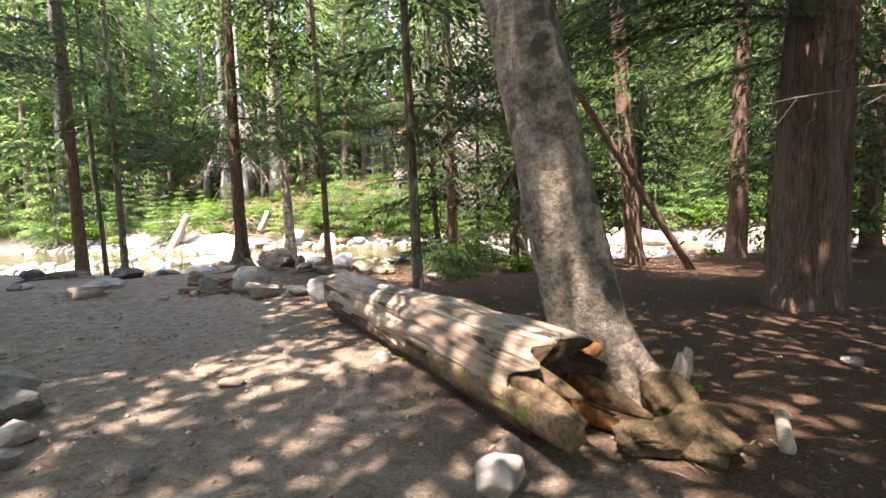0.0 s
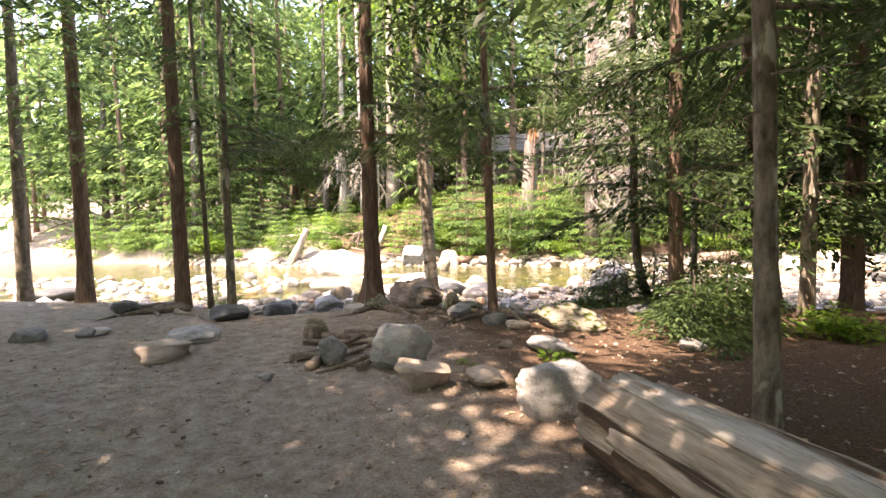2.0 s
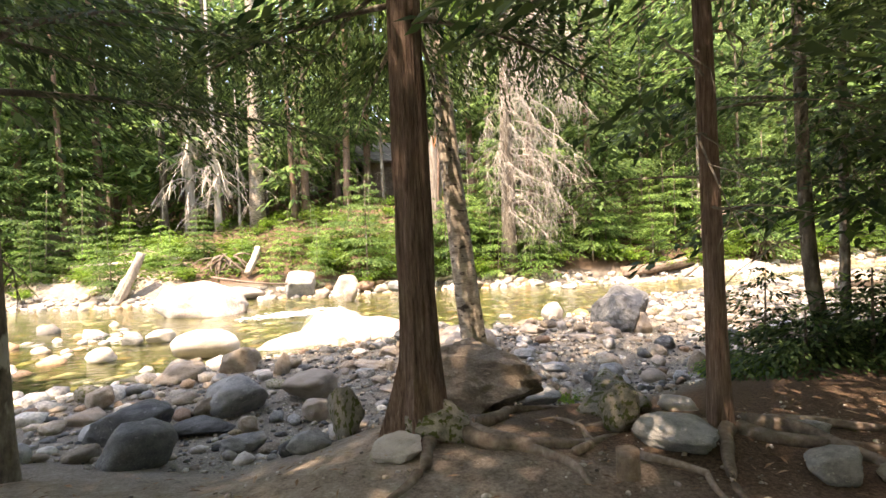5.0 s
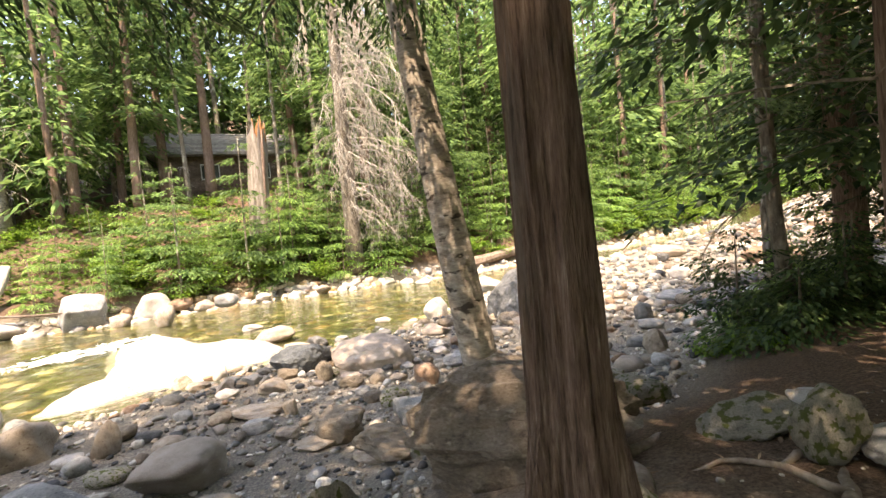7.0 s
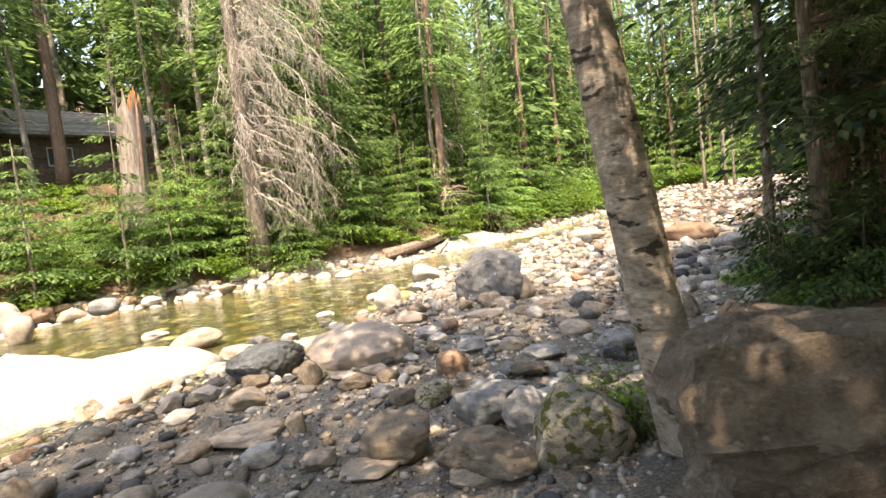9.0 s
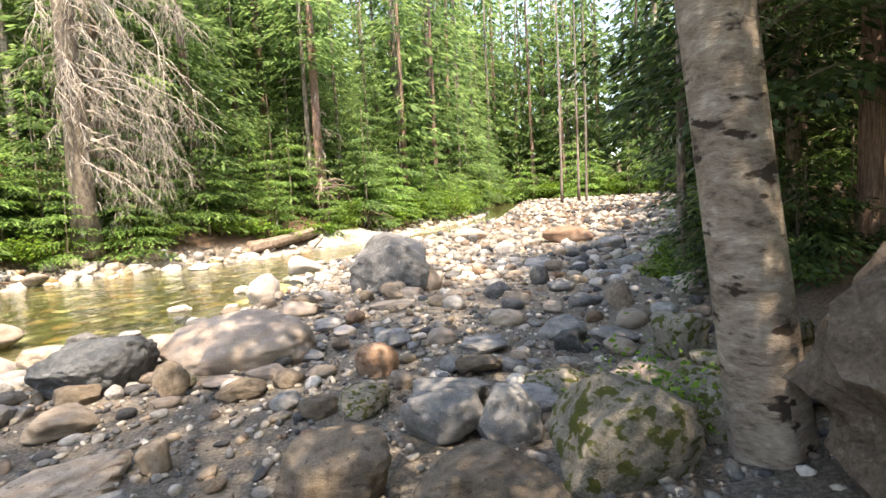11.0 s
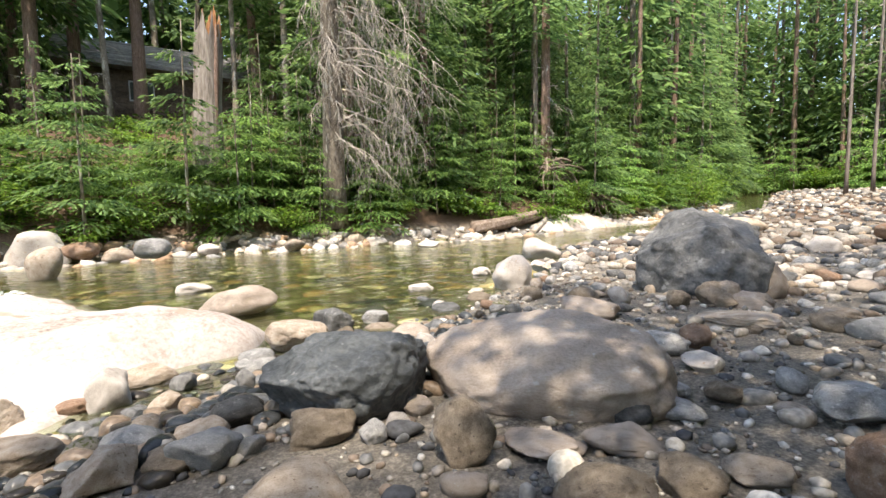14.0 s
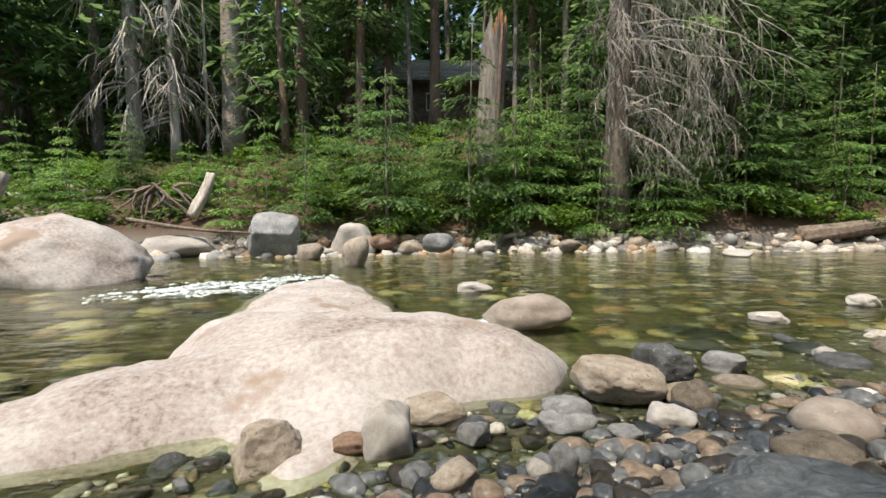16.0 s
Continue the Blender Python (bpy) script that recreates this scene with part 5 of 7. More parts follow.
near_tree("conifer with a curved foot at the edge of the bar", 3.35, 5.15, 0.18, (-0.1, 0.1), 14, "grey_bark", 2.0, 2.4, 120, 9, foot=(0.5, 0), mat="needles_shaded", boughs=((2.6, 200, 2.0, 0.2), (3.0, 250, 2.4, 0.2), (3.4, 170, 2.4, 0.2)))
near_tree("brown conifer trunk with hanging dead twigs", 3.8, 4.0, 0.26, (-0.1, 0), 17, "cedar_bark", 1.6, 2.6, 96, 10, bare=26, mat="needles_shaded", boughs=((3.4, 210, 2.8, 0.22), (4.0, 240, 3.0, 0.22), (3.0, 265, 2.2, 0.2), (4.3, 190, 3.2, 0.25)))
near_tree("dark leaning conifer trunk over the bar", 5.9, 5.3, 0.42, (-0.9, 0), 18, "cedar_bark", 1.6, 3.0, 120, 11, mat="needles_shaded", bare=20)
near_tree("slim leaning conifer trunk beside the log", 2.97, -1.15, 0.17, (-0.3, 0.05), 14, "grey_bark", 3.4, 2.4, 100, 12, mat="needles_shaded", boughs=((2.9, 80, 2.2, 0.2), (3.2, 20, 2.2, 0.25), (3.0, 130, 1.8, 0.2)))
near_tree("huge leaning birch with grey mottled bark", 4.42, -5.0, 0.60, (-1.75, 0.8), 20, "old_birch_bark", 6.5, 4.2, 150, 13, mat="broadleaf", bare=4, taper=0.5, leaf=0.24, flare=0.7, ridge=0.12, bare_low=4.5, bend=(0, 0), sides=36, foot=(0.2, 0))
near_tree("massive cedar with stringy fluted bark", 8.4, -2.1, 0.85, (0.15, 0), 27, "cedar_bark", 4.6, 4.2, 130, 14, mat="needles_shaded", bare=16, flare=0.35, ridge=0.25, sides=40, bare_low=2.5, boughs=((4.4, 180, 5.7, 0.46), (4.6, 187, 4.8, 0.4), (4.1, 172, 5.2, 0.42), (4.9, 150, 4.6, 0.3), (4.0, 205, 3.6, 0.3), (3.6, 120, 3.2, 0.25)))
near_tree("dark conifer trunk under the trees", 6.9, 4.7, 0.32, (0, 0), 18, "cedar_bark", 1.6, 2.8, 90, 15, mat="needles_shaded", bare=10)
near_tree("dark conifer trunk under the trees", 8.3, 3.0, 0.45, (-0.9, 0), 19, "cedar_bark", 2.4, 3.0, 90, 16, mat="needles_shaded", bare=10)
near_tree("slim dark conifer behind the log", 5.6, 3.5, 0.22, (0, 0), 15, "grey_bark", 2.2, 2.2, 70, 17, mat="needles_shaded")
near_tree("dark conifer trunk beside the great cedar", 11.4, 3.8, 0.5, (-0.1, 0), 20, "cedar_bark", 2.0, 3.2, 90, 18, mat="needles_shaded")
near_tree("dark conifer trunk beyond the great cedar", 13.5, 1.5, 0.35, (0, 0), 18, "cedar_bark", 2.4, 3.0, 80, 19, mat="needles_shaded")
near_tree("dark conifer trunk beyond the great cedar", 15.5, 4.2, 0.4, (0.1, 0), 19, "cedar_bark", 1.2, 3.2, 90, 20, mat="needles_shaded")
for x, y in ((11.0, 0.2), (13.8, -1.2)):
    near_tree("dark conifer with low boughs under the great trees", x, y, 0.36, (0, 0), 18, "cedar_bark", 2.3, 3.2, 110, int(x), mat="needles_shaded", bare=8)
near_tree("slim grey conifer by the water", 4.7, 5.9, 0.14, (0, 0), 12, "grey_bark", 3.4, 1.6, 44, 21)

near_tree("dark bushy conifer with boughs sweeping the bank", 5.5, 4.5, 0.2, (0, 0), 11, "grey_bark", 1.3, 2.3, 110, 22, mat="needles_shaded", bare=0, leaf=0.15)
near_tree("dark bushy conifer with boughs sweeping the bank", 7.2, 5.0, 0.2, (0, 0), 12, "grey_bark", 1.4, 2.5, 120, 23, mat="needles_shaded", bare=0, leaf=0.17)
near_tree("dark bushy conifer with boughs sweeping the bank", 9.4, 5.3, 0.2, (0, 0), 12, "grey_bark", 1.2, 2.6, 110, 24, mat="needles_shaded", bare=0, leaf=0.2)

# the deep shade on these firs is put into their needle colour
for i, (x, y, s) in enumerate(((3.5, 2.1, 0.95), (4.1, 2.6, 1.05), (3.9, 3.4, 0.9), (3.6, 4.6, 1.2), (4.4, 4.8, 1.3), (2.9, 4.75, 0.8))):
    near_tree("low dark bushy fir in the shade of the bank", x, y, 0.06, (0, 0), s, "grey_bark", 0.12, 1.15, 64, 60 + i, 0.075, "needles_shaded", 0, sides=8, per_m=12)

# trees out of view, added behind and beside the clearing to shade it
for i, (x, y, r) in enumerate(((-3.4, -12.2, 3.4), (3.2, -12.6, 4.2), (7.6, -10.6, 4.0), (-5.6, -9.4, 4.4), (-8.4, -6.6, 4.2), (9.6, -6.4, 4.0), (-4.0, -15.0, 4.2), (0.6, -16.0, 4.2), (12.4, -3.4, 4.0), (-5.6, -4.4, 4.0), (-7.6, -2.0, 3.8), (-9.7, 1.6, 3.4), (-11.5, -3.6, 4.2), (-2.6, -6.5, 3.0), (-0.9, -10.4, 2.6), (1.6, -13.4, 4.0), (5.3, -9.9, 4.2), (8.6, -7.6, 4.2), (7.3, -5.7, 4.4), (11.6, -6.8, 4.2))):
    near_tree("tall unseen conifer added behind the clearing for shade", x, y, 0.5, (0.1, 0.15), 20 + i % 3 * 2, "cedar_bark", 8.0, r, 126, 70 + i, 0.3, "needles", 6, per_m=3.4, sides=14)

# one more added shade tree, trunk out of view; low boughs hang in
near_tree("tall unseen conifer added for shade, its low dark boughs over the clearing", -4.4, -2.3, 0.5, (0.1, 0.15), 20, "cedar_bark", 8.0, 3.4, 115, 95, 0.3, "needles_shaded", 6, per_m=3.4, sides=14, boughs=((3.5, -22, 3.4, 0.2), (3.7, 4, 3.0, 0.2), (3.3, -45, 3.2, 0.22), (4.0, -8, 3.8, 0.22)))

# ---- forest: one of each kind, then copies ----


def forest_tree(name, label, seed, low, height, reach, limbs, leaf, mat, width, bark="grey_bark", bare=10, shape=0.8, per_m=3.6, group="forest conifers"):
    t = thing(name, label, "tree", group)
    part("trunk", trunk_mesh("trunk", bow((0, 0, 0), (0.1, 0, height), 9, (0, 0), 1.3), [width / 2 * (1 - 0.8 * (i / 8) ** 1.3) for i in range(9)], bark, 10, 0.2, 0.05, seed), t)
    part("crown", crown_mesh("crown", seed, low, height, reach, limbs, leaf, mat, shape, per_m, 0.08, ratio=0.36, tiers=max(6, int((height - low) / (0.42 + 0.02 * height)))), t)
    if bare:
        bare_limbs(t, "bare_limb", seed, 0.8, low + 1.5, bare, 1.1, "dead_wood", (0, 0), 0.014, 0.3)
    return t


FOREST = [
    forest_tree("conifer", "tall hemlock with drooping green boughs in the forest", 101, 2.4, 21, 3.2, 170, 0.34, "needles", 0.42, "cedar_bark"),
    forest_tree("conifer", "tall conifer with dark green boughs in the forest", 102, 4.2, 24, 3.4, 165, 0.36, "needles", 0.5, "cedar_bark"),
    forest_tree("conifer", "full green conifer with boughs near the ground", 103, 0.8, 15, 2.9, 170, 0.29, "needles", 0.3),
    forest_tree("conifer", "slim conifer with a grey trunk and high crown", 104, 6.0, 20, 2.5, 110, 0.32, "needles", 0.26),
]
BACK = [
    forest_tree("background_conifer", "tall green conifer deep in the forest", 105, 1.5, 23, 3.4, 100, 0.66, "needles", 0.45, "cedar_bark", 0, 0.7, 2.0),
    forest_tree("background_conifer", "tall dark conifer deep in the forest", 106, 3.0, 26, 3.3, 100, 0.7, "needles", 0.5, "grey_bark", 0, 0.75, 2.0),
]
YOUNG = [
    forest_tree("young_conifer", "young hemlock with bright green drooping sprays", 111, 0.15, 3.6, 1.45, 48, 0.15, "needles_bright", 0.07, "grey_bark", 0, 0.8, 8.5, "young conifers of the bank"),
    forest_tree("young_conifer", "small bushy conifer with bright green sprays", 112, 0.1, 2.3, 1.3, 42, 0.14, "needles_bright", 0.05, "grey_bark", 0, 0.6, 9, "young conifers of the bank"),
    forest_tree("young_conifer", "young cedar with layered green boughs", 113, 0.3, 5.5, 1.85, 66, 0.18, "needles", 0.11, "grey_bark", 0, 0.8, 7, "young conifers of the bank"),
]


def shrub(label, seed, radius, height, leaves, leaf, mat="broadleaf", group="shrubs of the bank"):
    """A bush: stems from one root and leaves gathered round their ends."""
    t = thing("shrub", label, "shrub", group)
    rng = np.random.default_rng(seed)
    stems = max(8, leaves // 60)
    tips, vs, fs = [], [], []
    for i in range(stems):
        a, r = rng.uniform(0, 6.283), radius * math.sqrt(rng.random())
        tip = np.array([math.cos(a) * r, math.sin(a) * r, height * (1 - 0.55 * (r / radius) ** 2) * rng.uniform(0.6, 1.05)])
        tips.append(tip)
        k = len(vs)
        for p, w in ((np.zeros(3), 0.012), (tip * np.array([0.6, 0.6, 0.5]), 0.008), (tip, 0.003)):
            for b in range(3):
                vs.append(tuple(p + w * np.array([math.cos(b * 2.09), math.sin(b * 2.09), 0])))
        for s in range(2):
            for b in range(3):
                q = k + s * 3
                fs.append((q + b, q + (b + 1) % 3, q + 3 + (b + 1) % 3, q + 3 + b))
    part("woody_base", mesh_of("woody_base", vs, fs, "root"), t)["kind"] = "stuff"
    which = rng.integers(0, stems, leaves)
    tip = np.array(tips)[which]
    along = rng.uniform(0.35, 1.05, leaves)[:, None]
    pos = tip * along * np.array([1, 1, 1]) + rng.normal(0, 0.16 * height, (leaves, 3)) * np.array([1, 1, 0.6])
    pos[:, 2] = np.maximum(pos[:, 2], 0.04)
    way = unit(rng.normal(0, 1, (leaves, 3)) * np.array([1, 1, 0.3]) + np.array([0, 0, -0.15]))
    size = leaf * rng.uniform(0.6, 1.3, leaves)
    part("foliage", quads("foliage", kites(rng, pos, way, size, size * 0.62, 0.4), mat), t)["kind"] = "stuff"
    return t


SHRUBS = [
    shrub("bright green broad-leaved shrub on the bank", 201, 0.95, 1.25, 1000, 0.15),
    shrub("low bright green leafy undergrowth", 202, 1.1, 0.75, 900, 0.14),
    shrub("tall loose green shrub with small leaves", 203, 0.9, 1.9, 1100, 0.13),
]


def set_down(kinds, x, y, size, rnd, sink=0.1):
    k = copy_thing(kinds[0], Matrix.Translation((x, y, land(x, y) - sink)) @ pose(0, 0, 0, rnd.uniform(-2, 2), rnd.uniform(-2, 2), rnd.uniform(0, 360)) @ Matrix.Diagonal((size, size, size * rnd.uniform(0.92, 1.1), 1)))
    return k


def scatter_forest():
    rnd = random.Random(5)
    placed = []

    def clear(x, y, gap):
        return all((x - a) ** 2 + (y - b) ** 2 > gap * gap for a, b in placed)

    def put(kinds, x, y, size, gap):
        if clear(x, y, gap):
            placed.append((x, y))
            set_down([kinds], x, y, size, rnd)

    # far side of the stream, from the bank up the hill
    for tries in range(900):
        x = rnd.uniform(-42, 62)
        d = 2.6 + 34 * rnd.random() ** 1.5
        y = water_far(x) + d
        if -4.5 < x < 6.5 and 2.5 < d < 18:
            continue
        if -15 < x < 3 and d < 8:
            continue
        kind = FOREST[rnd.choice((0, 0, 1, 2, 2, 3))] if d < 9 else FOREST[rnd.choice((0, 1, 1, 3, 0))]
        if d > 9 or abs(x - 2) > 22:
            kind = BACK[rnd.choice((0, 1))]
        put(kind, x, y, rnd.uniform(0.75, 1.2), 2.2 if d < 12 else 2.7)
        if len(placed) > 190:
            break
    # upstream, both sides of the bend
    for tries in range(70):
        x = rnd.uniform(17, 95)
        put(BACK[rnd.choice((0, 1))], x, near_edge(x) - 0.8 - rnd.random() * 9, rnd.uniform(0.7, 1.1), 2.3)
    for tries in range(120):
        x = rnd.uniform(36, 92)
        put(BACK[rnd.choice((0, 1))], x, water_far(x) + 1.0 + rnd.random() * 12, rnd.uniform(1.1, 1.5), 2.4)
    for tries in range(110):
        put(BACK[rnd.choice((0, 1))], rnd.uniform(72, 104), rnd.uniform(-2, 52), rnd.uniform(1.4, 2.0), 2.6)
    # bushy edge of the far bank upstream
    for tries in range(130):
        x = 17 + 85 * rnd.random()
        put(rnd.choice((YOUNG[0], YOUNG[1], SHRUBS[0])), x, water_far(x) + 0.7 + rnd.random() * 2.2, rnd.uniform(0.7, 1.3) * (1 + 0.008 * x), 0.9)
    for tries in range(60):
        x = 18 + 45 * rnd.random()
        put(rnd.choice((YOUNG[0], SHRUBS[0], SHRUBS[1])), x, near_edge(x) - 0.2 + rnd.random() * 1.2, rnd.uniform(0.7, 1.3), 0.9)
    for tries in range(60):
        put(rnd.choice((YOUNG[0], YOUNG[1], SHRUBS[0])), rnd.uniform(66, 71), rnd.uniform(6, 38), rnd.uniform(1.9, 2.8), 1.2)
    # behind and beside the clearing, out of view: added for enclosure and shade
    for tries in range(70):
        x, y = rnd.uniform(-30, 24), rnd.uniform(-28, 2)
        if -9.5 < x < 10 and y > -17 or x > 5 and y > -4.5 or -12 < x < -6 and y > 0.5:
            continue
        put(BACK[rnd.choice((0, 1))], x, y, rnd.uniform(0.75, 1.1), 3.4)
    # young trees and shrubs along the far bank
    for x in [-30 + 1.05 * i for i in range(72)]:
        for row in range(3):
            d = 1.2 + row * 1.5 + rnd.uniform(-0.5, 0.5)
            xx = x + rnd.uniform(-0.6, 0.6)
            if row == 2 and (xx > 25 or xx < -20) or row == 1 and xx > 32:
                continue
            if -10.5 < xx < -6.5 and row < 2 and rnd.random() < 0.7:
                continue
            pick = rnd.random()
            if pick < (0.42 if row == 0 else 0.15):
                k = SHRUBS[rnd.choice((0, 1, 1, 2))]
            else:
                k = YOUNG[rnd.choice((0, 0, 1, 2))]
            set_down([k], xx, water_far(xx) + d, rnd.uniform(0.75, 1.3) * (0.55 if -17 < xx < -3.5 else 0.68 if xx < 2.6 and row else 1.0), rnd, 0.03)
    for x, y, k in ((-3.7, 32.8, 1), (2.4, 33.4, 3), (4.9, 32.4, 1), (-1.2, 33.0, 3), (6.4, 35.2, 0), (-4.6, 36.5, 0), (3.2, 30.0, 3)):
        set_down([FOREST[k]], x, y, rnd.uniform(0.95, 1.1), rnd)
    for x, y, s in ((0.8, 25.6, 0.55), (2.4, 25.4, 0.8), (-0.3, 26.6, 0.7), (3.4, 26.4, 1.0), (1.6, 24.6, 0.6), (4.2, 24.9, 0.9), (6.3, 24.2, 1.0)):
        set_down([YOUNG[rnd.choice((0, 2))]], x, y, s, rnd, 0.05)
    for i in range(38):
        x = rnd.uniform(-17, 3.5)
        set_down([SHRUBS[rnd.choice((0, 1, 1))]], x, water_far(x) + rnd.uniform(3.0, 10.0), rnd.uniform(0.6, 1.05), rnd, 0.03)
    for x in [26 + 2.1 * i for i in range(30)]:
        set_down([rnd.choice((YOUNG[2], SHRUBS[0], SHRUBS[2]))], x, water_far(x) + rnd.uniform(0.6, 1.8), rnd.uniform(1.2, 2.1), rnd, 0.05)
        set_down([rnd.choice((SHRUBS[0], SHRUBS[2]))], x + 1, near_edge(x) + rnd.uniform(-0.6, 0.4), rnd.uniform(1.2, 2.0), rnd, 0.05)
    # dark boughs to the ground along the near bank upstream
    for x in (13.2, 16.0, 19.5, 23.5, 28.0, 33.0):
        y = near_edge(x) + rnd.uniform(-0.5, 0.1)
        set_down([FOREST[2]], x, y, rnd.uniform(0.7, 0.95), rnd)
        set_down([SHRUBS[rnd.choice((0, 1))]], x - 1.0, y + 0.8, rnd.uniform(0.5, 0.8), rnd, 0.03)


scatter_forest()
# the first of each kind stand at places of their own
for k, (x, y) in zip(FOREST + BACK + YOUNG + SHRUBS, ((-20, 27.5), (22, 30), (18, 26.5), (-24, 30), (-30, 40), (30, 42), (3.0, 24.6), (-1.2, 24.5), (9.5, 24.4), (-4.0, 24.3), (5.2, 23.7), (0.6, 24.0))):
    k.matrix_basis = pose(x, y, land(x, y) - 0.05, 0, 0, x * 40)


# ---- dead trees, broken trunk, bare boles of the far bank ----


def dead_conifer(label, x, y, width, height, low, high, count, length, thick, droop, seed, lichen=0, bark="dead_wood", lean=(0, 0), forks=4, heading=None):
    t = thing("dead_tree", label, "tree", "", pose(x, y, land(x, y) - 0.15))
    pts = bow((0, 0, 0), (lean[0] * height, lean[1] * height, height), 14)
    part("trunk", trunk_mesh("trunk", pts, [width / 2 * (1 - 0.7 * i / 13) for i in range(14)], bark, 14, 0.25, 0.05, seed, 0.08), t)
    if count:
        bare_limbs(t, "dead_branch", seed, low, high, count, length, "dead_wood", lean, thick, droop, forks, heading)
    if lichen:
        rng = np.random.default_rng(seed)
        a, z = rng.uniform(0, 6.283, lichen), rng.uniform(low - 0.6, high, lichen)
        clump = rng.integers(0, 46, lichen)
        ca, cr, cz = rng.uniform(0, 6.283, 46) if heading is None else rng.normal(heading, 1.1, 46), length * rng.uniform(0.05, 0.8, 46), rng.uniform(low - 1.0, high, 46)
        pos = np.stack([np.cos(ca[clump]) * cr[clump], np.sin(ca[clump]) * cr[clump], cz[clump]], 1) + rng.normal(0, 1, (lichen, 3)) * np.array([0.2, 0.2, 0.55])
        way = unit(np.array([0, 0, -1.0]) + rng.normal(0, 0.35, (lichen, 3)))
        size = rng.uniform(0.12, 0.45, lichen)
        part("hanging_lichen", quads("hanging_lichen", kites(rng, pos, way, size, size * 0.05 + 0.008, 1.0), "lichen"), t, "pale hanging beard lichen")["kind"] = "stuff"
    return t


lichen_tree = dead_conifer("dead grey conifer hung with bleached branches and beard lichen", 4.85, 23.6, 0.8, 22, 2.6, 13, 0, 3.4, 0.03, 0.75, 31, 3600, "grey_bark", heading=-0.6)
rnd_h = random.Random(19)
for i in range(84):
    z = 2.8 + 11 * (i + rnd_h.random()) / 84
    part("dead_branch", hanging_branch(3100 + i, z, rnd_h.gauss(-0.8, 1.0), rnd_h.choice((1.4, 2.2, 3.2, 4.2, 5.4)) * rnd_h.uniform(0.8, 1.15) * (1 if z > 4.5 else 0.6), rnd_h.uniform(0.018, 0.034)), lichen_tree, "bleached bare drooping branch")
rng0 = np.random.default_rng(77)
tuft = bough(rng0, np.array([1.0, -1.2, 6.0]), -0.3, 1.3, 0.2, 0.3, 0.22, 9)
part("green_tuft", quads("green_tuft", tuft, "needles_bright"), lichen_tree, "last yellow-green living spray")
dead_conifer("dead conifer with white drooping branches on the far slope", -12.8, 30.5, 0.62, 17, 2.0, 8, 44, 3.0, 0.055, 0.7, 32)
dead_conifer("slim dead conifer with white drooping branches on the far slope", -11.3, 30.8, 0.42, 16, 1.8, 8, 40, 2.8, 0.05, 0.7, 33, 0, "dead_wood", (-0.02, 0))
dead_conifer("thick reddish bare conifer bole on the far slope", -9.3, 32.0, 0.95, 24, 2.0, 9, 20, 2.0, 0.025, 0.5, 34, 0, "birch_bark")
dead_conifer("thin grey pole of a dead tree", -10.3, 31.6, 0.16, 9, 2, 6, 6, 0.8, 0.015, 0.4, 35)
dead_conifer("tall straight bare bole patched with sun on the far slope", -6.5, 33.6, 0.55, 22, 1.6, 8, 14, 1.8, 0.022, 0.5, 36, 300, "cedar_bark")
dead_conifer("dark bare bole before the cabin", 0.1, 34.6, 0.6, 22, 4, 9, 6, 1.2, 0.02, 0.4, 37, 0, "cedar_bark")
dead_conifer("dark bare bole beside the cabin", -2.3, 35.2, 0.55, 22, 4, 9, 6, 1.2, 0.02, 0.4, 38, 0, "cedar_bark")
dead_conifer("slender pale birch bole on the far bank", 5.3, 29.6, 0.34, 19, 3, 10, 14, 1.2, 0.015, 0.4, 39, 200, "birch_bark")
dead_conifer("bare brown conifer bole above tangled roots", 16.5, 24.2, 0.55, 21, 2, 8, 16, 1.4, 0.018, 0.4, 40, 0, "cedar_bark")
dead_conifer("tall dead white pole upstream", 47, 19.6, 0.3, 24, 3, 20, 12, 1.2, 0.02, 0.3, 41, 0, "snag_wood")
dead_conifer("tall dead white pole upstream", 50, 18.6, 0.3, 26, 3, 20, 12, 1.2, 0.02, 0.3, 42, 0, "snag_wood")
dead_conifer("leaning dead white pole upstream", 45, 16.6, 0.25, 14, 3, 10, 8, 1.0, 0.02, 0.3, 43, 0, "snag_wood", (0.05, 0))


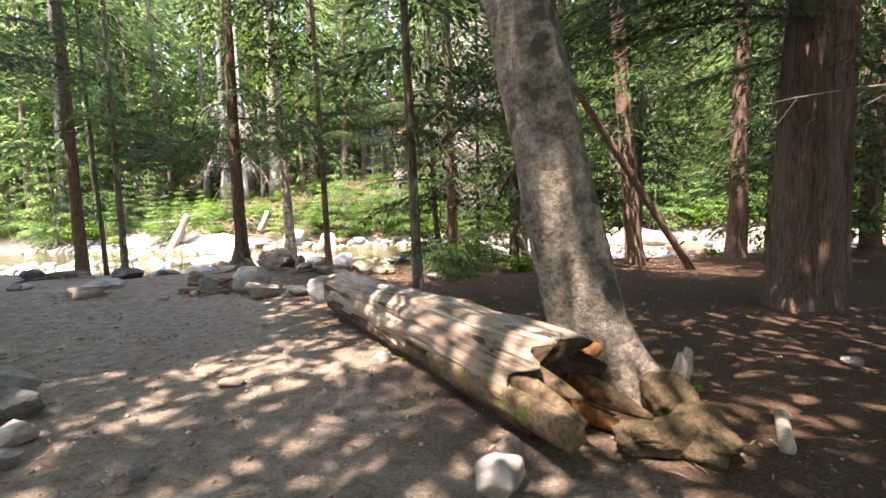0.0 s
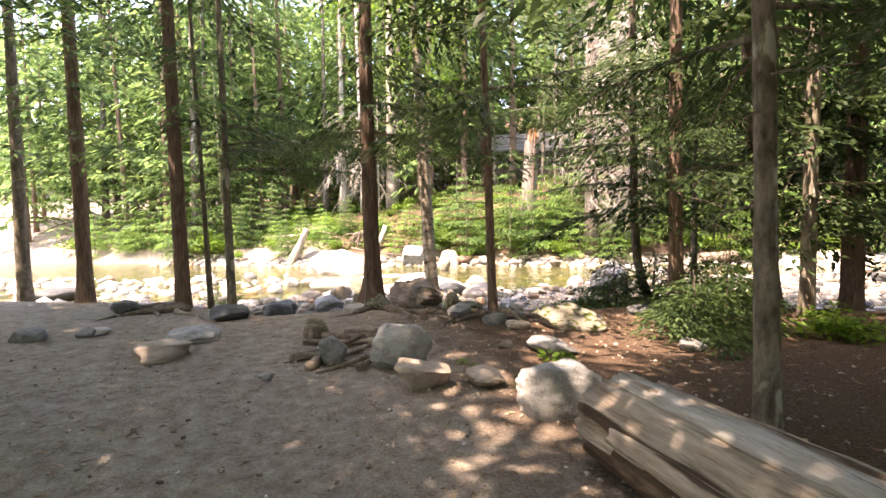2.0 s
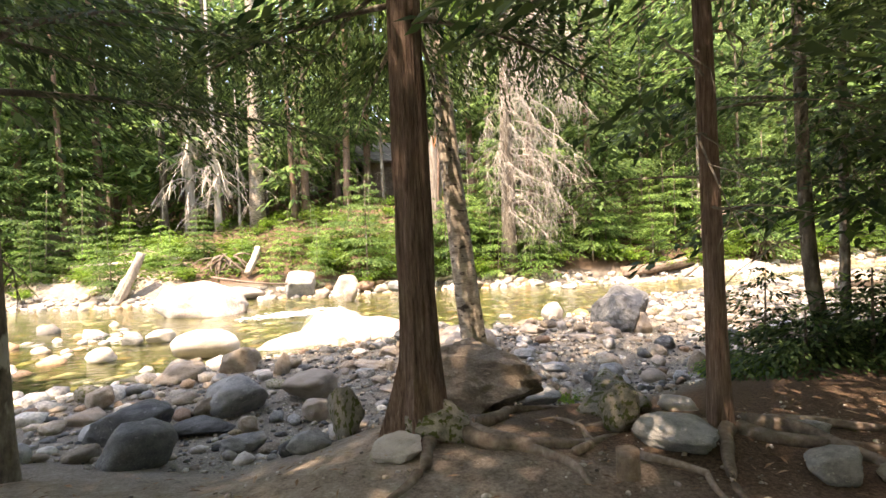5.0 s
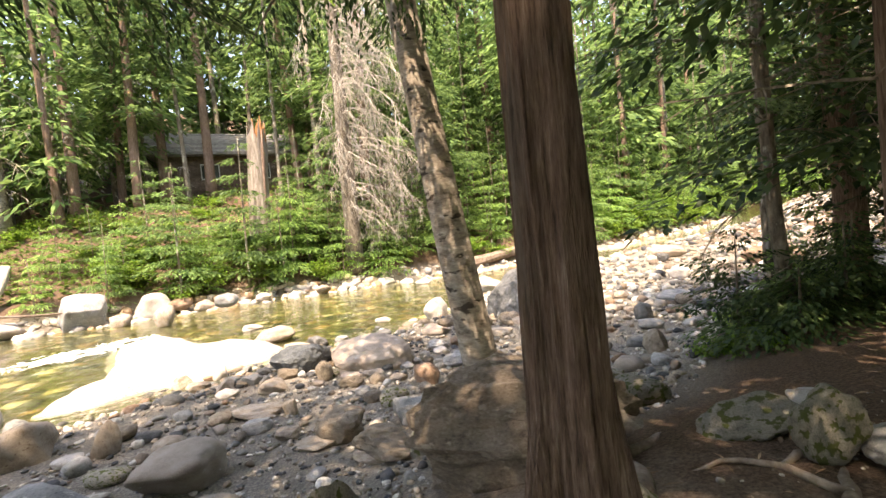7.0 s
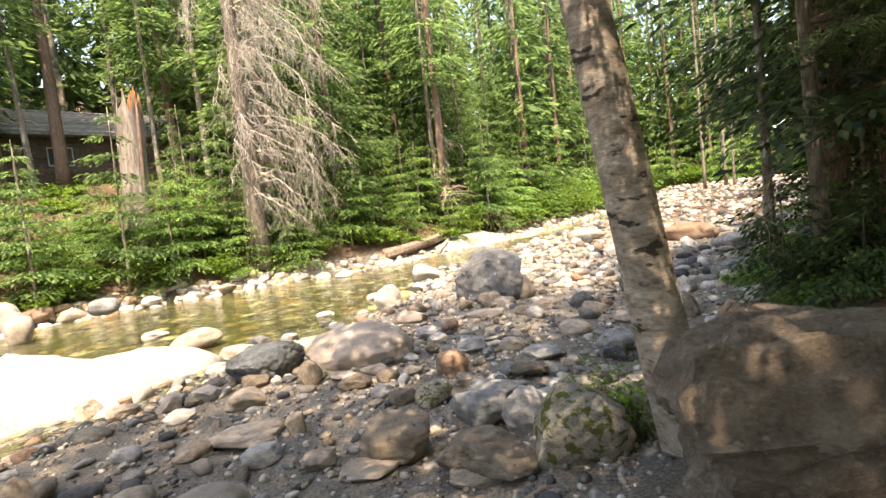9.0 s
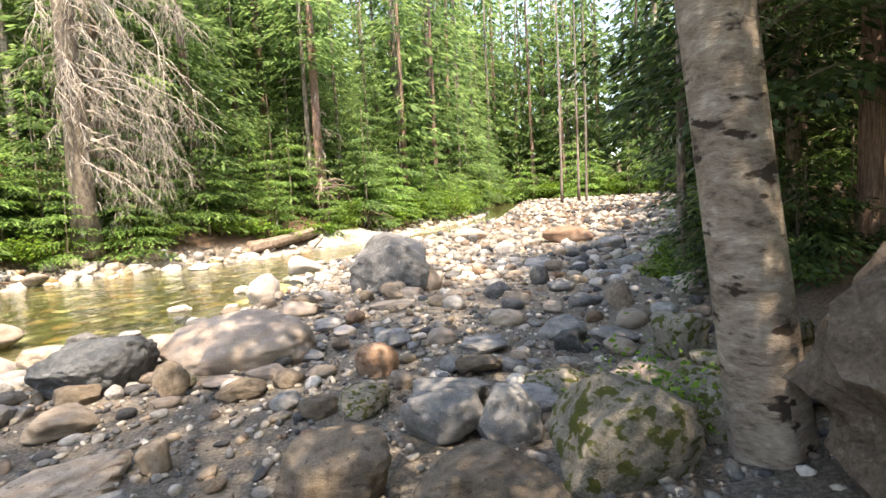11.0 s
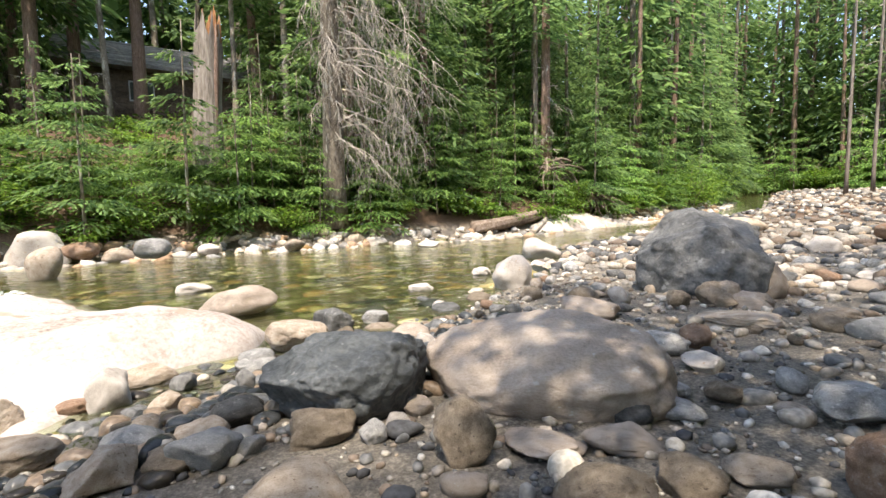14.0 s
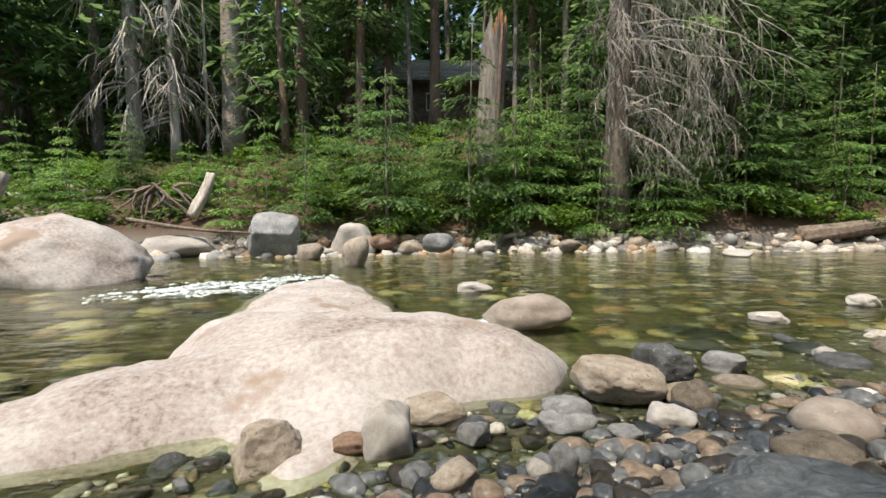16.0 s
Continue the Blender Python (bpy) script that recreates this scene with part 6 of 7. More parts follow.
def broken_snag():
    x, y = 1.25, 26.4
    z = land(x, y) - 0.2
    top = 7.5 - z
    t = thing("broken_snag", "grey broken tree stump with an orange splintered top", "tree stump", "", pose(x, y, z))
    n, sides = 16, 26
    verts, faces = [], []
    for i in range(n):
        u = i / (n - 1)
        for k in range(sides):
            a = 2 * math.pi * k / sides
            jag = 1 - 0.16 * abs(noise.noise(Vector((math.cos(a) * 3, math.sin(a) * 3, 4.0)))) * 2 - 0.10 * (k % 3 == 0)
            h = top * u * (jag if u > 0.8 else 1)
            r = (0.52 - 0.10 * u) * (1 + 0.16 * noise.noise(Vector((math.cos(a) * 5, math.sin(a) * 5, h * 0.5))))
            verts.append((math.cos(a) * r + 0.05 * h, math.sin(a) * r, h))
    for i in range(n - 1):
        for k in range(sides):
            p, q = i * sides + k, i * sides + (k + 1) % sides
            faces.append((p, q, q + sides, p + sides))
    me = mesh_of("bole", verts, faces, "snag_wood", False)
    part("bole", me, t)
    rnd = random.Random(4)
    for i in range(9):
        a = rnd.uniform(0, 6.283)
        r = rnd.uniform(0.1, 0.36)
        h = top * rnd.uniform(0.86, 0.95)
        ln = rnd.uniform(0.35, 0.95)
        pts = bow((math.cos(a) * r + 0.05 * h, math.sin(a) * r, h - 0.6), (math.cos(a) * r * 1.15 + 0.05 * h, math.sin(a) * r * 1.15, h + ln * 0.6), 5)
        part("splinter", trunk_mesh("splinter", pts, [0.10, 0.09, 0.07, 0.045, 0.008], "splinter_wood", 5, 0, 0.2, i), t)
    pts = bow((0.3, -0.42, top * 0.3), (0.46, -0.38, top * 0.9), 7)
    part("torn_strip", trunk_mesh("torn_strip", pts, [0.02, 0.05, 0.06, 0.08, 0.08, 0.06, 0.02], "cedar_bark", 6, 0, 0.2, 3), t, "strip of dark torn bark")


broken_snag()


def cabin():
    t = thing("cabin", "old dark plank cabin with a grey shingled roof among the trees", "cabin", "", pose(1.6, 38.4, 5.2, 0, 0, -3))
    half, deep, wall, ridge = 4.1, 2.2, 2.7, 4.1

    def box(name, x0, x1, y0, y1, z0, z1, mat, parent, label=""):
        v = [(a, b, c) for c in (z0, z1) for b in (y0, y1) for a in (x0, x1)]
        return part(name, mesh_of(name, v, [(0, 2, 3, 1), (4, 5, 7, 6), (0, 1, 5, 4), (2, 6, 7, 3), (0, 4, 6, 2), (1, 3, 7, 5)], mat), parent, label)

    wall_ob = box("wall", -half, half, -deep + 0.06, deep, -1.2, wall, "plank", t)
    for i in range(14):
        z = -1.0 + i * 0.265
        box("plank", -half - 0.02, half + 0.02, -deep, -deep + 0.055, z, z + 0.25, "plank", wall_ob)
    roof = part("roof", mesh_of("roof", [(-half - 0.6, -deep - 0.8, wall - 0.35), (half + 0.6, -deep - 0.8, wall - 0.35), (half + 0.6, 0, ridge), (-half - 0.6, 0, ridge), (-half - 0.6, deep + 0.8, wall - 0.35), (half + 0.6, deep + 0.8, wall - 0.35),
                                         (-half - 0.6, -deep - 0.8, wall - 0.5), (half + 0.6, -deep - 0.8, wall - 0.5), (-half - 0.6, deep + 0.8, wall - 0.5), (half + 0.6, deep + 0.8, wall - 0.5)],
                                [(0, 1, 2, 3), (3, 2, 5, 4), (0, 6, 7, 1), (4, 5, 9, 8), (6, 8, 9, 7), (0, 3, 4, 8, 6), (1, 7, 9, 5, 2)], "shingle"), t, "grey weathered shingle roof")
    n = (deep + 0.8)
    for i in range(9):
        u = i / 9
        y0, z0 = -n * (1 - u) , wall - 0.35 + (ridge - wall + 0.35) * u
        y1, z1 = -n * (1 - u - 0.13), wall - 0.35 + (ridge - wall + 0.35) * (u + 0.13)
        v = [(-half - 0.62, y0, z0 + 0.05), (half + 0.62, y0, z0 + 0.05), (half + 0.62, y1, z1 + 0.015), (-half - 0.62, y1, z1 + 0.015), (-half - 0.62, y0, z0 + 0.01), (half + 0.62, y0, z0 + 0.01)]
        part("shingle_course", mesh_of("shingle_course", v, [(0, 1, 2, 3), (4, 5, 1, 0)], "shingle"), roof)
    for cx in (-1.2, 1.9):
        w = box("window", cx - 0.55, cx + 0.55, -deep - 0.03, -deep + 0.02, 0.7, 1.7, "pale_frame", t, "pale framed window")
        for px in (-0.27, 0.27):
            box("pane", cx + px - 0.22, cx + px + 0.22, -deep - 0.045, -deep - 0.035, 0.78, 1.62, "pane", w)
    box("door", -3.2, -2.3, -deep - 0.04, -deep + 0.02, -0.6, 1.5, "plank", t, "dark plank door")


cabin()

# ---- wood and roots at the foot of the far bank ----


def drift(name, label, a, b, r0, r1, mat, seed, bend=(0, 0), category="log", ridge=0.25, sides=18):
    pts = [Vector(a).lerp(Vector(b), i / 9) + Vector((bend[0], bend[1], 0)) * math.sin(math.pi * i / 9) for i in range(10)]
    ob = new(name, trunk_mesh(name, pts, [r0 + (r1 - r0) * i / 9 for i in range(10)], mat, sides, 0, 0.1, seed, ridge))
    return tagged(ob, label, category)


drift("bank_log", "rotting brown log wedged under the far bank", (10.4, 22.7, -0.5), (14.6, 22.35, 0.12), 0.3, 0.17, "root", 3, (0.1, -0.15), "log", 0.75, 24)
drift("bank_log", "grey split log on the stones of the far bank", (13.2, 22.0, -0.75), (14.6, 22.3, -0.05), 0.16, 0.13, "dead_wood", 4)
drift("white_stub", "short bleached broken stub leaning on the far bank", (-7.9, 23.5, 0.2), (-7.5, 24.0, 1.45), 0.17, 0.11, "dead_wood", 5, (0.05, 0), "stump", 0.6, 20)
drift("leaning_stub", "pale leaning stub of a trunk at the far water's edge", (-12.9, 21.7, -0.9), (-12.0, 22.4, 1.35), 0.2, 0.14, "dead_wood", 6, (0.06, 0), "stump", 0.6, 20)
drift("bank_log", "pale dead log lying across the slope", (-16.0, 24.5, 0.7), (-10.4, 25.9, 1.0), 0.16, 0.11, "dead_wood", 8)
for i in range(3):
    drift("drift_branch", "thin bent driftwood branch above the pale stones", (-9.2 + i * 0.4, 22.6, 0.15 - 0.1 * i), (-5.6 + i * 0.2, 22.2 - i * 0.2, -0.35 + 0.05 * i), 0.05, 0.02, "root", 20 + i, (0, -0.4), "branch", 0.1, 8)


def rootwad(label, x, y, z, size, seed, count=22, mat="root"):
    rnd = random.Random(seed)
    t = thing("root_tangle", label, "roots", "", pose(x, y, z))
    for i in range(count):
        a = rnd.uniform(math.pi, 2 * math.pi)
        d = Vector((math.cos(a), math.sin(a) * 0.6, rnd.uniform(-0.7, 0.5)))
        p, pts = Vector((rnd.gauss(0, 0.25), 0, rnd.gauss(0, 0.15))) * size, []
        for k in range(6):
            pts.append(p.copy())
            d += Vector((rnd.gauss(0, 0.35), rnd.gauss(0, 0.3), -0.22))
            p += d.normalized() * size * 0.22
        part("root", trunk_mesh("root", pts, [size * 0.05 * (1 - k / 6.5) * rnd.uniform(0.6, 1.2) for k in range(6)], mat, 6, 0, 0.1, i), t)


rootwad("tangle of bare roots hanging from the undercut far bank", 18.4, 22.6, 1.0, 1.4, 1, 26)
rootwad("tangle of red-brown roots and broken branches on the far bank", 16.2, 23.4, 2.3, 1.5, 2, 22, "root")
rootwad("dry brush and roots on the far bank", -9.0, 24.0, 0.9, 1.1, 3, 24, "root")

# ---- the clearing ----


def fallen_log():
    t = thing("fallen_log", "long weathered grey fallen log with a rotten broken end", "log")
    near, far = Vector((3.92, -5.62, 0.36)), Vector((1.88, -1.55, 0.30))
    axis = (far - near).normalized()
    side = axis.cross(Vector((0, 0, 1))).normalized()
    up = side.cross(axis)
    n, sides = 70, 56
    verts, faces, mats = [], [], []

    def radius(u, a):
        # long furrows, wandering slowly round the log
        q = a + 0.25 * noise.noise(Vector((u * 2.5, 1.0, 0)))
        r = 0.35 - 0.03 * u
        r *= 1 + 0.20 * noise.noise(Vector((math.cos(q) * 3.2, math.sin(q) * 3.2, u * 2.2))) + 0.12 * noise.noise(Vector((math.cos(q) * 9, math.sin(q) * 9, u * 5))) + 0.05 * noise.noise(Vector((math.cos(q) * 22, math.sin(q) * 22, u * 12)))
        return r

    for i in range(n):
        u = i / (n - 1)
        for k in range(sides):
            a = 2 * math.pi * k / sides
            rag = 0.0
            if i < 4:
                rag = -0.35 * (noise.noise(Vector((math.cos(a) * 2.5, math.sin(a) * 2.5, 3))) + 0.15)
            if i > n - 4:
                rag = 0.22 * noise.noise(Vector((math.cos(a) * 2.5, math.sin(a) * 2.5, 8)))
            r = radius(u, a)
            verts.append(near.lerp(far, u) + axis * rag + side * math.cos(a) * r + up * math.sin(a) * r * 0.94)
    for i in range(n - 1):
        for k in range(sides):
            p, q = i * sides + k, i * sides + (k + 1) % sides
            faces.append((p, p + sides, q + sides, q))
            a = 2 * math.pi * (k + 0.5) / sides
            # downward faces take the darker brown that holds rot and painted shade
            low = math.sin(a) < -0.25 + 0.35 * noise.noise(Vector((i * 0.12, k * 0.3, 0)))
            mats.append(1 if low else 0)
    for ring, flip in ((0, False), (n - 1, True)):
        c = len(verts)
        verts.append(near.lerp(far, ring / (n - 1)) + axis * (0.25 if ring == 0 else -0.12))
        for k in range(sides):
            p, q = ring * sides + k, ring * sides + (k + 1) % sides
            faces.append((c, p, q) if not flip else (c, q, p))
            mats.append(1)
    part("log", mesh_of("log", verts, faces, ["log_wood", "log_rot_shade"], True, mats), t)

    def slat(name, a0, wide, u0, u1, lift, mat, thick=0.035, label=""):
        """A weathered strip of wood lying on the round of the log."""
        m, vs, fs = 22, [], []
        for i in range(m):
            u = u0 + (u1 - u0) * i / (m - 1)
            w = wide * (1 + 0.3 * noise.noise(Vector((u * 6, a0 * 3, 2)))) * (0.6 + 0.4 * min(1, 6 * min(i, m - 1 - i) / m + 0.15))
            for k in range(5):
                a = a0 + w * (k / 4 - 0.5) + 0.08 * noise.noise(Vector((u * 3, a0, 5)))
                r = 0.35 - 0.03 * u + lift + 0.03 * noise.noise(Vector((u * 9, k * 1.7, a0))) + 0.012 * noise.noise(Vector((u * 40, k * 3.1, a0)))
                vs.append(near.lerp(far, u) + side * math.cos(a) * r + up * math.sin(a) * r * 0.94)
            for k in range(5):
                a = a0 + w * (k / 4 - 0.5)
                r = 0.35 - 0.03 * u + lift - thick - 0.04
                vs.append(near.lerp(far, u) + side * math.cos(a) * r + up * math.sin(a) * r * 0.94)
        for i in range(m - 1):
            b = i * 10
            for k in range(4):
                fs.append((b + k, b + 10 + k, b + 11 + k, b + k + 1))
            fs.append((b + 4, b + 14, b + 19, b + 9))
            fs.append((b, b + 5, b + 15, b + 10))
        fs.append((0, 1, 2, 3, 4, 9, 8, 7, 6, 5))
        e = (m - 1) * 10
        fs.append((e + 5, e + 6, e + 7, e + 8, e + 9, e + 4, e + 3, e + 2, e + 1, e))
        part(name, mesh_of(name, vs, fs, mat, True), t, label)

    slat("weathered_slab", 1.75, 0.75, -0.01, 0.52, 0.016, "log_grey", label="smooth grey weathered top slab")
    slat("weathered_slab", 2.4, 0.5, 0.08, 0.8, 0.006, "log_wood")
    slat("weathered_slab", 1.1, 0.45, 0.1, 0.95, 0.008, "log_wood")
    slat("weathered_slab", 1.75, 0.55, 0.55, 0.99, 0.01, "log_grey")
    slat("weathered_slab", 2.95, 0.4, 0.2, 0.93, 0.01, "log_wood")
    slat("rotten_strip", 0.75, 0.24, -0.03, 0.2, 0.02, "splinter_wood", 0.05, "raw orange rotten wood")
    slat("rotten_strip", 3.3, 0.5, -0.12, 0.25, 0.04, "mossy_wood", 0.06, "moss-grown crumbling bark")
    rnd = random.Random(9)
    for i in range(10):
        a = rnd.uniform(2.6, 6.5)
        p0 = near + side * math.cos(a) * 0.25 + up * math.sin(a) * 0.22 + axis * 0.2
        p1 = p0 - axis * rnd.uniform(0.3, 0.75) + Vector((rnd.gauss(0, 0.06), rnd.gauss(0, 0.06), -0.06))
        part("broken_splinter", trunk_mesh("broken_splinter", bow(p0, p1, 5), [0.09, 0.085, 0.07, 0.05, 0.015], rnd.choice(("rotten_wood", "mossy_wood", "rotten_wood")), 6, 0, 0.25, i), t)


fallen_log()
# decayed stump pieces beyond the log's broken end
for i, (x, y, h, w, turn, mat) in enumerate(((4.78, -5.45, 0.34, 0.26, 30, "mossy_wood"), (5.0, -5.15, 0.42, 0.13, 60, "dead_wood"), (4.45, -5.95, 0.22, 0.22, 10, "mossy_wood"), (4.75, -5.85, 0.18, 0.28, 75, "mossy_wood"))):
    rock("rotten_chunk", "crumbling moss-grown chunk of rotten wood on the litter", mat, x, y, land(x, y), w * 1.3, w * 0.8, h, turn, 300 + i, 0.9, 4, 0.3)
drift("loose_stick", "short pale piece of wood lying on the litter", (5.2, -6.0, 0.07), (5.5, -5.55, 0.07), 0.045, 0.04, "dead_wood", 51, (0, 0), "wood", 0.2, 10)
drift("leaning_pole", "thin dead trunk leaning among the dark trees", (9.1, 1.9, 0.0), (4.9, 0.9, 5.6), 0.09, 0.06, "cedar_bark", 52, (0, 0), "tree trunk", 0.05, 10)
drift("cut_post", "thin sawn-off stump beside the roots", (-0.40, 2.68, -0.1), (-0.40, 2.68, 0.22), 0.07, 0.065, "root", 53, (0, 0), "stump", 0.1, 12)
drift("cut_post", "low grey cut stump among roots", (-1.62, 1.28, -0.1), (-1.60, 1.28, 0.24), 0.15, 0.13, "root", 54, (0, 0), "stump", 0.15, 14)


for i, (a, b, r) in enumerate((((-1.21, 0.57, 0.13), (-1.5, 0.16, 0.02), 0.045), ((-0.56, 0.45, 0.14), (-0.97, -0.14, 0.02), 0.05), ((-0.5, 0.26, 0.12), (-0.73, 0.1, 0.03), 0.04), ((-1.5, 1.3, 0.12), (-0.85, 1.52, 0.05), 0.045),
                               ((-1.34, 0.84, 0.14), (-0.75, 1.15, 0.05), 0.05), ((-1.0, 0.95, 0.16), (-1.42, 0.55, 0.04), 0.04), ((-0.7, 0.85, 0.14), (-1.05, 0.3, 0.04), 0.045))):
    drift("bare_root", "bare weathered root rising out of the trodden earth", Vector(a) + (Vector(a) - Vector(b)) * 0.35 - Vector((0, 0, 0.04)), b, r * 0.85, r * 0.35, "root", 80 + i, (0.07, -0.05), "root", 0.3, 12)


def root(x, y, heading, length, thick, seed, wave=0.35):
    """A bare surface root that follows the ground."""
    rnd = random.Random(seed)
    pts, a = [], radians(heading)
    n = 12
    for i in range(n):
        u = i / (n - 1)
        pts.append(Vector((x, y, land(x, y) + thick * (0.55 - 0.9 * u * u) + 0.025 * noise.noise(Vector((x * 3, y * 3, seed))))))
        a += rnd.gauss(0, wave)
        x, y = x + math.cos(a) * length / n, y + math.sin(a) * length / n
    ob = new("surface_root", trunk_mesh("surface_root", pts, [thick * (1 - 0.75 * i / (n - 1)) for i in range(n)], "root", 8, 0, 0.12, seed))
    tagged(ob, "bare twisting grey-brown root on the trodden earth", "root", "surface roots")


for i, (x, y, a, ln, th) in enumerate(((-1.45, 0.25, 40, 0.9, 0.05), (-1.1, -0.05, 48, 1.1, 0.05), (-0.9, 0.1, 50, 0.8, 0.035), (-1.5, 1.2, 5, 1.2, 0.04), (-1.3, 1.5, 20, 1.0, 0.035), (-0.9, 1.75, -60, 0.7, 0.035),
                                        (-5.3, 3.3, 215, 1.5, 0.07), (-5.2, 3.2, 240, 1.7, 0.06), (-5.5, 3.3, 190, 1.4, 0.06), (-5.1, 3.2, 275, 1.2, 0.06))):
    root(x, y, a, ln, th * 1.4, i)
for i, (x, y, a, ln, th) in enumerate(((-1.2, 3.5, -20, 1.5, 0.07), (-1.3, 3.5, -60, 1.4, 0.07), (-1.5, 3.5, -100, 1.2, 0.06), (-1.1, 3.7, 0, 1.3, 0.06), (0.6, 3.1, -120, 1.2, 0.06), (0.7, 3.1, -70, 1.3, 0.06), (0.8, 3.15, -35, 1.6, 0.07), (0.85, 3.25, -10, 1.5, 0.06), (0.5, 3.2, 180, 1.1, 0.05), (-0.6, 3.0, 10, 1.1, 0.035), (-0.2, 2.9, -25, 1.2, 0.03))):
    root(x, y, a, ln, th, 40 + i)

# saplings, bushes and herbs of the near side
sapling = thing("sapling", "small dark fir sapling with bare twigs beside the bar", "tree", "", pose(3.0, 5.45, land(3.0, 5.45)))
part("trunk", trunk_mesh("trunk", bow((0, 0, 0), (0.04, 0, 1.35), 6), [0.02, 0.018, 0.015, 0.012, 0.008, 0.003], "grey_bark", 7), sapling)
part("crown", crown_mesh("crown", 61, 0.35, 1.35, 0.75, 34, 0.08, "needles_shaded", 0.7, 13, 0.05, (0, 0), 0.2), sapling)
bare_limbs(sapling, "bare_limb", 61, 0.2, 1.0, 12, 0.8, "grey_bark", (0, 0), 0.006, 0.05)
rs = random.Random(31)
for x, y, s, k in ((3.8, 3.4, 0.5, 1), (5.2, 2.2, 0.6, 1), (2.5, 4.9, 0.35, 1), (2.2, 5.2, 0.3, 1), (0.3, 5.3, 0.22, 1), (5.3, 5.9, 0.5, 1), (4.2, 6.0, 0.45, 1), (6.2, 6.0, 0.5, 0), (-0.55, 5.75, 0.3, 2)):
    set_down([SHRUBS[k]], x, y, s, rs, 0.02)
set_down([YOUNG[1]], 3.9, 5.3, 0.5, rs, 0.02)
set_down([YOUNG[1]], 5.2, 5.5, 0.7, rs, 0.02)
set_down([YOUNG[0]], 4.7, 4.0, 0.6, rs, 0.02)


def herb(seed, leaves, leaf, height):
    t = thing("small_plant", "small bright green leafy plant on the litter", "plant", "herbs of the clearing")
    rng = np.random.default_rng(seed)
    a = rng.uniform(0, 6.283, leaves)
    pos = np.stack([np.cos(a) * 0.03, np.sin(a) * 0.03, rng.uniform(0.01, height, leaves)], 1)
    way = unit(np.stack([np.cos(a), np.sin(a), rng.uniform(0.1, 0.7, leaves)], 1))
    size = leaf * rng.uniform(0.6, 1.2, leaves)
    part("leaves", quads("leaves", kites(rng, pos, way, size, size * 0.5, 0.25), "broadleaf"), t)
    return t


HERB = herb(5, 16, 0.14, 0.1)
HERB.matrix_basis = pose(1.5, 0.5, land(1.5, 0.5))
for x, y, s in ((1.35, 0.0, 1.0), (0.55, 0.35, 0.8), (1.2, -0.35, 0.9), (1.7, 0.6, 1.1), (2.9, -4.1, 1.2), (2.6, -3.4, 1.0), (3.9, -1.3, 1.2), (4.2, -1.0, 0.9), (4.9, -3.3, 1.4), (4.6, -3.6, 1.1), (4.75, -3.1, 1.6), (5.1, -3.35, 1.0), (5.2, -5.0, 0.9), (0.7, 0.2, 0.7), (5.6, -4.2, 1.3), (3.4, -5.0, 0.8)):
    copy_thing(HERB, Matrix.Translation((x, y, land(x, y))) @ pose(0, 0, 0, 0, 0, x * 200) @ Matrix.Diagonal((s * 0.62, s * 0.62, s * 0.62, 1)))

# ---- cobbles and gravel ----


def stone_bases(seed, count, level):
    out = []
    for i in range(count):
        rnd = random.Random(seed + i)
        bm = bmesh.new()
        bmesh.ops.create_icosphere(bm, subdivisions=level, radius=1.0)
        planes = [(Vector((rnd.gauss(0, 1), rnd.gauss(0, 1), rnd.gauss(0, 1))).normalized(), rnd.uniform(0.5, 0.85)) for _ in range(7)]
        for v in bm.verts:
            p = v.co.copy()
            for d, h in planes:
                s = p.dot(d) - h
                if s > 0:
                    p -= d * s * 0.8
            v.co = p
        bm.verts.ensure_lookup_table()
        out.append((np.array([v.co[:] for v in bm.verts]), np.array([[v.index for v in f.verts] for f in bm.faces])))
        bm.free()
    return out


def stone_field(name, label, spots, mat, bases, seed, kind="stuff", flat=(0.4, 0.8)):
    """Many small stones in one mesh. spots: (x, y, z, half-size)."""
    rng = np.random.default_rng(seed)
    vs, fs, base = [], [], 0
    for x, y, z, s in spots:
        v, f = bases[rng.integers(0, len(bases))]
        a = rng.uniform(0, 6.283)
        c, n = math.cos(a), math.sin(a)
        sc = np.array([s * rng.uniform(0.8, 1.3), s * rng.uniform(0.6, 1.0), s * rng.uniform(*flat)])
        q = v * sc
        tilt = rng.normal(0, 0.25)
        q = np.stack([q[:, 0], q[:, 1] - q[:, 2] * tilt, q[:, 2] + q[:, 1] * tilt], 1)
        q = np.stack([q[:, 0] * c - q[:, 1] * n, q[:, 0] * n + q[:, 1] * c, q[:, 2]], 1) + np.array([x, y, z + sc[2] * 0.35])
        vs.append(q)
        fs.append(f + base)
        base += len(v)
    v, f = np.concatenate(vs), np.concatenate(fs)
    me = bpy.data.meshes.new(name)
    me.vertices.add(len(v))
    me.vertices.foreach_set("co", v.astype(np.float32).ravel())
    me.loops.add(len(f) * 3)
    me.loops.foreach_set("vertex_index", f.astype(np.int32).ravel())
    me.polygons.add(len(f))
    me.polygons.foreach_set("loop_start", np.arange(0, len(f) * 3, 3, dtype=np.int32))
    me.polygons.foreach_set("loop_total", np.full(len(f), 3, dtype=np.int32))
    me.polygons.foreach_set("use_smooth", np.ones(len(f), dtype=bool))
    me.materials.append(MAT[mat])
    me.update(calc_edges=True)
    return tagged(new(name, me), label, name.replace("_", " "), kind=kind)


def free(x, y, s):
    return all((x - a) ** 2 + (y - b) ** 2 > (r * 0.8 + s * 0.4) ** 2 for a, b, r in STONES)


def on_bar(x, y):
    return near_edge(x) + 0.6 < y < water_near(x) + 0.8


rc = random.Random(12)
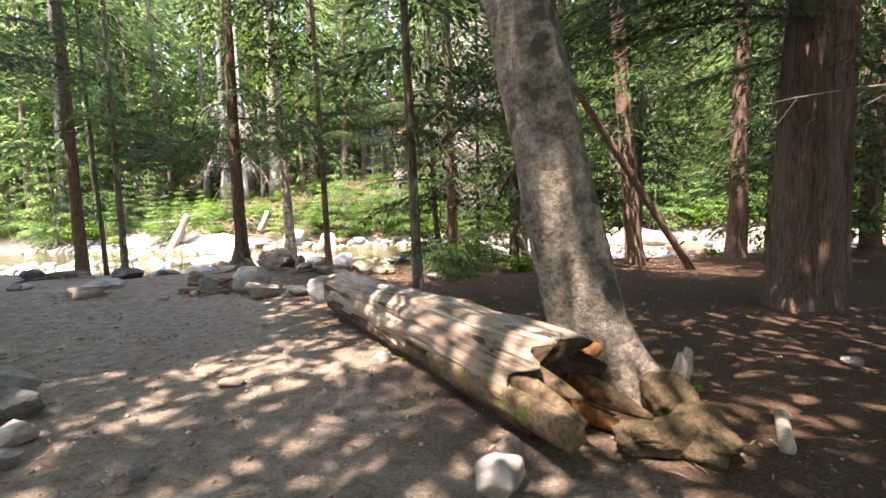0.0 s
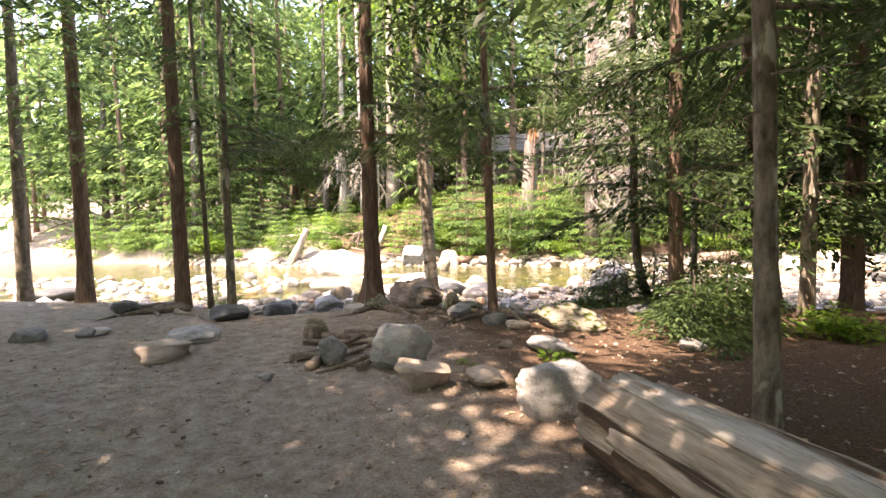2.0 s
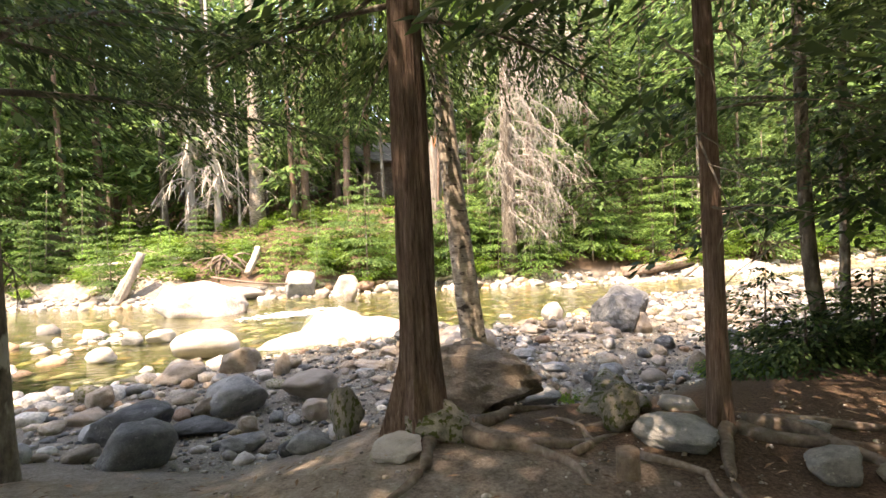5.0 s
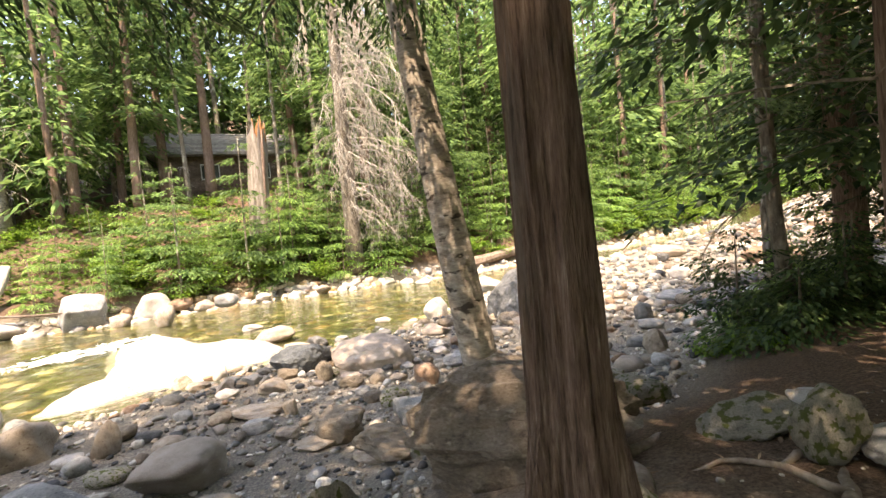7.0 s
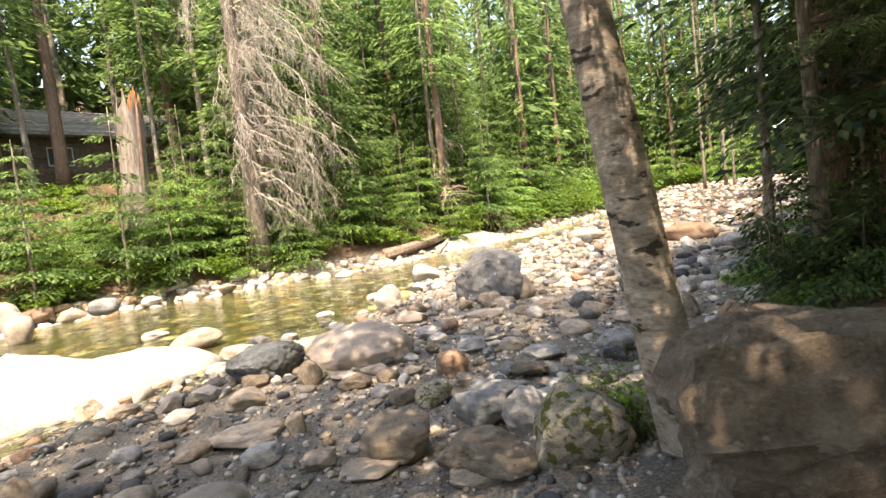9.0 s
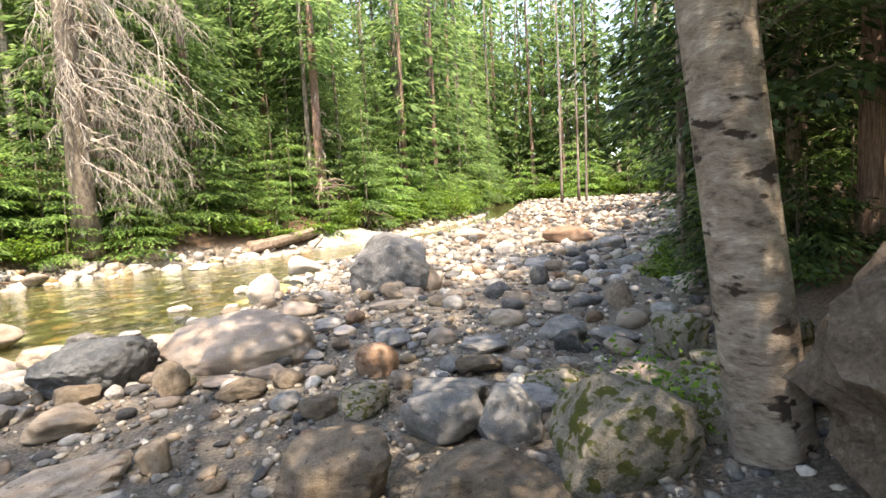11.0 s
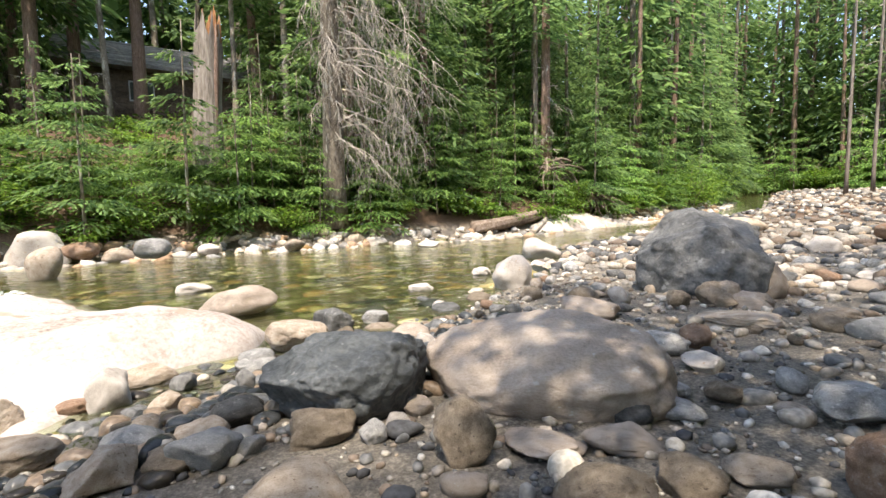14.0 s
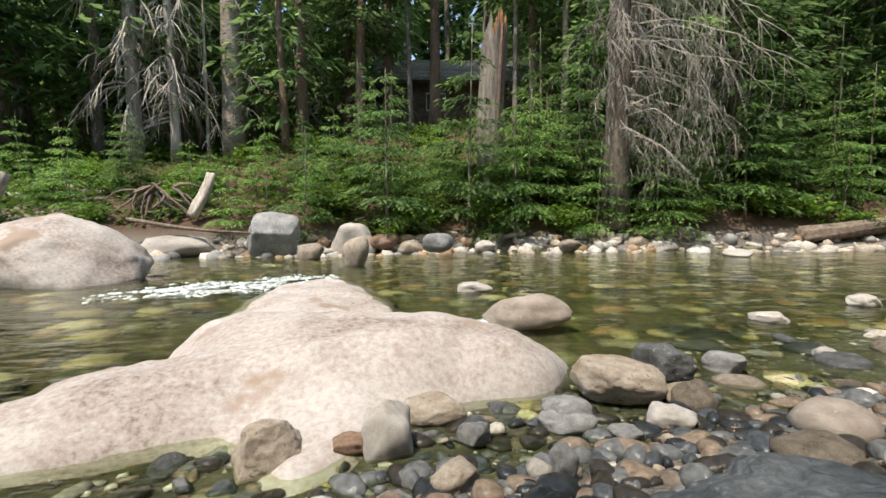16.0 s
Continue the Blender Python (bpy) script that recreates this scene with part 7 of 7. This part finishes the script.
COBBLE_KINDS = ("grey_rock", "grey_rock", "dark_rock", "brown_rock", "tan_rock", "mauve_rock", "pale_rock", "rust_rock", "grey_rock", "brown_rock", "mossy_rock")
COLOURS = {"grey_rock": "grey", "dark_rock": "dark blue-grey", "brown_rock": "brown", "tan_rock": "tan", "mauve_rock": "mauve-grey", "pale_rock": "pale cream", "rust_rock": "rust-brown", "mossy_rock": "moss-spotted"}
count = 0
for tries in range(6000):
    x, y = rc.uniform(-7, 7.5), rc.uniform(4.6, 13.5)
    s = 0.055 + 0.15 * rc.random() ** 1.7
    if not on_bar(x, y) or not free(x, y, s * 1.6):
        continue
    if math.hypot(x + 2.1, (y - 7.6) * 0.6) < 0.7 and s > 0.1:
        continue
    k = rc.choice(COBBLE_KINDS)
    ob = rock("cobble", "%s %s cobble among gravel on the river bar" % (rc.choice(("rounded", "worn", "blunt")), COLOURS[k]), k, x, y, land(x, y), s * rc.uniform(0.9, 1.3), s * rc.uniform(0.65, 1.0), s * rc.uniform(0.6, 1.1), rc.uniform(0, 360), 400 + rc.randint(0, 5), rc.choice((0.5, 0.8)), 2, 0.14, rc.uniform(-15, 15), 0.22, "cobbles of the gravel bar")
    count += 1
    if count >= 300:
        break

B1, B2 = stone_bases(900, 8, 1), stone_bases(950, 8, 2)
spots = []
while len(spots) < 9500:
    x, y = rc.gauss(-0.8, 3.2), rc.uniform(4.4, 13.2)
    if -9 < x < 9 and on_bar(x, y):
        s = 0.012 + 0.034 * rc.random() ** 2.2
        spots.append((x, y, land(x, y), s))
stone_field("gravel", "loose mixed grey, tan and white river gravel", spots, "gravel", B1, 1)
spots = []
while len(spots) < 1500:
    x, y = rc.uniform(-9, 10), rc.uniform(4.6, 14.5)
    s = 0.035 + 0.06 * rc.random() ** 1.6
    if on_bar(x, y) and free(x, y, s * 0.5):
        spots.append((x, y, land(x, y), s))
stone_field("small_cobbles", "small mixed river cobbles between the larger stones", spots, "gravel", B2, 2)
spots = []
while len(spots) < 4800:
    x = 5 + 60 * rc.random() ** 1.5
    y = rc.uniform(near_edge(x) + 0.3, water_near(x) + 1.0)
    s = (0.055 + 0.17 * rc.random() ** 2.2) * (1 + x / 75)
    if free(x, y, s):
        spots.append((x, y, land(x, y), s))
stone_field("upstream_cobbles", "wide grey and cream cobble bar stretching upstream", spots, "gravel", B1, 3)
spots = []
while len(spots) < 900:
    x = rc.uniform(-26, 4)
    y = rc.uniform(max(near_edge(x) + 0.8, water_near(x) - 3.5), water_near(x) + 1.2)
    s = 0.08 + 0.22 * rc.random() ** 2.0
    if x < -4.5 and free(x, y, s):
        spots.append((x, y, land(x, y), s))
while len(spots) < 1330:
    x = rc.uniform(-24, -8.8)
    y = water_near(x) + 9 * rc.random() ** 1.4
    s = 0.16 + 0.3 * rc.random() ** 2.0
    if free(x, y, s * 1.5):
        spots.append((x, y, WATER - s * 0.35, s))
stone_field("downstream_cobbles", "pale cobbles along the sunny water's edge", spots, "gravel_pale", B1, 4)
spots = []
while len(spots) < 1700:
    x = rc.uniform(-22, 40)
    y = water_far(x) + rc.uniform(-0.8, 0.9)
    s = 0.08 + 0.27 * rc.random() ** 2.0
    spots.append((x, y, max(land(x, y), water_level(x) - 0.1), s))
stone_field("bank_cobbles", "pale and rusty stones piled along the foot of the far bank", spots, "gravel_pale", B1, 5)
spots = []
while len(spots) < 3800:
    x = rc.uniform(-16, 16)
    y = rc.uniform(water_near(x) - 0.2, water_far(x) + 0.2)
    s = 0.06 + 0.3 * rc.random() ** 2.2
    if free(x, y, s * 0.5):
        spots.append((x, y, land(x, y) - s * 0.2, s))
stone_field("bed_stones", "olive and golden stones on the bed under clear water", spots, "bed_stone", B1, 6, flat=(0.3, 0.55))
spots = []
for i in range(6500):
    x, y = rc.gauss(0.6, 3.0), rc.uniform(-8.6, 3.6)
    spots.append((x, y, land(x, y), 0.006 + 0.024 * rc.random() ** 3.5))
stone_field("grit", "loose grit and chips on the trodden earth", spots, "earth_grit", B1, 7)


spots = []
while len(spots) < 900:
    x, y = rc.uniform(-3.4, 1.0), rc.uniform(9.7, 12.1)
    s = 0.03 + 0.075 * rc.random() ** 1.5
    if y < water_near(x) + 0.5 and free(x, y, s * 0.5):
        spots.append((x, y, max(land(x, y), WATER - 0.06), s))
stone_field("wet_cobbles", "dark wet blue-grey cobbles at the water's edge", spots, "wet_stone", B2, 9)


def litter(n, seed):
    """Fallen twigs, chips and leaves on the earth: thin bent slivers in one mesh."""
    rng = np.random.default_rng(seed)
    pos = np.stack([rng.uniform(-6, 9, n), rng.uniform(-9, 4, n), np.zeros(n)], 1)
    for p in pos:
        p[2] = land(p[0], p[1]) + 0.012
    a = rng.uniform(0, 6.283, n)
    way = unit(np.stack([np.cos(a), np.sin(a), rng.normal(0.05, 0.08, n)], 1))
    size = rng.uniform(0.03, 0.15, n)
    return quads("forest_litter", kites(rng, pos, way, size, rng.uniform(0.006, 0.02, n) + size * 0.06, 0.15), "litter")


tagged(new("forest_litter", litter(3800, 8)), "fallen twigs, needles and bark chips on the earth", "litter", kind="stuff")


def far_woods():
    """The hillside woods behind the trees, too far to tell apart."""
    rng = np.random.default_rng(3)
    n = 36000
    x = rng.uniform(-95, 125, n)
    y = np.zeros(n)
    z = np.zeros(n)
    for i in range(n):
        if x[i] > 66 and rng.random() < 0.7:
            y[i], base = rng.uniform(-30, 70), 1.5
            x[i] = 108 + 12 * rng.random()
        elif rng.random() < 0.36:
            x[i] = rng.uniform(-60, 75)
            y[i], base = -31 - 8 * rng.random(), 0.2
        else:
            y[i], base = water_far(x[i]) + 29 + 12 * rng.random() ** 1.3, 0.0
        z[i] = max(0, min(34, land(x[i], y[i]))) + (24 if y[i] < 70 and x[i] < 100 else 34) * rng.random() ** 1.1 + base
    pos = np.stack([x, y, z], 1)
    way = unit(rng.normal(0, 1, (n, 3)) * np.array([1, 0.7, 0.3]) + np.array([0, 0, -0.35]))
    size = rng.uniform(1.1, 2.4, n)
    return quads("far_woods", kites(rng, pos, way, size, size * 0.5, 0.6), "needles")


tagged(new("far_woods", far_woods()), "dense green woods rising behind the stream and the clearing", "woods", kind="stuff")


def undergrowth(n, seed):
    """Low leaves and seedlings on the forest floor of the far slope."""
    rng = np.random.default_rng(seed)
    x = np.where(rng.random(n) < 0.5, rng.uniform(-34, 40, n), rng.uniform(-18, 8, n))
    d = 1.5 + 26 * rng.random(n) ** 1.4
    pos = np.stack([x, d, np.zeros(n)], 1)
    for p in pos:
        p[1] += water_far(p[0])
        bare = noise.noise(Vector((p[0] * 0.3, p[1] * 0.3, 4)))
        p[2] = land(p[0], p[1]) + rng.random() ** 2 * (0.5 + 0.5 * bare)
    way = unit(rng.normal(0, 1, (n, 3)) * np.array([1, 1, 0.35]))
    size = rng.uniform(0.12, 0.34, n)
    return quads("undergrowth", kites(rng, pos, way, size, size * 0.5, 0.5), "broadleaf_dull")


tagged(new("undergrowth", undergrowth(30000, 4)), "low green undergrowth over the forest floor", "undergrowth", kind="stuff")


def foam(name, label, x, y, length, width, turn, seed):
    """White broken water: a ragged, bubbly sheet just over the stream's surface."""
    rng = np.random.default_rng(seed)
    spots = []
    c, s = math.cos(radians(turn)), math.sin(radians(turn))
    for i in range(int(2600 * length * width)):
        u, v = rng.normal(0, 0.34) * length, rng.normal(0, 0.34) * width
        if abs(u) > length or noise.noise(Vector((u * 1.4, v * 5, seed))) < -0.05:
            continue
        spots.append((x + u * c - v * s, y + u * s + v * c, water_level(x) - 0.004, rng.uniform(0.02, 0.085)))
    stone_field(name, label, spots, "foam", B1, seed, flat=(0.06, 0.2))


foam("foam", "white broken water between boulder and slab", -4.75, 16.9, 1.9, 0.75, 32, 11)
foam("foam", "thin white riffle beside the twin stones", -0.95, 13.95, 0.4, 0.14, -20, 12)
